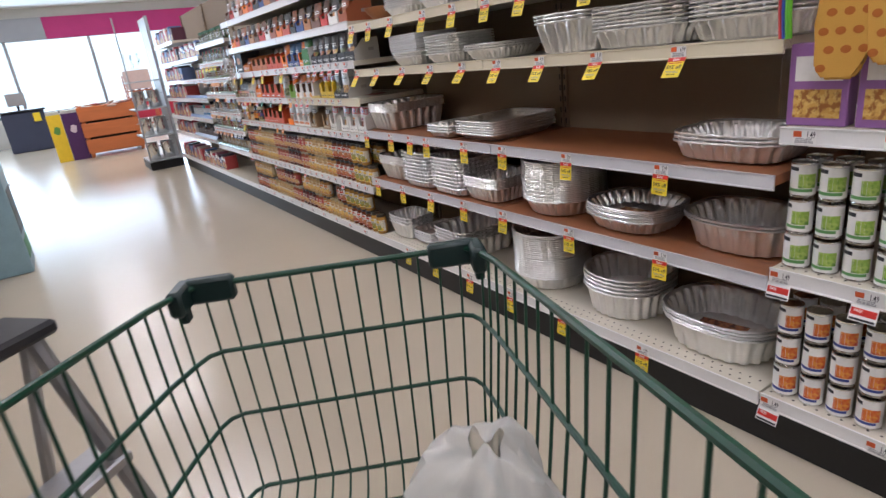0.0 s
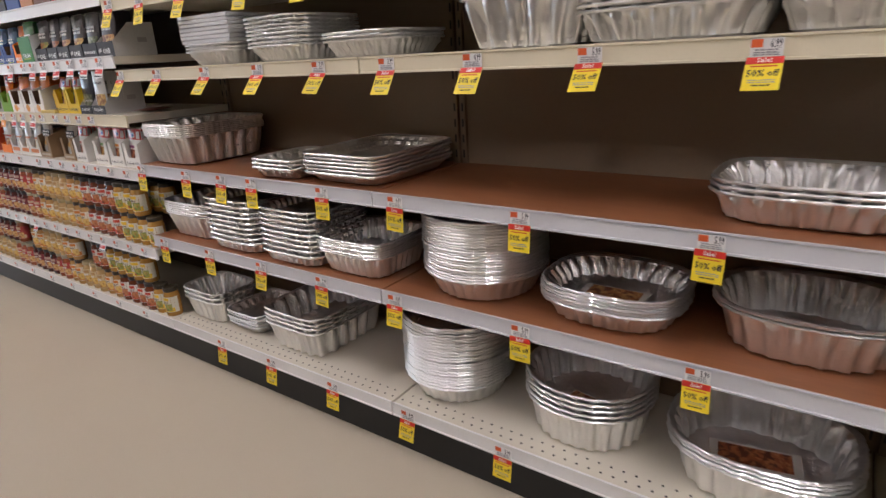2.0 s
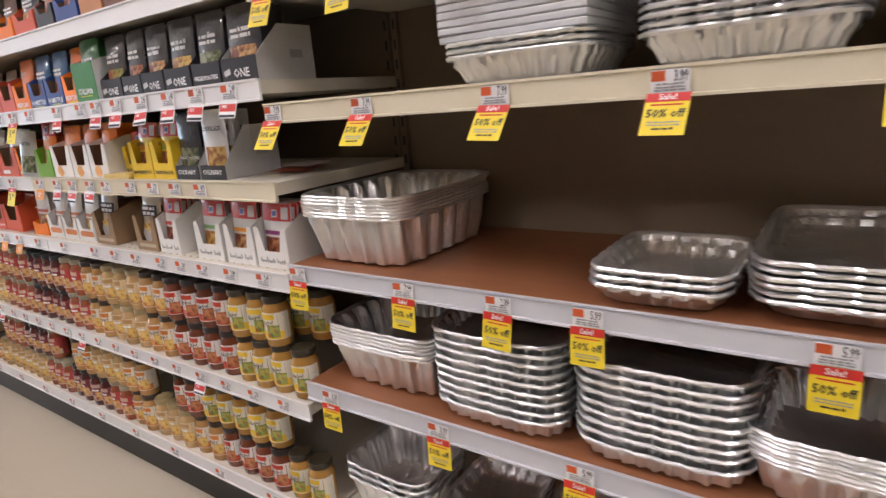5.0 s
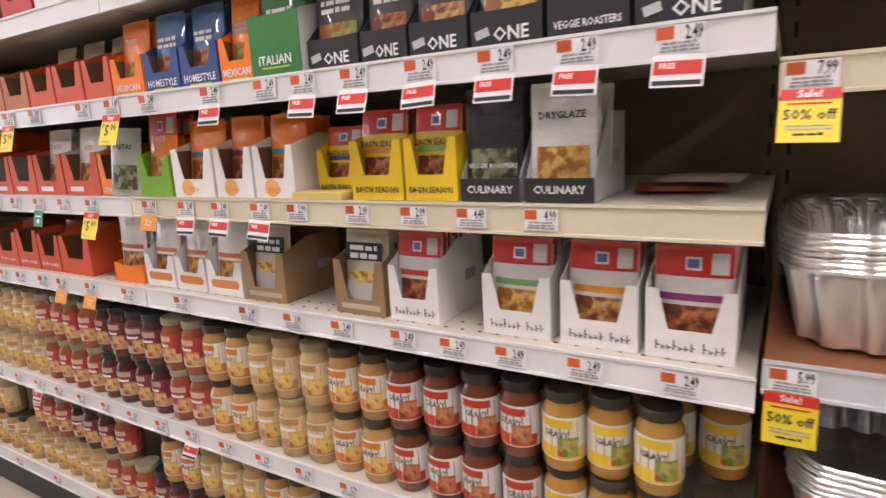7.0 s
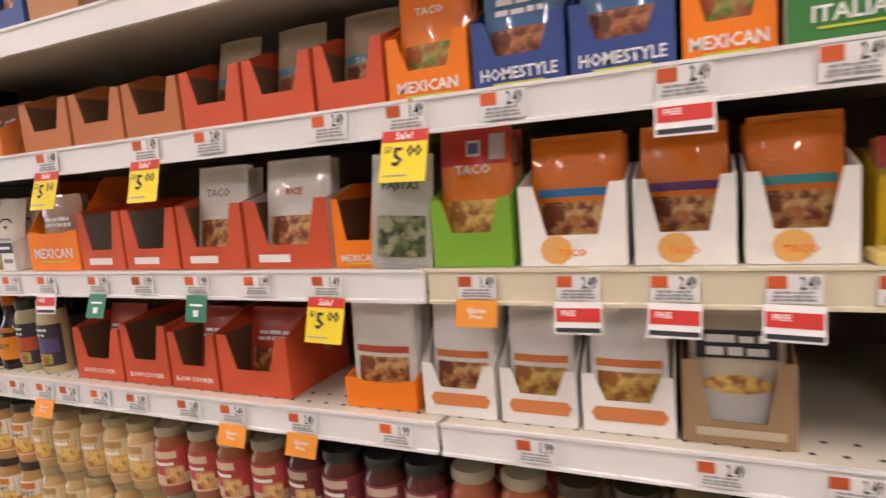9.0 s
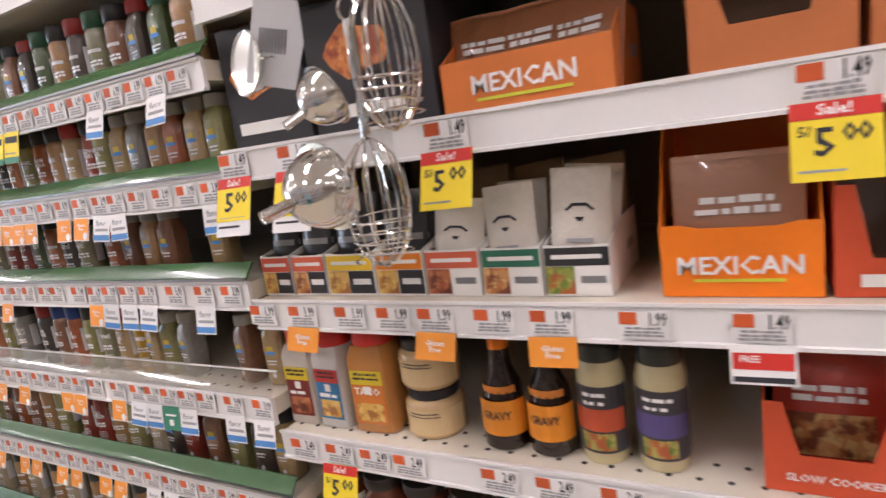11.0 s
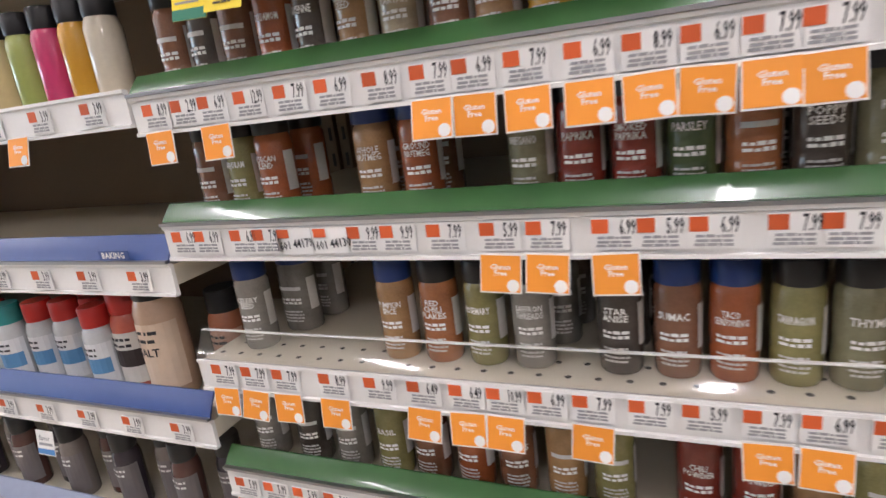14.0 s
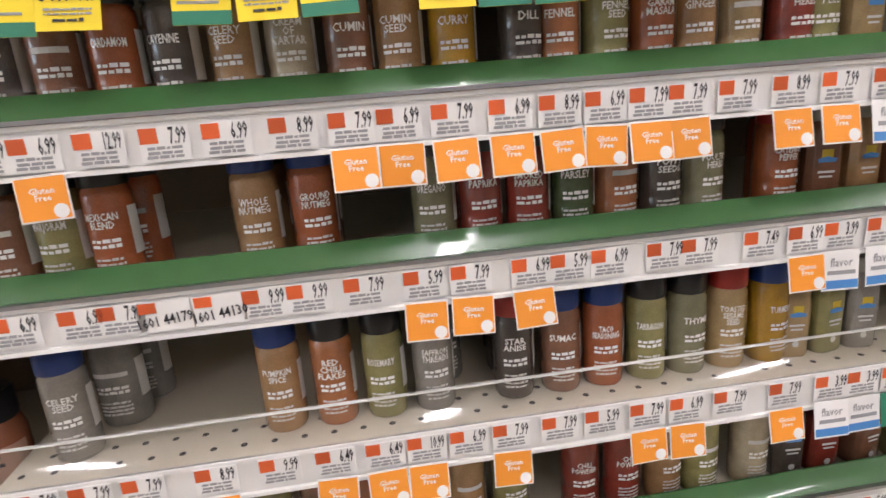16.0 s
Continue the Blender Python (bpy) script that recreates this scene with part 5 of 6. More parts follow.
for y0, y1, c, word in ((4.246, 4.153, ORANGE, "MEXICAN"), (4.366, 4.249, NAVY, "HOMESTYLE"), (4.487, 4.369, NAVY, "HOMESTYLE"), (4.608, 4.49, ORANGE, "MEXICAN")):
    tray(y0, y1, Z5, 0.085, 0.12, c, CARDBROWN, words=((word, 0.02, 0.02, WHITEINK),), label="printed card tray of seasoning packets, cut low in front", notch=0.5)
    pouch(into(y0, y1, Z5), (y0 - y1) * 0.82, 0.16, c if c != NAVY else (0.05, 0.16, 0.35), None, SALAD if word == "MEXICAN" else MEAT, (("TACO", 0.72, 0.09, WHITEINK),) if y1 > 4.4 and c == ORANGE else (), None, "bright seasoning packet with a food picture", n=3)
for y0, y1, n in ((4.723, 4.611, 2), (4.853, 4.727, 1), (4.98, 4.857, 1), (5.114, 4.985, 0), (5.25, 5.118, 0), (5.392, 5.255, 0)):
    tray(y0, y1, Z5, 0.095, 0.12, CORAL if y0 < 5.0 else (0.5, 0.16, 0.05), CARDBROWN, label="coral card tray, mostly empty", notch=0.45)
    if n:
        pouch(into(y0, y1, Z5, back=0.05, lean=-12), 0.09, 0.15, (0.42, 0.33, 0.22), None, STEW, (("TACO", 0.5, 0.09, WHITEINK),), (0.08, 0.36, 0.55), "clear-topped taco packet in a coral tray", n=n)
t = tray(5.657, 5.457, Z5, 0.06, 0.1, (0.6, 0.17, 0.035), CARDBROWN, words=(("MEXICAN", 0.03, 0.028, WHITEINK),), label="wide low orange card tray of tortilla snacks", notch=1.0)
for k in range(3):
    pouch(on_shelf(5.61 - 0.055 * k, Z5 + 0.004, 0.06, 12 - 10 * k) @ pose(0, 0, 0, -20, 0, 0), 0.09, 0.12, (0.32, 0.12, 0.05), None, GOLD, (), None, "orange snack bag lying in a low tray")
for y0, y1, word in ((6.0, 5.853, ""), (5.848, 5.662, "CHILI")):
    t = tray(y0, y1, Z5, 0.165, 0.17, CHAR, CHAR, label="tall black carton of grill seasoning packets", notch=0.98)
    w = y0 - y1
    part("wings_print", slab([(w * 0.42 + 0.05 * math.cos(k * 0.628), 0.1 + 0.03 * math.sin(k * 0.628 * 1.0) * (1.2 if k % 2 else 0.85)) for k in range(10)], 0.0004), food("wing_picture", (0.5, 0.13, 0.03), (0.68, 0.28, 0.08), (0.3, 0.06, 0.02)), t, at=pose(0, -0.001, 0))
    part("print_line", rect(w * 0.1, w * 0.75, 0.02, 0.036, 0.0004, y=-0.001), tint(PALE), t)

# trays of the two high shelves, seen from far along the aisle
palette = (CORAL, (0.35, 0.1, 0.04), RED, (0.45, 0.2, 0.08), CHAR, ORANGE, PALE, (0.16, 0.07, 0.04), NAVY)
for z, start in ((Z6, 3.36), (1.72, 3.36)):
    y, k = start, 0
    while y < 5.85:
        w = (0.12, 0.135, 0.11, 0.15)[k % 4]
        c = palette[(k * 5 + int(z * 7)) % len(palette)]
        tray(y + w, y, z, 0.07, 0.12, c, CARDBROWN, label="printed card tray of packets on a high shelf", notch=0.7)
        pouch(into(y + w, y, z), w * 0.82, 0.15, palette[(k * 3 + 1) % len(palette)], None, (STEW, GOLD, MEAT)[k % 3], (), None, "seasoning packet on a high shelf", n=1)
        y += w + 0.012
        k += 1

# labels and tags of the packet shelves
for y, s in ((3.41, "free"), (3.533, "free"), (3.648, "free"), (3.771, "free"), (3.896, "free"), (4.005, "free"), (4.097, ""), (4.243, "free"), (4.44, ""), (4.568, "five"), (4.684, ""), (4.9, ""), (5.034, "five"), (5.279, "five"), (5.642, "five"), (5.866, "five_white"), (5.977, "five_white")):
    price_label(y, 1.256, "1.49" if s.startswith("five") else "2.49", size=1.1)
    if s:
        hang(y, 1.239, s, 1.05, 18)
for y, p, s in ((3.586, "4.99", ""), (3.696, "4.49", ""), (3.799, "2.99", ""), (3.912, "2.99", ""), (4.05, "2.99", ""), (4.145, "2.49", "free"), (4.258, "2.49", "free"), (4.363, "2.49", "free"), (4.489, "1.49", "orange"), (4.715, "1.49", "five"), (4.841, "1.99", ""), (4.963, "1.99", "green"), (5.085, "1.99", ""), (5.196, "1.99", "green"), (5.338, "1.49", "free"), (5.445, "1.99", ""), (5.543, "1.99", "orange"), (5.613, "1.99", ""), (5.691, "1.99", "orange"), (5.753, "1.99", ""), (5.821, "1.99", ""), (5.904, "1.99", "orange"), (5.979, "1.99", "")):
    price_label(y, 1.037, p, size=1.0)
    if s:
        hang(y, 1.021, s, 1.0, 16)
for y, s in ((3.399, ""), (3.526, ""), (3.64, ""), (3.739, ""), (3.837, ""), (3.97, ""), (4.09, ""), (4.215, ""), (4.426, ""), (4.626, ""), (4.786, "orange"), (4.923, "orange"), (5.019, ""), (5.143, ""), (5.239, ""), (5.327, ""), (5.398, "orange"), (5.482, ""), (5.56, ""), (5.632, ""), (5.765, ""), (5.822, ""), (5.884, "five"), (5.951, "")):
    price_label(y, 0.826, "1.99" if 4.4 < y < 4.7 else "2.49", size=1.0)
    if s:
        hang(y, 0.81, s, 1.0, 16)
for k in range(22):
    y = 3.4 + 0.118 * k
    price_label(y, 0.496, "2.79", size=0.9)
    if k % 6 == 3:
        hang(y, 0.48, "free", 0.9, 24)
    if k % 2:
        price_label(y, 0.18, "2.79", size=0.9)

# ---- bottles beside the packets ----
shaker(5.973, Z3, 0.165, 0.031, (0.55, 0.5, 0.44), RED, "plastic jar of brown seasoning with a red lid", 0.03, (0.72, 0.55, 0.03), "", 6, (0.2, 0.03, 0.025), MEAT)
shaker(5.913, Z3, 0.165, 0.031, (0.58, 0.56, 0.52), RED, "plastic jar of pale seasoning with a blue label", 0.03, (0.5, 0.04, 0.03), "", 6, (0.03, 0.16, 0.32), GOLD)
shaker(5.842, Z3, 0.17, 0.037, (0.5, 0.22, 0.06), RED, "plastic jar of orange taco seasoning with a red lid", 0.03, (0.72, 0.55, 0.03), "TACO", 6, (0.6, 0.18, 0.03), GOLD, word_ink=WHITEINK)
for k in range(2):
    shaker(5.755, Z3 + 0.073 * k, 0.0725, 0.043, (0.5, 0.34, 0.17), (0.015, 0.015, 0.018), "round tub of tan gravy base with a black lid", 0.03, None, "", 0, (0.58, 0.42, 0.22))
for y in (5.641, 5.577):
    t = thing("sauce_bottle", on_shelf(y, Z3 + 0.0005, 0.06), "small dark bottle of gravy browning with an orange label", "bottle", "browning sauce bottles")
    part("bottle", lathe([(0.028, 0), (0.031, 0.003), (0.031, 0.02), (0.0255, 0.085), (0.016, 0.105), (0.0135, 0.125), (0.0135, 0.135)], 16), mat("dark_sauce", (0.02, 0.01, 0.006), 0.12, coat=0.5), t, smooth=True)
    part("cap", lathe([(0.0145, 0.134), (0.0145, 0.152), (0.013, 0.154), (0, 0.154)], 14), tint(ORANGE, 0.35), t, smooth=True)
    part("label", bent(0.0313, -80, 80, 0.022, 0.07, 9), tint((0.72, 0.25, 0.02)), t)
    part("neck_label", bent(0.0262, -60, 60, 0.078, 0.088, 6), tint((0.6, 0.2, 0.03)), t)
    part("lettering", letters("GRAVY", 0.016, INK, 0.04, 0.0322), None, t, at=pose(0, 0, 0.05))
for y, c in ((5.511, (0.5, 0.08, 0.03)), (5.442, (0.09, 0.07, 0.2))):
    shaker(y, Z3, 0.15, 0.029, (0.55, 0.47, 0.27), (0.03, 0.028, 0.02), "glass jar of pale dressing with a dark food label", 0.03, c, "", 0, (0.05, 0.045, 0.05), SALAD, 0.14)

# ---- hanging utensils ----
def whisk(y, z, depth, turn):
    t = thing("whisk", on_shelf(y, z, depth, turn), "shiny steel balloon whisk hanging from a clip strip", "whisk", "hanging whisks")
    part("grip", tube([(0, 0, 0), (0, 0, -0.055), (0, 0, -0.12)], 0.006, 8), STEEL, t, smooth=True)
    part("ring", tube([(0.012 * math.sin(a), 0, 0.012 + 0.012 * -math.cos(a)) for a in [k * 0.524 for k in range(12)]], 0.0018, 6, closed=True), STEEL, t, smooth=True)
    for k in range(6):
        a = math.pi * k / 6
        pts = []
        for j in range(17):
            u = math.pi * j / 16
            r, zz = 0.038 * math.sin(u) * (1 if j <= 8 else 1), -0.12 - 0.075 * (1 - math.cos(2 * u)) * 0.95
            s = math.cos(u)
            pts.append((r * 0 + 0.036 * math.sin(2 * u) * math.cos(a) * (1.0 if zz < -0.13 else 0.8), 0.036 * math.sin(2 * u) * math.sin(a), zz))
        part("wire_loop", tube(pts, 0.0013, 5), STEEL, t, smooth=True)
    coil = [(0.033 * math.cos(k * 0.5), 0.033 * math.sin(k * 0.5), -0.2 - 0.0009 * k) for k in range(60)]
    part("coil", tube(coil, 0.0011, 4), STEEL, t, smooth=True)


def funnel(y, z, depth, turn, tilt, size):
    t = thing("funnel", on_shelf(y, z, depth, turn) @ pose(0, 0, 0, tilt, 0, 0) @ Matrix.Scale(size, 4), "polished steel funnel hanging from a clip strip", "funnel", "hanging funnels")
    part("cone", lathe([(0.0, 0.0), (0.007, 0.0), (0.007, -0.04), (0.0085, -0.042), (0.0085, 0.0), (0.02, 0.004), (0.033, 0.013), (0.044, 0.026), (0.051, 0.042), (0.054, 0.058), (0.059, 0.06), (0.0595, 0.057)], 28), STEEL, t, smooth=True)
    part("handle", tube([(0.05, 0, 0.05), (0.075, 0, 0.045), (0.07, 0, 0.03), (0.045, 0, 0.04)], 0.0025, 6), STEEL, t, smooth=True)


solid("clip_strip", box(-0.008, 0.008, 0, 0.0015, 0, 0.62), CLEAR, on_shelf(5.71, 1.13, -0.02), "clear plastic strip with hooks for hanging goods", "clip strip")
whisk(5.665, 1.53, -0.07, 8)
whisk(5.702, 1.385, -0.07, -6)
funnel(5.788, 1.205, -0.11, -14, -78, 0.9)
funnel(5.765, 1.3, -0.09, -30, -62, 0.6)
funnel(5.82, 1.36, -0.06, -20, 84, 0.6)
t = solid("hang_card", slab([(-0.03, -0.09), (0.03, -0.09), (0.036, -0.04), (0.026, 0.0), (-0.026, 0.0)], 0.001), tint((0.5, 0.5, 0.5)), on_shelf(5.775, 1.42, -0.09, 12) @ pose(0, 0, 0, 0, 16, 0), "grey hang card with a barcode", "card")
for k in range(9):
    part("barcode_line", rect(-0.016 + 0.0038 * k, -0.0145 + 0.0038 * k, -0.055, -0.03, 0.0003, y=-0.001), INK, t)

# ---- spices ----
SAGE, RUST, BRICK, SAND, OLIVE, DARK, MUSTARD, CREAMY, GREY, TAN, BROWNISH, LEAF, CHILI = (0.2, 0.19, 0.11), (0.32, 0.09, 0.032), (0.22, 0.035, 0.022), (0.36, 0.25, 0.12), (0.25, 0.23, 0.09), (0.07, 0.055, 0.045), (0.45, 0.25, 0.02), (0.45, 0.38, 0.26), (0.23, 0.215, 0.19), (0.33, 0.19, 0.085), (0.2, 0.09, 0.05), (0.06, 0.09, 0.035), (0.35, 0.13, 0.05)
ZD1, ZD2, ZD3, ZD4, ZD5, ZD6 = 0.724, 0.897, 1.084, 1.243, 1.405, 1.6
for y, c, lid, name in ((7.185, BROWNISH, "black", ""), (7.135, OLIVE, "black", "MARJORAM"), (7.088, RUST, "black", "MEXICAN\nBLEND"), (6.948, TAN, "blue", "WHOLE\nNUTMEG"), (6.891, RUST, "blue", "GROUND\nNUTMEG"), (6.767, SAGE, "black", "OREGANO"), (6.717, BRICK, "black", "PAPRIKA"), (6.664, BRICK, "black", "SMOKED\nPAPRIKA"), (6.614, LEAF, "black", "PARSLEY"), (6.564, CHILI, "black", ""), (6.513, DARK, "black", "POPPY\nSEEDS"), (6.464, SAGE, "black", "POULTRY\nHERBS"), (6.373, RUST, "red", "CAYENNE\nPEPPER")):
    spice_jar(y, ZD3, c, lid, name)
for y, c in ((6.32, BROWNISH), (6.27, TAN), (6.224, BROWNISH), (6.101, SAND)):
    spice_jar(y, ZD3, c, "clear", square=True, h=1.02)
for y, c, lid, name in ((7.175, GREY, "blue", "CELERY\nSEED"), (6.953, TAN, "blue", "PUMPKIN\nSPICE"), (6.895, CHILI, "black", "RED\nCHILI\nFLAKES"), (6.838, OLIVE, "black", "ROSEMARY"), (6.782, GREY, "black", "SAFFRON\nTHREADS"), (6.687, DARK, "red", "STAR\nANISE"), (6.63, BROWNISH, "blue", "SUMAC"), (6.577, RUST, "blue", "TACO\nSEASONING"), (6.523, OLIVE, "black", "TARRAGON"), (6.472, SAGE, "black", "THYME"), (6.42, SAND, "red", "TOASTED\nSESAME\nSEED"), (6.365, MUSTARD, "blue", "TURMERIC")):
    spice_jar(y, ZD2, c, lid, name, depth=0.065)
for y, c in ((6.334, SAND), (6.29, OLIVE), (6.242, GREY), (6.1, BROWNISH), (6.035, SAND)):
    spice_jar(y, ZD2, c, "clear", depth=0.065, square=True, h=1.02)
for y, c in ((7.17, GREY), (7.16, GREY), (6.78, GREY), (6.7, DARK)):
    for d in (0.13, 0.19):
        spice_jar(y - 0.008 * d / 0.06, ZD2, c, "blue" if y > 7 else "black", "", depth=d)
for y, c, d in ((7.08, RUST, 0.12), (6.89, BROWNISH, 0.12), (6.945, TAN, 0.12), (6.72, BRICK, 0.12), (6.34, RUST, 0.12), (6.52, DARK, 0.12)):
    spice_jar(y, ZD3, c, "black", "", depth=d)
names4 = ("", "CARDAMOM", "CAYENNE", "CELERY\nSEED", "CREAM\nOF\nTARTAR", "CUMIN", "CUMIN\nSEED", "CURRY", "DILL", "FENNEL", "FENNEL\nSEED", "GARAM\nMASALA", "GINGER", "", "ITALIAN\nHERBS", "LEMON\nPEEL")
tones4 = (BROWNISH, RUST, DARK, TAN, CREAMY, BROWNISH, TAN, MUSTARD, DARK, CHILI, OLIVE, RUST, TAN, SAND, BRICK, OLIVE)
ys4 = (7.102, 7.05, 6.998, 6.944, 6.892, 6.838, 6.788, 6.735, 6.665, 6.628, 6.576, 6.526, 6.48, 6.43, 6.37, 6.34)
for y, c, name in zip(ys4, tones4, names4):
    spice_jar(y, ZD4, c, "red" if name in ("FENNEL", "") else "black", name)
for k, y in enumerate((7.2, 7.15, 6.29, 6.245, 6.195, 6.15, 6.1, 6.055)):
    spice_jar(y, ZD4, (BROWNISH, DARK, SAND, GREY, TAN, RUST, SAND, OLIVE)[k], "clear" if y < 6.3 else "black", square=y < 6.3)
for k, y in enumerate((7.19, 7.115, 7.05, 6.985, 6.93, 6.87, 6.815, 6.755, 6.7, 6.61, 6.555, 6.5, 6.45, 6.38, 6.33, 6.28, 6.22, 6.16, 6.1, 6.05)):
    spice_jar(y, ZD1, (GREY, DARK, GREY, OLIVE, BROWNISH, RUST, BROWNISH, TAN, OLIVE, BRICK, BRICK, TAN, OLIVE, CREAMY, DARK, BRICK, BROWNISH, OLIVE, DARK, SAND)[k], "black", ("", "", "", "BASIL", "", "", "CHIVES", "", "", "CHILI\nPOWDER", "CHILI\nPOWDER", "", "", "", "", "", "", "", "", "")[k], square=k > 13)
for k in range(22):
    spice_jar(7.19 - 0.053 * k, ZD5, (BROWNISH, DARK, LEAF, TAN, DARK, SAGE)[k % 6], ("black", "red", "green")[k % 3], "", square=k % 7 > 4)
    if k % 5:
        spice_jar(7.18 - 0.053 * k, ZD6, (LEAF, DARK, SAGE)[k % 3], "green", "")
    if k % 3:
        spice_jar(7.18 - 0.053 * k, 0.52, (DARK, TAN, CREAMY)[k % 3], "black", "")

L4 = ((7.119, "6.99", "gluten"), (7.067, "12.99", ""), (7.013, "7.99", ""), (6.961, "6.99", ""), (6.904, "8.99", ""), (6.852, "7.99", "gluten"), (6.809, "6.99", "gluten"), (6.759, "7.99", "gluten"), (6.705, "6.99", "gluten"), (6.657, "8.99", "gluten"), (6.612, "6.99", "gluten"), (6.568, "7.99", "gluten"), (6.528, "7.99", "gluten"), (6.476, "7.99", ""), (6.419, "8.99", "gluten"), (6.366, "7.99", "gluten"), (6.309, "3.99", "blue"), (6.267, "3.99", "blue"), (6.21, "3.99", ""), (6.151, "3.99", ""), (6.094, "3.99", ""), (6.041, "3.99", "blue"), (7.205, "8.99", "gluten"), (7.16, "2.99", ""))
L3 = ((7.173, "6.99", ""), (7.21, "6.99", ""), (7.116, "6.99", ""), (7.082, "7.99", ""), (6.952, "9.99", ""), (6.911, "9.99", ""), (6.857, "7.99", ""), (6.799, "5.99", "gluten"), (6.752, "7.99", "gluten"), (6.69, "6.99", "gluten"), (6.65, "5.99", ""), (6.607, "6.99", ""), (6.547, "7.99", ""), (6.509, "7.99", ""), (6.439, "7.49", ""), (6.388, "6.99", "gluten"), (6.346, "3.99", "blue"), (6.295, "3.99", "blue"), (6.243, "3.99", "blue"), (6.173, "3.99", ""), (6.105, "4.99", "blue"), (6.045, "3.99", ""))
L2 = ((7.2, "7.99", "gluten"), (7.15, "7.99", "gluten"), (7.1, "7.99", "gluten"), (7.029, "8.99", "gluten"), (6.965, "9.99", ""), (6.908, "6.49", "gluten"), (6.856, "6.49", "gluten"), (6.812, "10.99", "gluten"), (6.766, "6.99", ""), (6.719, "7.99", "gluten"), (6.664, "7.99", ""), (6.615, "5.99", ""), (6.563, "7.99", "gluten"), (6.516, "6.99", "gluten"), (6.463, "7.99", ""), (6.395, "7.99", "gluten"), (6.337, "3.99", "blue"), (6.296, "3.99", "blue"), (6.251, "3.99", "green"), (6.205, "3.99", "blue"), (6.158, "3.99", ""), (6.094, "3.99", "blue"), (6.03, "3.99", "blue"))
for rows, z in ((L4, 1.223), (L3, 1.067), (L2, 0.883)):
    for y, p, s in rows:
        y -= 0.009
        price_label(y, z, p, width=0.042)
        if s:
            hang(y, z - 0.017, s, 1.0, 10)
for z, text, y in ((1.066, "1601 44179", 7.035), (1.066, "1601 44130", 6.985)):
    part_t = solid("handwritten_label", rect(-0.024, 0.024, -0.015, 0.015, 0.0006), PAPER, pose(FRONT - 0.0045, y, z, 0, 0, -90), "price strip label with handwritten black numbers", "price label")
    part("lettering", letters(text, 0.014, INK, 0.05), None, part_t, at=pose(0, -0.0012, -0.004, 0, -6, 0))
    part("orange_block", rect(-0.022, -0.006, 0.004, 0.014, 0.0004, y=-0.001), ORANGERED, part_t)
for k in range(24):
    y = 7.2 - 0.05 * k
    price_label(y, 1.385, "6.99", width=0.042)
    price_label(y, 0.704, "5.99", width=0.042)
    if k < 18:
        if k in (2, 3, 5, 6, 7, 9, 10, 11, 13, 14):
            hang(y, 1.37, "organic" if k % 3 else "sale", 0.9, 14)
    elif k in (19, 22):
        hang(y, 1.37, "blue", 1.0, 14)
    if k % 3 != 1:
        hang(y, 0.688, "gluten" if k < 16 else "blue", 0.95, 14)

# ---- salts and baking goods ----
ZE2, ZE3, ZE4 = 0.8, 1.034, 1.255
for y, d in ((7.71, 0.02), (7.655, 0.04), (7.6, 0.05), (7.55, 0.07), (7.63, 0.12), (7.5, 0.03)):
    c = (0.04, 0.3, 0.3) if y > 7.7 else (0.5, 0.03, 0.025)
    shaker(y, ZE2, 0.15, 0.026, (0.55, 0.57, 0.58), c, "clear salt shaker with a red cap and white label", d, (0.1, 0.25, 0.45), "", 0, (0.66, 0.67, 0.68))
shaker(7.455, ZE2, 0.17, 0.032, (0.5, 0.12, 0.08), (0.45, 0.03, 0.025), "spice grinder with a red cap and barcode label", 0.05, (0.04, 0.03, 0.03), "", 0, (0.68, 0.66, 0.62))
shaker(7.375, ZE2, 0.205, 0.036, (0.6, 0.42, 0.3), (0.012, 0.012, 0.014), "large jar of pink salt with a black lid", 0.035, None, "SALT", 0, (0.7, 0.55, 0.42), None, 0.2)
shaker(7.29, ZE2, 0.16, 0.03, (0.35, 0.13, 0.07), (0.012, 0.012, 0.014), "jar of red salt with a black lid", 0.09, None, "", 0, (0.5, 0.3, 0.22))
for k in range(12):
    shaker(8.4 - 0.055 * k, ZE2, 0.14, 0.024, (0.5, 0.5, 0.5), ((0.04, 0.25, 0.26), (0.45, 0.03, 0.025))[k % 2], "small seasoning shaker in a crowded row", 0.05, None, "", 0, (0.55, 0.58, 0.58))
for y, c in ((7.325, (0.55, 0.5, 0.4)), (7.375, (0.5, 0.26, 0.02)), (7.43, (0.5, 0.04, 0.14)), (7.485, (0.3, 0.36, 0.1)), (7.54, (0.5, 0.4, 0.2)), (7.6, (0.35, 0.1, 0.1)), (7.66, (0.5, 0.5, 0.48)), (7.72, (0.5, 0.26, 0.02))):
    shaker(y, ZE4, 0.13, 0.024, c, (0.012, 0.012, 0.014), "clear bottle of coloured sprinkles with a black cap", 0.04, None, "", 0, None)
for k in range(16):
    shaker(8.38 - 0.07 * k, 0.56, 0.15, 0.024, ((0.05, 0.04, 0.05), (0.25, 0.22, 0.2), (0.12, 0.06, 0.05))[k % 3], (0.03, 0.03, 0.03), "dark grinder bottle standing in a row", 0.04 + 0.03 * (k % 2), None, "", 0, (0.2, 0.18, 0.18))
t = solid("shelf_name_plate", rect(-0.028, 0.028, -0.007, 0.007, 0.0006), BLUE, pose(FRONT - 0.0085, 7.33, ZE3 + 0.018, 0, 0, -90), "blue lip plate lettered in white", "sign")
part("lettering", letters("BAKING", 0.012, WHITEINK, 0.05), None, t, at=pose(0, -0.001, 0))
for z in (ZE3, ZE2, 0.56, ZE4):
    for k in range(10):
        price_label(8.2 - 0.1 * k, z - 0.02, "3.99", width=0.042)
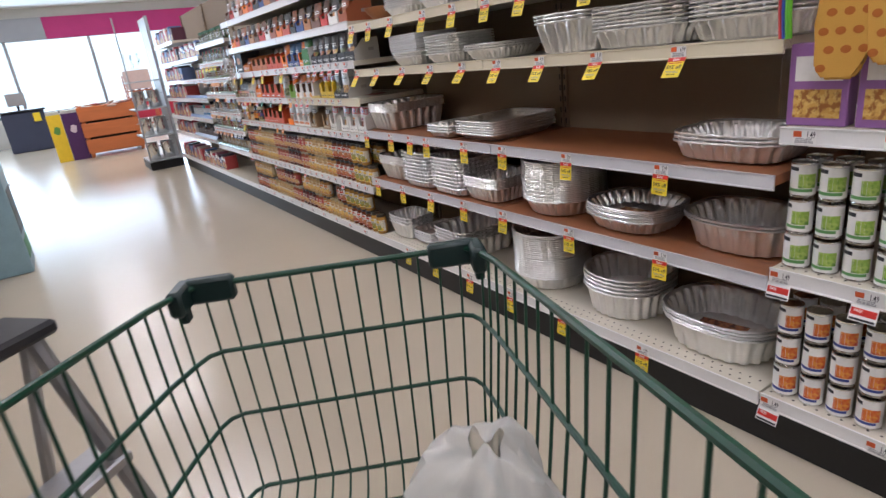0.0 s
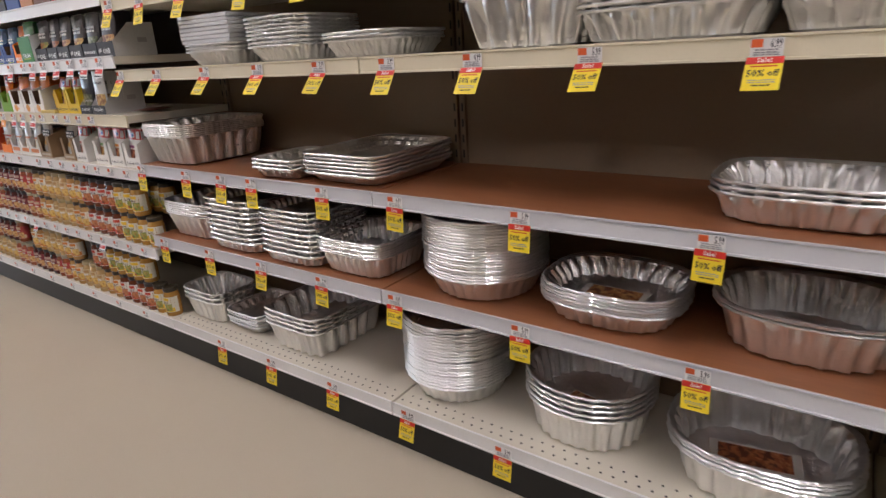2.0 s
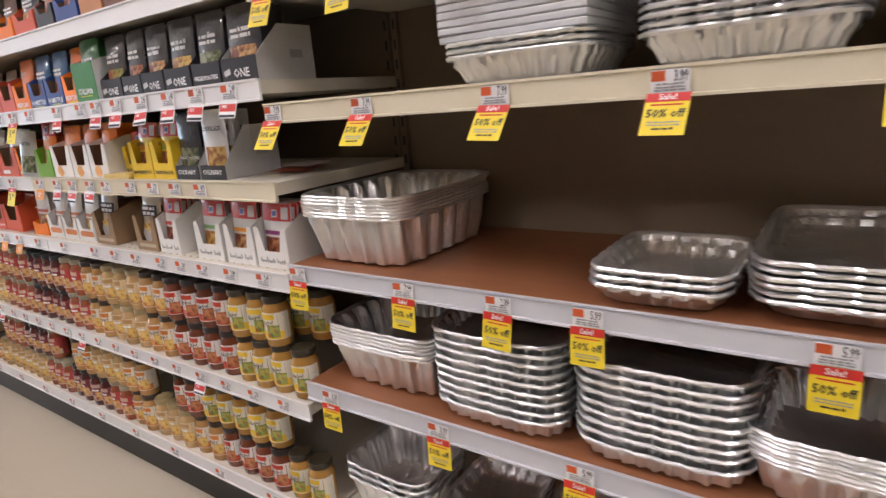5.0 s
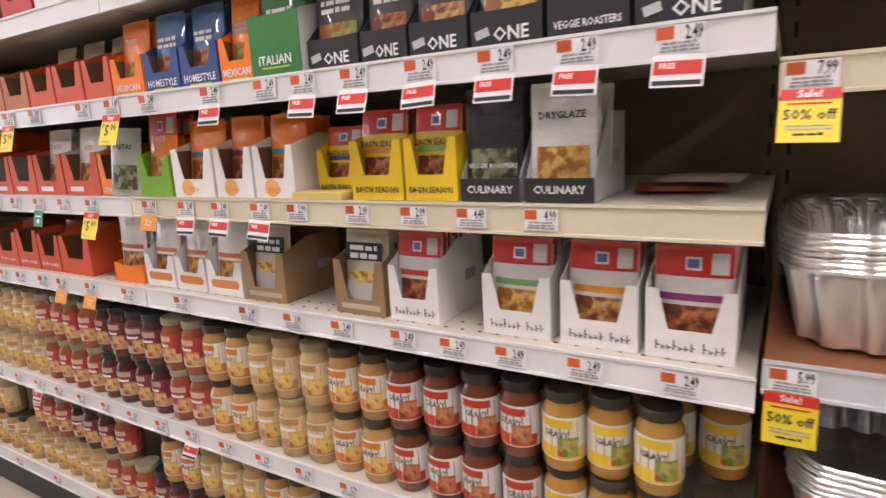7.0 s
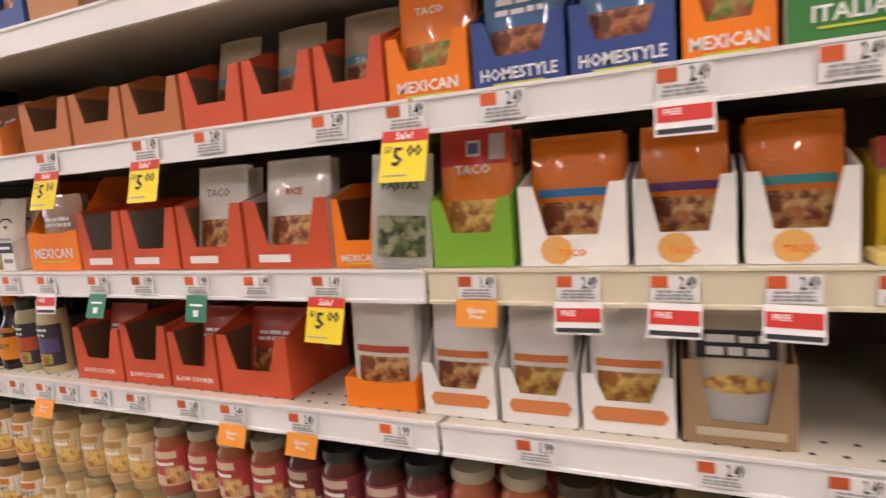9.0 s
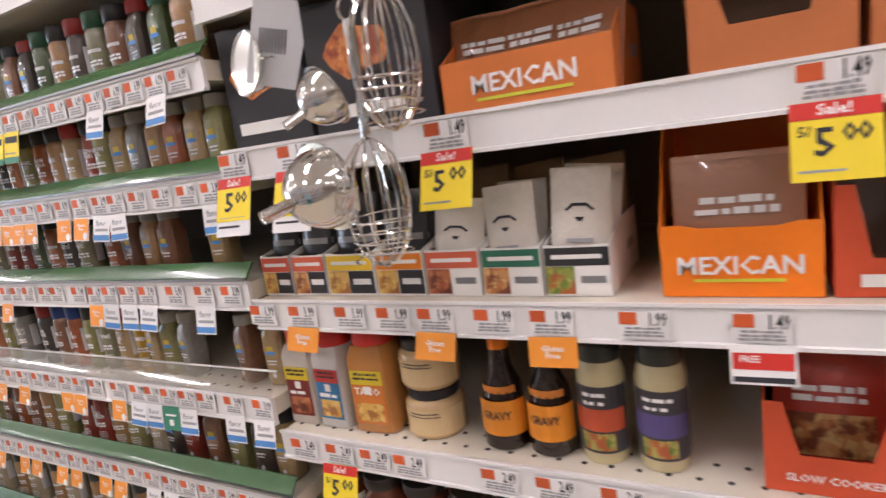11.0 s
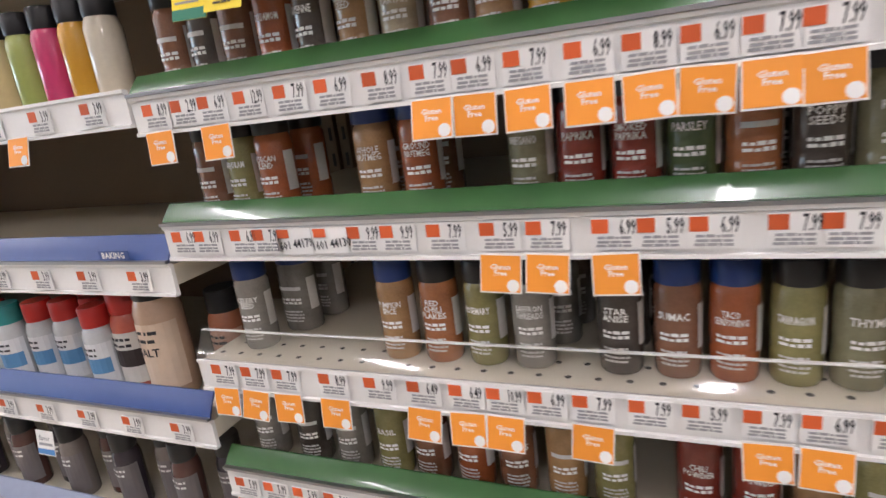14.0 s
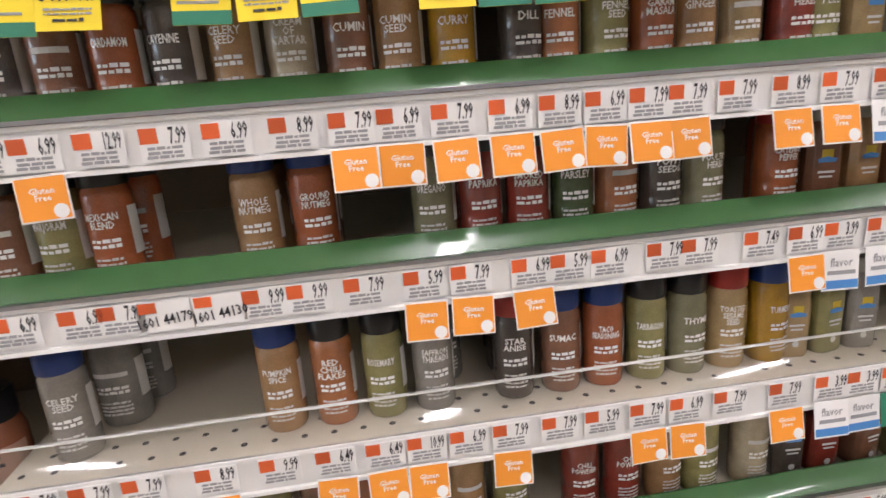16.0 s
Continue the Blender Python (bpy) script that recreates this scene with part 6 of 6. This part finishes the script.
hang(7.45, 1.22, "gluten", 1.0)
hang(7.62, 0.745, "blue", 1.0)

# ---- far end of the aisle ----
def carton(y, z, w, h, d, colour, pic, depth=0.03, label="printed grocery carton on a far shelf"):
    t = solid("grocery_carton", box(-w / 2, w / 2, 0, d, 0, h, 0.002), tint(colour), on_shelf(y, z + 0.0005, depth), label, "carton", "cartons along the far shelves")
    part("front_picture", rect(-w * 0.4, w * 0.4, h * 0.12, h * 0.5, 0.0005, y=-0.0008), pic, t)
    if y < 8.5:
        part("front_panel", rect(-w * 0.42, w * 0.42, h * 0.62, h * 0.86, 0.0005, y=-0.0008), tint(PALE), t)


FARC = ((0.4, 0.03, 0.06), (0.1, 0.03, 0.05), (0.5, 0.08, 0.08), (0.3, 0.28, 0.3), (0.14, 0.2, 0.4), (0.55, 0.5, 0.45), (0.3, 0.1, 0.14), (0.06, 0.06, 0.08))
for z in (0.2, 0.56, 0.785, 1.03, 1.262, 1.5, 1.75):
    y, k = 8.53, 0
    while y < 9.8:
        w = (0.09, 0.12, 0.075, 0.14)[(k + int(z * 9)) % 4]
        carton(y, z, w - 0.008, (0.15, 0.18, 0.13)[k % 3], 0.16, FARC[(k * 3 + int(z * 10)) % 8], (STEW, GOLD, MEAT)[k % 3])
        y += w
        k += 1
for z in (0.2, 1.5):
    y, k = 7.32, 0
    while y < 8.4:
        w = (0.09, 0.11, 0.08)[k % 3]
        carton(y, z, w - 0.008, (0.15, 0.17, 0.12)[k % 3], 0.14, FARC[(k * 5 + int(z * 10)) % 8], (GOLD, STEW)[k % 2], depth=0.04, label="printed baking carton standing on a shelf")
        y += w
        k += 1

# end of the run: a panel and a rack of steel pots
PANEL = mat("grey_end_panel", (0.42, 0.45, 0.47), 0.4, vary=0.08)
rack = thing("end_rack", pose(1.28, 10.4, 0), "grey metal end-of-aisle rack of steel pots", "rack")
part("base", box(-0.24, 0.24, -0.42, 0.3, 0, 0.12, 0.006), KICK, rack)
part("end_panel", box(0.22, 0.245, -0.44, 0.34, 0.12, 2.2, 0.003), PANEL, rack)
for x in (-0.23, 0.2):
    part("post", box(x, x + 0.02, -0.43, -0.41, 0.12, 2.2), DULLSTEEL, rack)
for z in (0.13, 0.5, 0.9, 1.3):
    part("rack_shelf", box(-0.24, 0.22, -0.44, 0.3, z, z + 0.02, 0.003), PANEL, rack)
for z in (0.151, 0.521, 0.921):
    for k in range(2):
        t = thing("stock_pot", pose(1.15 + 0.21 * k, 10.15, z), "tall brushed steel stock pot on an end rack", "pot", "steel pots")
        part("pot", lathe([(0.085, 0), (0.09, 0.006), (0.09, 0.25), (0.094, 0.254), (0.09, 0.256), (0.086, 0.25), (0.0, 0.03)], 24), STEEL, t, smooth=True)
        for s in (-1, 1):
            part("handle", tube([(s * 0.09, -0.03, 0.19), (s * 0.12, -0.02, 0.19), (s * 0.12, 0.02, 0.19), (s * 0.09, 0.03, 0.19)], 0.005, 6), DULLSTEEL, t)

# wooden produce bin with goods on it
WOOD = mat("orange_stained_wood", (0.5, 0.15, 0.045), 0.5, vary=0.16, grain=40, blotch=3, stretch=(1, 1, 8))
bin_ = thing("wooden_bin", pose(0.95, 14.1, 0), "orange stained wooden slatted produce bin", "bin")
for k in range(3):
    part("board", box(-0.52, 0.52, -0.5, -0.47, 0.08 + 0.31 * k, 0.35 + 0.31 * k, 0.006), WOOD, bin_)
    for s in (-0.52, 0.49):
        part("side_board", box(s, s + 0.03, -0.469, 0.5, 0.08 + 0.31 * k, 0.35 + 0.31 * k, 0.006), WOOD, bin_)
for sx in (-0.49, 0.42):
    for sy in (-0.465, 0.44):
        part("leg", box(sx, sx + 0.06, sy, sy + 0.06, 0, 1.0, 0.004), WOOD, bin_)
part("inside", box(-0.48, 0.48, -0.4, 0.43, 0.1, 0.9), mat("dark_bin_inside", (0.03, 0.02, 0.015), 0.8), bin_)
for k in range(26):
    x, yy = 0.95 + rnd.uniform(-0.44, 0.44), 14.1 + rnd.uniform(-0.38, 0.38)
    pouch(pose(x, yy, 0.92 + 0.012 * (k % 5), -80 + rnd.uniform(-10, 10), rnd.uniform(-20, 20), rnd.uniform(0, 360)), 0.2, 0.16, ((0.55, 0.4, 0.3), (0.6, 0.55, 0.5), (0.45, 0.1, 0.06))[k % 3], None, STEW, (), None, "snack bag lying in a produce bin", bulge=0.03)
# yellow and purple display boxes beside the bin
for x, c, w in ((0.02, (0.72, 0.5, 0.02), 0.24), (0.3, (0.07, 0.02, 0.1), 0.3)):
    t = solid("display_box", box(-w / 2, w / 2, -0.2, 0.2, 0, 0.9, 0.006), tint(c), pose(x, 13.9, 0), "tall printed cardboard display box on the floor", "display box", "cardboard displays")
    part("leaf_print", slab([(0.05 * math.cos(k * 0.7) * (1 + 0.5 * (k % 2)), 0.6 + 0.08 * math.sin(k * 0.7)) for k in range(9)], 0.001), tint((0.1, 0.25, 0.05) if c[0] > 0.5 else (0.6, 0.5, 0.55)), t, at=pose(0, -0.202, 0))
    part("crown", box(-w / 2 + 0.01, w / 2 - 0.01, -0.19, 0.19, 0.901, 0.96, 0.004), tint((0.5, 0.5, 0.45)), t)
# checkout stand near the window
t = thing("checkout_stand", pose(-0.6, 18.2, 0), "dark checkout stand with a small screen", "checkout")
part("counter", box(-0.4, 0.5, -0.4, 0.4, 0, 0.95, 0.02), mat("dark_laminate", (0.04, 0.05, 0.09), 0.5), t)
part("top", box(-0.45, 0.55, -0.45, 0.45, 0.951, 0.99, 0.01), BLACK, t)
part("screen", box(-0.2, 0.2, -0.05, 0.0, 1.1, 1.4, 0.01), DULLSTEEL, t)
part("screen_post", box(-0.03, 0.03, -0.03, 0.0, 0.99, 1.11), BLACK, t)
part("notice", box(0.25, 0.4, -0.46, -0.455, 0.7, 0.9), YELLOW, t)
t = thing("flower_stand", pose(2.0, 16.8, 0), "wooden stand with potted plants by the window", "stand")
for z in (0.3, 0.7, 1.1):
    part("slat_shelf", box(-0.3, 0.3, -0.2, 0.2, z, z + 0.03, 0.005), WOOD, t)
for sx in (-0.3, 0.27):
    for sy in (-0.2, 0.17):
        part("post", box(sx, sx + 0.03, sy, sy + 0.03, 0, 1.5), WOOD, t)
part("paper_sign", box(-0.3, 0.3, -0.215, -0.205, 1.15, 1.6), tint((0.6, 0.45, 0.4)), t)
PLANT = mat("plant_leaf", (0.04, 0.12, 0.05), 0.5, vary=0.3)
for k in range(3):
    p = thing("potted_tree", pose(1.85 + 0.16 * k, 16.8, 1.131), "small dark green potted tree on a stand", "plant", "potted plants")
    part("pot", lathe([(0.04, 0), (0.055, 0.09), (0.06, 0.09), (0.0, 0.08)], 14), mat("pot_blue", (0.03, 0.12, 0.3), 0.5), p)
    bm = bmesh.new()
    for j in range(240):
        a, zz = rnd.uniform(0, 6.28), rnd.uniform(0.09, 0.85)
        r = (0.9 - zz) * 0.2 * rnd.uniform(0.4, 1)
        c = Vector((r * math.cos(a), r * math.sin(a), zz))
        e = Vector((math.cos(a), math.sin(a), rnd.uniform(-0.2, 0.6))) * 0.05
        s = Vector((-math.sin(a), math.cos(a), 0)) * 0.012
        bm.faces.new([bm.verts.new(v) for v in (c - s, c + e, c + s)])
    part("foliage", bm, PLANT, p)

# ---- the other side of the aisle ----
OPP = -0.75
for a, b in ((10.1, 8.9), (8.9, 7.7), (7.7, 6.5), (6.5, 5.3), (5.3, 4.1), (4.1, 2.9), (2.9, 1.7), (1.7, 0.5), (0.5, -0.7)):
    u = thing("shelf_unit", pose(OPP, b, 0, 0, 0, 90), "cream gondola section across the aisle", "shelf unit", "gondola sections across the aisle")
    w = a - b
    part("back_panel", box(0, w, DEPTH, DEPTH + 0.02, 0.0, 2.0), BACK, u)
    part("kick_plate", box(0, w, 0.05, 0.07, 0.0, 0.13), KICK, u)
    for z in (0.2, 0.62, 1.02, 1.4, 1.75):
        s = part("shelf", box(0.004, w - 0.004, 0.006, DEPTH, z - 0.028, z), CREAM, u)
        part("price_channel", box(0.004, w - 0.004, 0.0, 0.005, z - 0.04, z + 0.003), WHITE, s)
    n = 0
    for z in (0.2, 0.62, 1.02, 1.4, 1.75):
        x = 0.03
        while x < w - 0.2 and b > 4.0:
            bw = (0.17, 0.13, 0.2)[n % 3]
            c = ((0.1, 0.28, 0.42), (0.5, 0.48, 0.45), (0.16, 0.09, 0.05), (0.45, 0.2, 0.08), (0.1, 0.12, 0.2))[(n * 2 + int(b * 3)) % 5]
            t = solid("grocery_carton", box(0, bw - 0.01, 0, 0.22, 0, (0.3, 0.24, 0.28)[n % 3], 0.004), tint(c), pose(OPP, b, 0, 0, 0, 90) @ pose(x, 0.04, z + 0.0005), "printed carton on a shelf across the aisle", "carton", "cartons across the aisle")
            part("front_panel", rect(bw * 0.1, bw * 0.8, 0.06, 0.2, 0.0006, y=-0.0009), tint(PALE), t)
            x += bw + 0.004
            n += 1
t = thing("floor_display", pose(-0.62, 5.75, 0), "pale blue cardboard floor display with a dark print", "display")
part("body", box(-0.12, 0.15, -0.25, 0.25, 0, 1.05, 0.006), tint((0.3, 0.45, 0.5)), t)
part("header", box(-0.12, 0.15, 0.2, 0.22, 1.051, 1.35, 0.003), tint((0.05, 0.25, 0.4)), t)
part("dark_print", box(0.151, 0.154, -0.2, 0.2, 0.3, 0.65), tint((0.04, 0.06, 0.06)), t)
part("green_print", box(0.151, 0.154, -0.2, 0.2, 0.1, 0.25), tint((0.05, 0.25, 0.08)), t)

# grey folding step ladder standing by the shelves
lad = thing("step_ladder", pose(-0.3, 1.32, 0, 0, 0, 40), "grey folding step ladder leaning open", "step ladder")
for s in (-0.17, 0.17):
    part("rail", tube([(s, -0.28, 0.015), (s * 0.8, 0.0, 0.86)], 0.018, 8), DULLSTEEL, lad, smooth=True)
    part("rear_leg", tube([(s, 0.28, 0.015), (s * 0.8, 0.01, 0.86)], 0.014, 8), DULLSTEEL, lad, smooth=True)
for z in (0.28, 0.55):
    part("tread", box(-0.17, 0.17, -0.28 + 0.33 * z - 0.02, -0.28 + 0.33 * z + 0.09, z, z + 0.025, 0.004), DULLSTEEL, lad)
part("top_cap", box(-0.16, 0.16, -0.06, 0.08, 0.86, 0.89, 0.008), BLACK, lad)

# ---- the shopping cart ----
# its own y runs ahead; its origin lies on the floor under the middle of the front rim
CART = pose(0.3, 1.02, 0, 0, 0, -27.6)
cart = thing("shopping_cart", CART, "green coated wire shopping cart with dark corner caps", "shopping cart")
FW, RW, LEN, TOPF, TOPR, BOT = 0.262, 0.35, 1.12, 0.95, 1.093, 0.5


def rail(s, k, z_drop=0.0):
    """A point on a side: k runs from the front (0) to the rear (1)."""
    return Vector((s * (FW + (RW - FW) * k), -LEN * k, TOPF + (TOPR - TOPF) * k - z_drop))


def arch(drop, pull):
    """A bar round the basket's front and sides, drop under the rim; pull: how far it is drawn in."""
    pts = []
    for k in (1.0, 0.6, 0.3, 0.12):
        p = rail(-1, k, drop)
        pts.append((p.x * (1 - pull), p.y - pull * 0.25, p.z))
    f = FW * (1 - pull)
    pts += [(-f, -0.035 - pull * 0.25, TOPF - drop), (-f + 0.012, -0.012 - pull * 0.25, TOPF - drop), (-f + 0.035, -pull * 0.25, TOPF - drop)]
    return pts + [(-x, y, z) for x, y, z in pts[::-1]]


for drop, pull, r, name in ((0.0, 0.0, 0.0058, "rim"), (0.13, 0.03, 0.0045, "hoop"), (0.26, 0.07, 0.0042, "hoop"), (0.42, 0.12, 0.0045, "base_hoop")):
    part(name, tube(arch(drop, pull), r, 8), CARTGREEN, cart, smooth=True)
n = 13
for k in range(n):
    x = -FW + 0.03 + (2 * FW - 0.06) * k / (n - 1)
    pts = [(x, 0.003, TOPF), (x * 0.97, -0.006, TOPF - 0.13), (x * 0.93, -0.016, TOPF - 0.26), (x * 0.9, -0.024, TOPF - 0.37), (x * 0.88, -0.036, TOPF - 0.415), (x * 0.88, -0.08, TOPF - 0.425), (x * 0.9, -LEN, BOT + 0.04)]
    part("front_wire", tube(pts, 0.0024, 6), CARTGREEN, cart, smooth=True)
for s in (-1, 1):
    for k in range(22):
        a = rail(s, 0.04 + 0.93 * k / 21)
        part("side_wire", tube([a, (a.x * 0.97, a.y - 0.01, a.z - 0.13), (a.x * 0.92, a.y - 0.018, a.z - 0.26), (a.x * 0.88, a.y - 0.025, a.z - 0.425)], 0.0024, 6), CARTGREEN, cart, smooth=True)
for k in range(10):
    yy = -0.1 - 0.075 * k
    part("floor_wire", tube([(-0.2, yy, 0.507 + 0.03 * k / 10), (0.2, yy, 0.507 + 0.03 * k / 10)], 0.0024, 6), CARTGREEN, cart, smooth=True)
for s in (-1, 1):
    bm = bmesh.new()
    for dx, dy, w, d in ((0.0, 0.0, 0.085, 0.024),):
        box(s * FW - (0.088 if s > 0 else -0.002), s * FW + (0.002 if s > 0 else 0.088), -0.012, 0.014, TOPF - 0.032, TOPF + 0.014, 0.006, bm)
        box(s * FW - (0.014 if s > 0 else 0.012), s * FW + (0.012 if s > 0 else 0.014), -0.06, 0.012, TOPF - 0.034, TOPF + 0.013, 0.006, bm)
        box(s * FW - 0.008, s * FW + 0.008, -0.035, -0.01, TOPF - 0.055, TOPF - 0.03, 0.003, bm)
    part("corner_cap", bm, CARTCAP, cart, "dark green plastic corner cap", smooth=True)
part("handle", tube([(-RW, -LEN, TOPR), (-RW, -LEN - 0.06, TOPR + 0.015), (-RW + 0.03, -LEN - 0.085, TOPR + 0.015), (RW - 0.03, -LEN - 0.085, TOPR + 0.015), (RW, -LEN - 0.06, TOPR + 0.015), (RW, -LEN, TOPR)], 0.013, 10), CARTCAP, cart, smooth=True)
for s in (-1, 1):
    part("frame_leg", tube([(s * RW * 0.95, -LEN, TOPR), (s * RW * 0.95, -LEN + 0.05, 0.6), (s * 0.26, -LEN + 0.1, 0.2), (s * 0.2, -0.1, 0.17)], 0.011, 8), CARTGREEN, cart, smooth=True)
    part("frame_strut", tube([(s * 0.19, -0.12, 0.17), (s * 0.19, -0.1, 0.5)], 0.009, 8), CARTGREEN, cart, smooth=True)
    for yy, xx in ((-0.12, 0.19), (-LEN + 0.1, 0.25)):
        wh = part("wheel", tube([(s * xx - 0.014, yy, 0.062), (s * xx + 0.014, yy, 0.062)], 0.061, 18), BLACK, cart, smooth=True)
        part("hub", tube([(s * xx - 0.017, yy, 0.062), (s * xx + 0.017, yy, 0.062)], 0.02, 10), DULLSTEEL, wh)
        part("fork", box(s * xx - 0.02, s * xx + 0.02, yy - 0.012, yy + 0.012, 0.124, 0.19, 0.003), DULLSTEEL, cart)
# thin produce bag standing in the cart
FILM = mat("milky_plastic_film", (0.72, 0.72, 0.7), 0.35, vary=0.06, grain=30, blotch=8, bump=0.3, alpha=0.4)
bm = bmesh.new()
rings = []
for j, (r, z) in enumerate(((0.09, 0.0), (0.115, 0.04), (0.12, 0.12), (0.112, 0.19), (0.095, 0.24), (0.07, 0.27), (0.045, 0.285), (0.02, 0.288))):
    ring = []
    for i in range(40):
        a = 2 * math.pi * i / 40
        k = 1 + 0.1 * math.sin(5 * a + j) + 0.07 * math.sin(11 * a + 2 * j)
        ring.append(bm.verts.new((r * k * math.cos(a), r * k * 0.85 * math.sin(a), z + 0.012 * math.sin(3 * a + j))))
    rings.append(ring)
for a, b in zip(rings, rings[1:]):
    for i in range(40):
        j = (i + 1) % 40
        bm.faces.new((a[i], a[j], b[j], b[i]))
bm.faces.new(rings[0][::-1])
bag = solid("plastic_bag", bm, FILM, CART @ pose(0.155, -0.46, 0.535, 0, 6, 0) @ Matrix.Diagonal((0.9, 1.15, 1.2, 1.0)), "translucent milky produce bag standing in the cart", "bag", smooth=True)
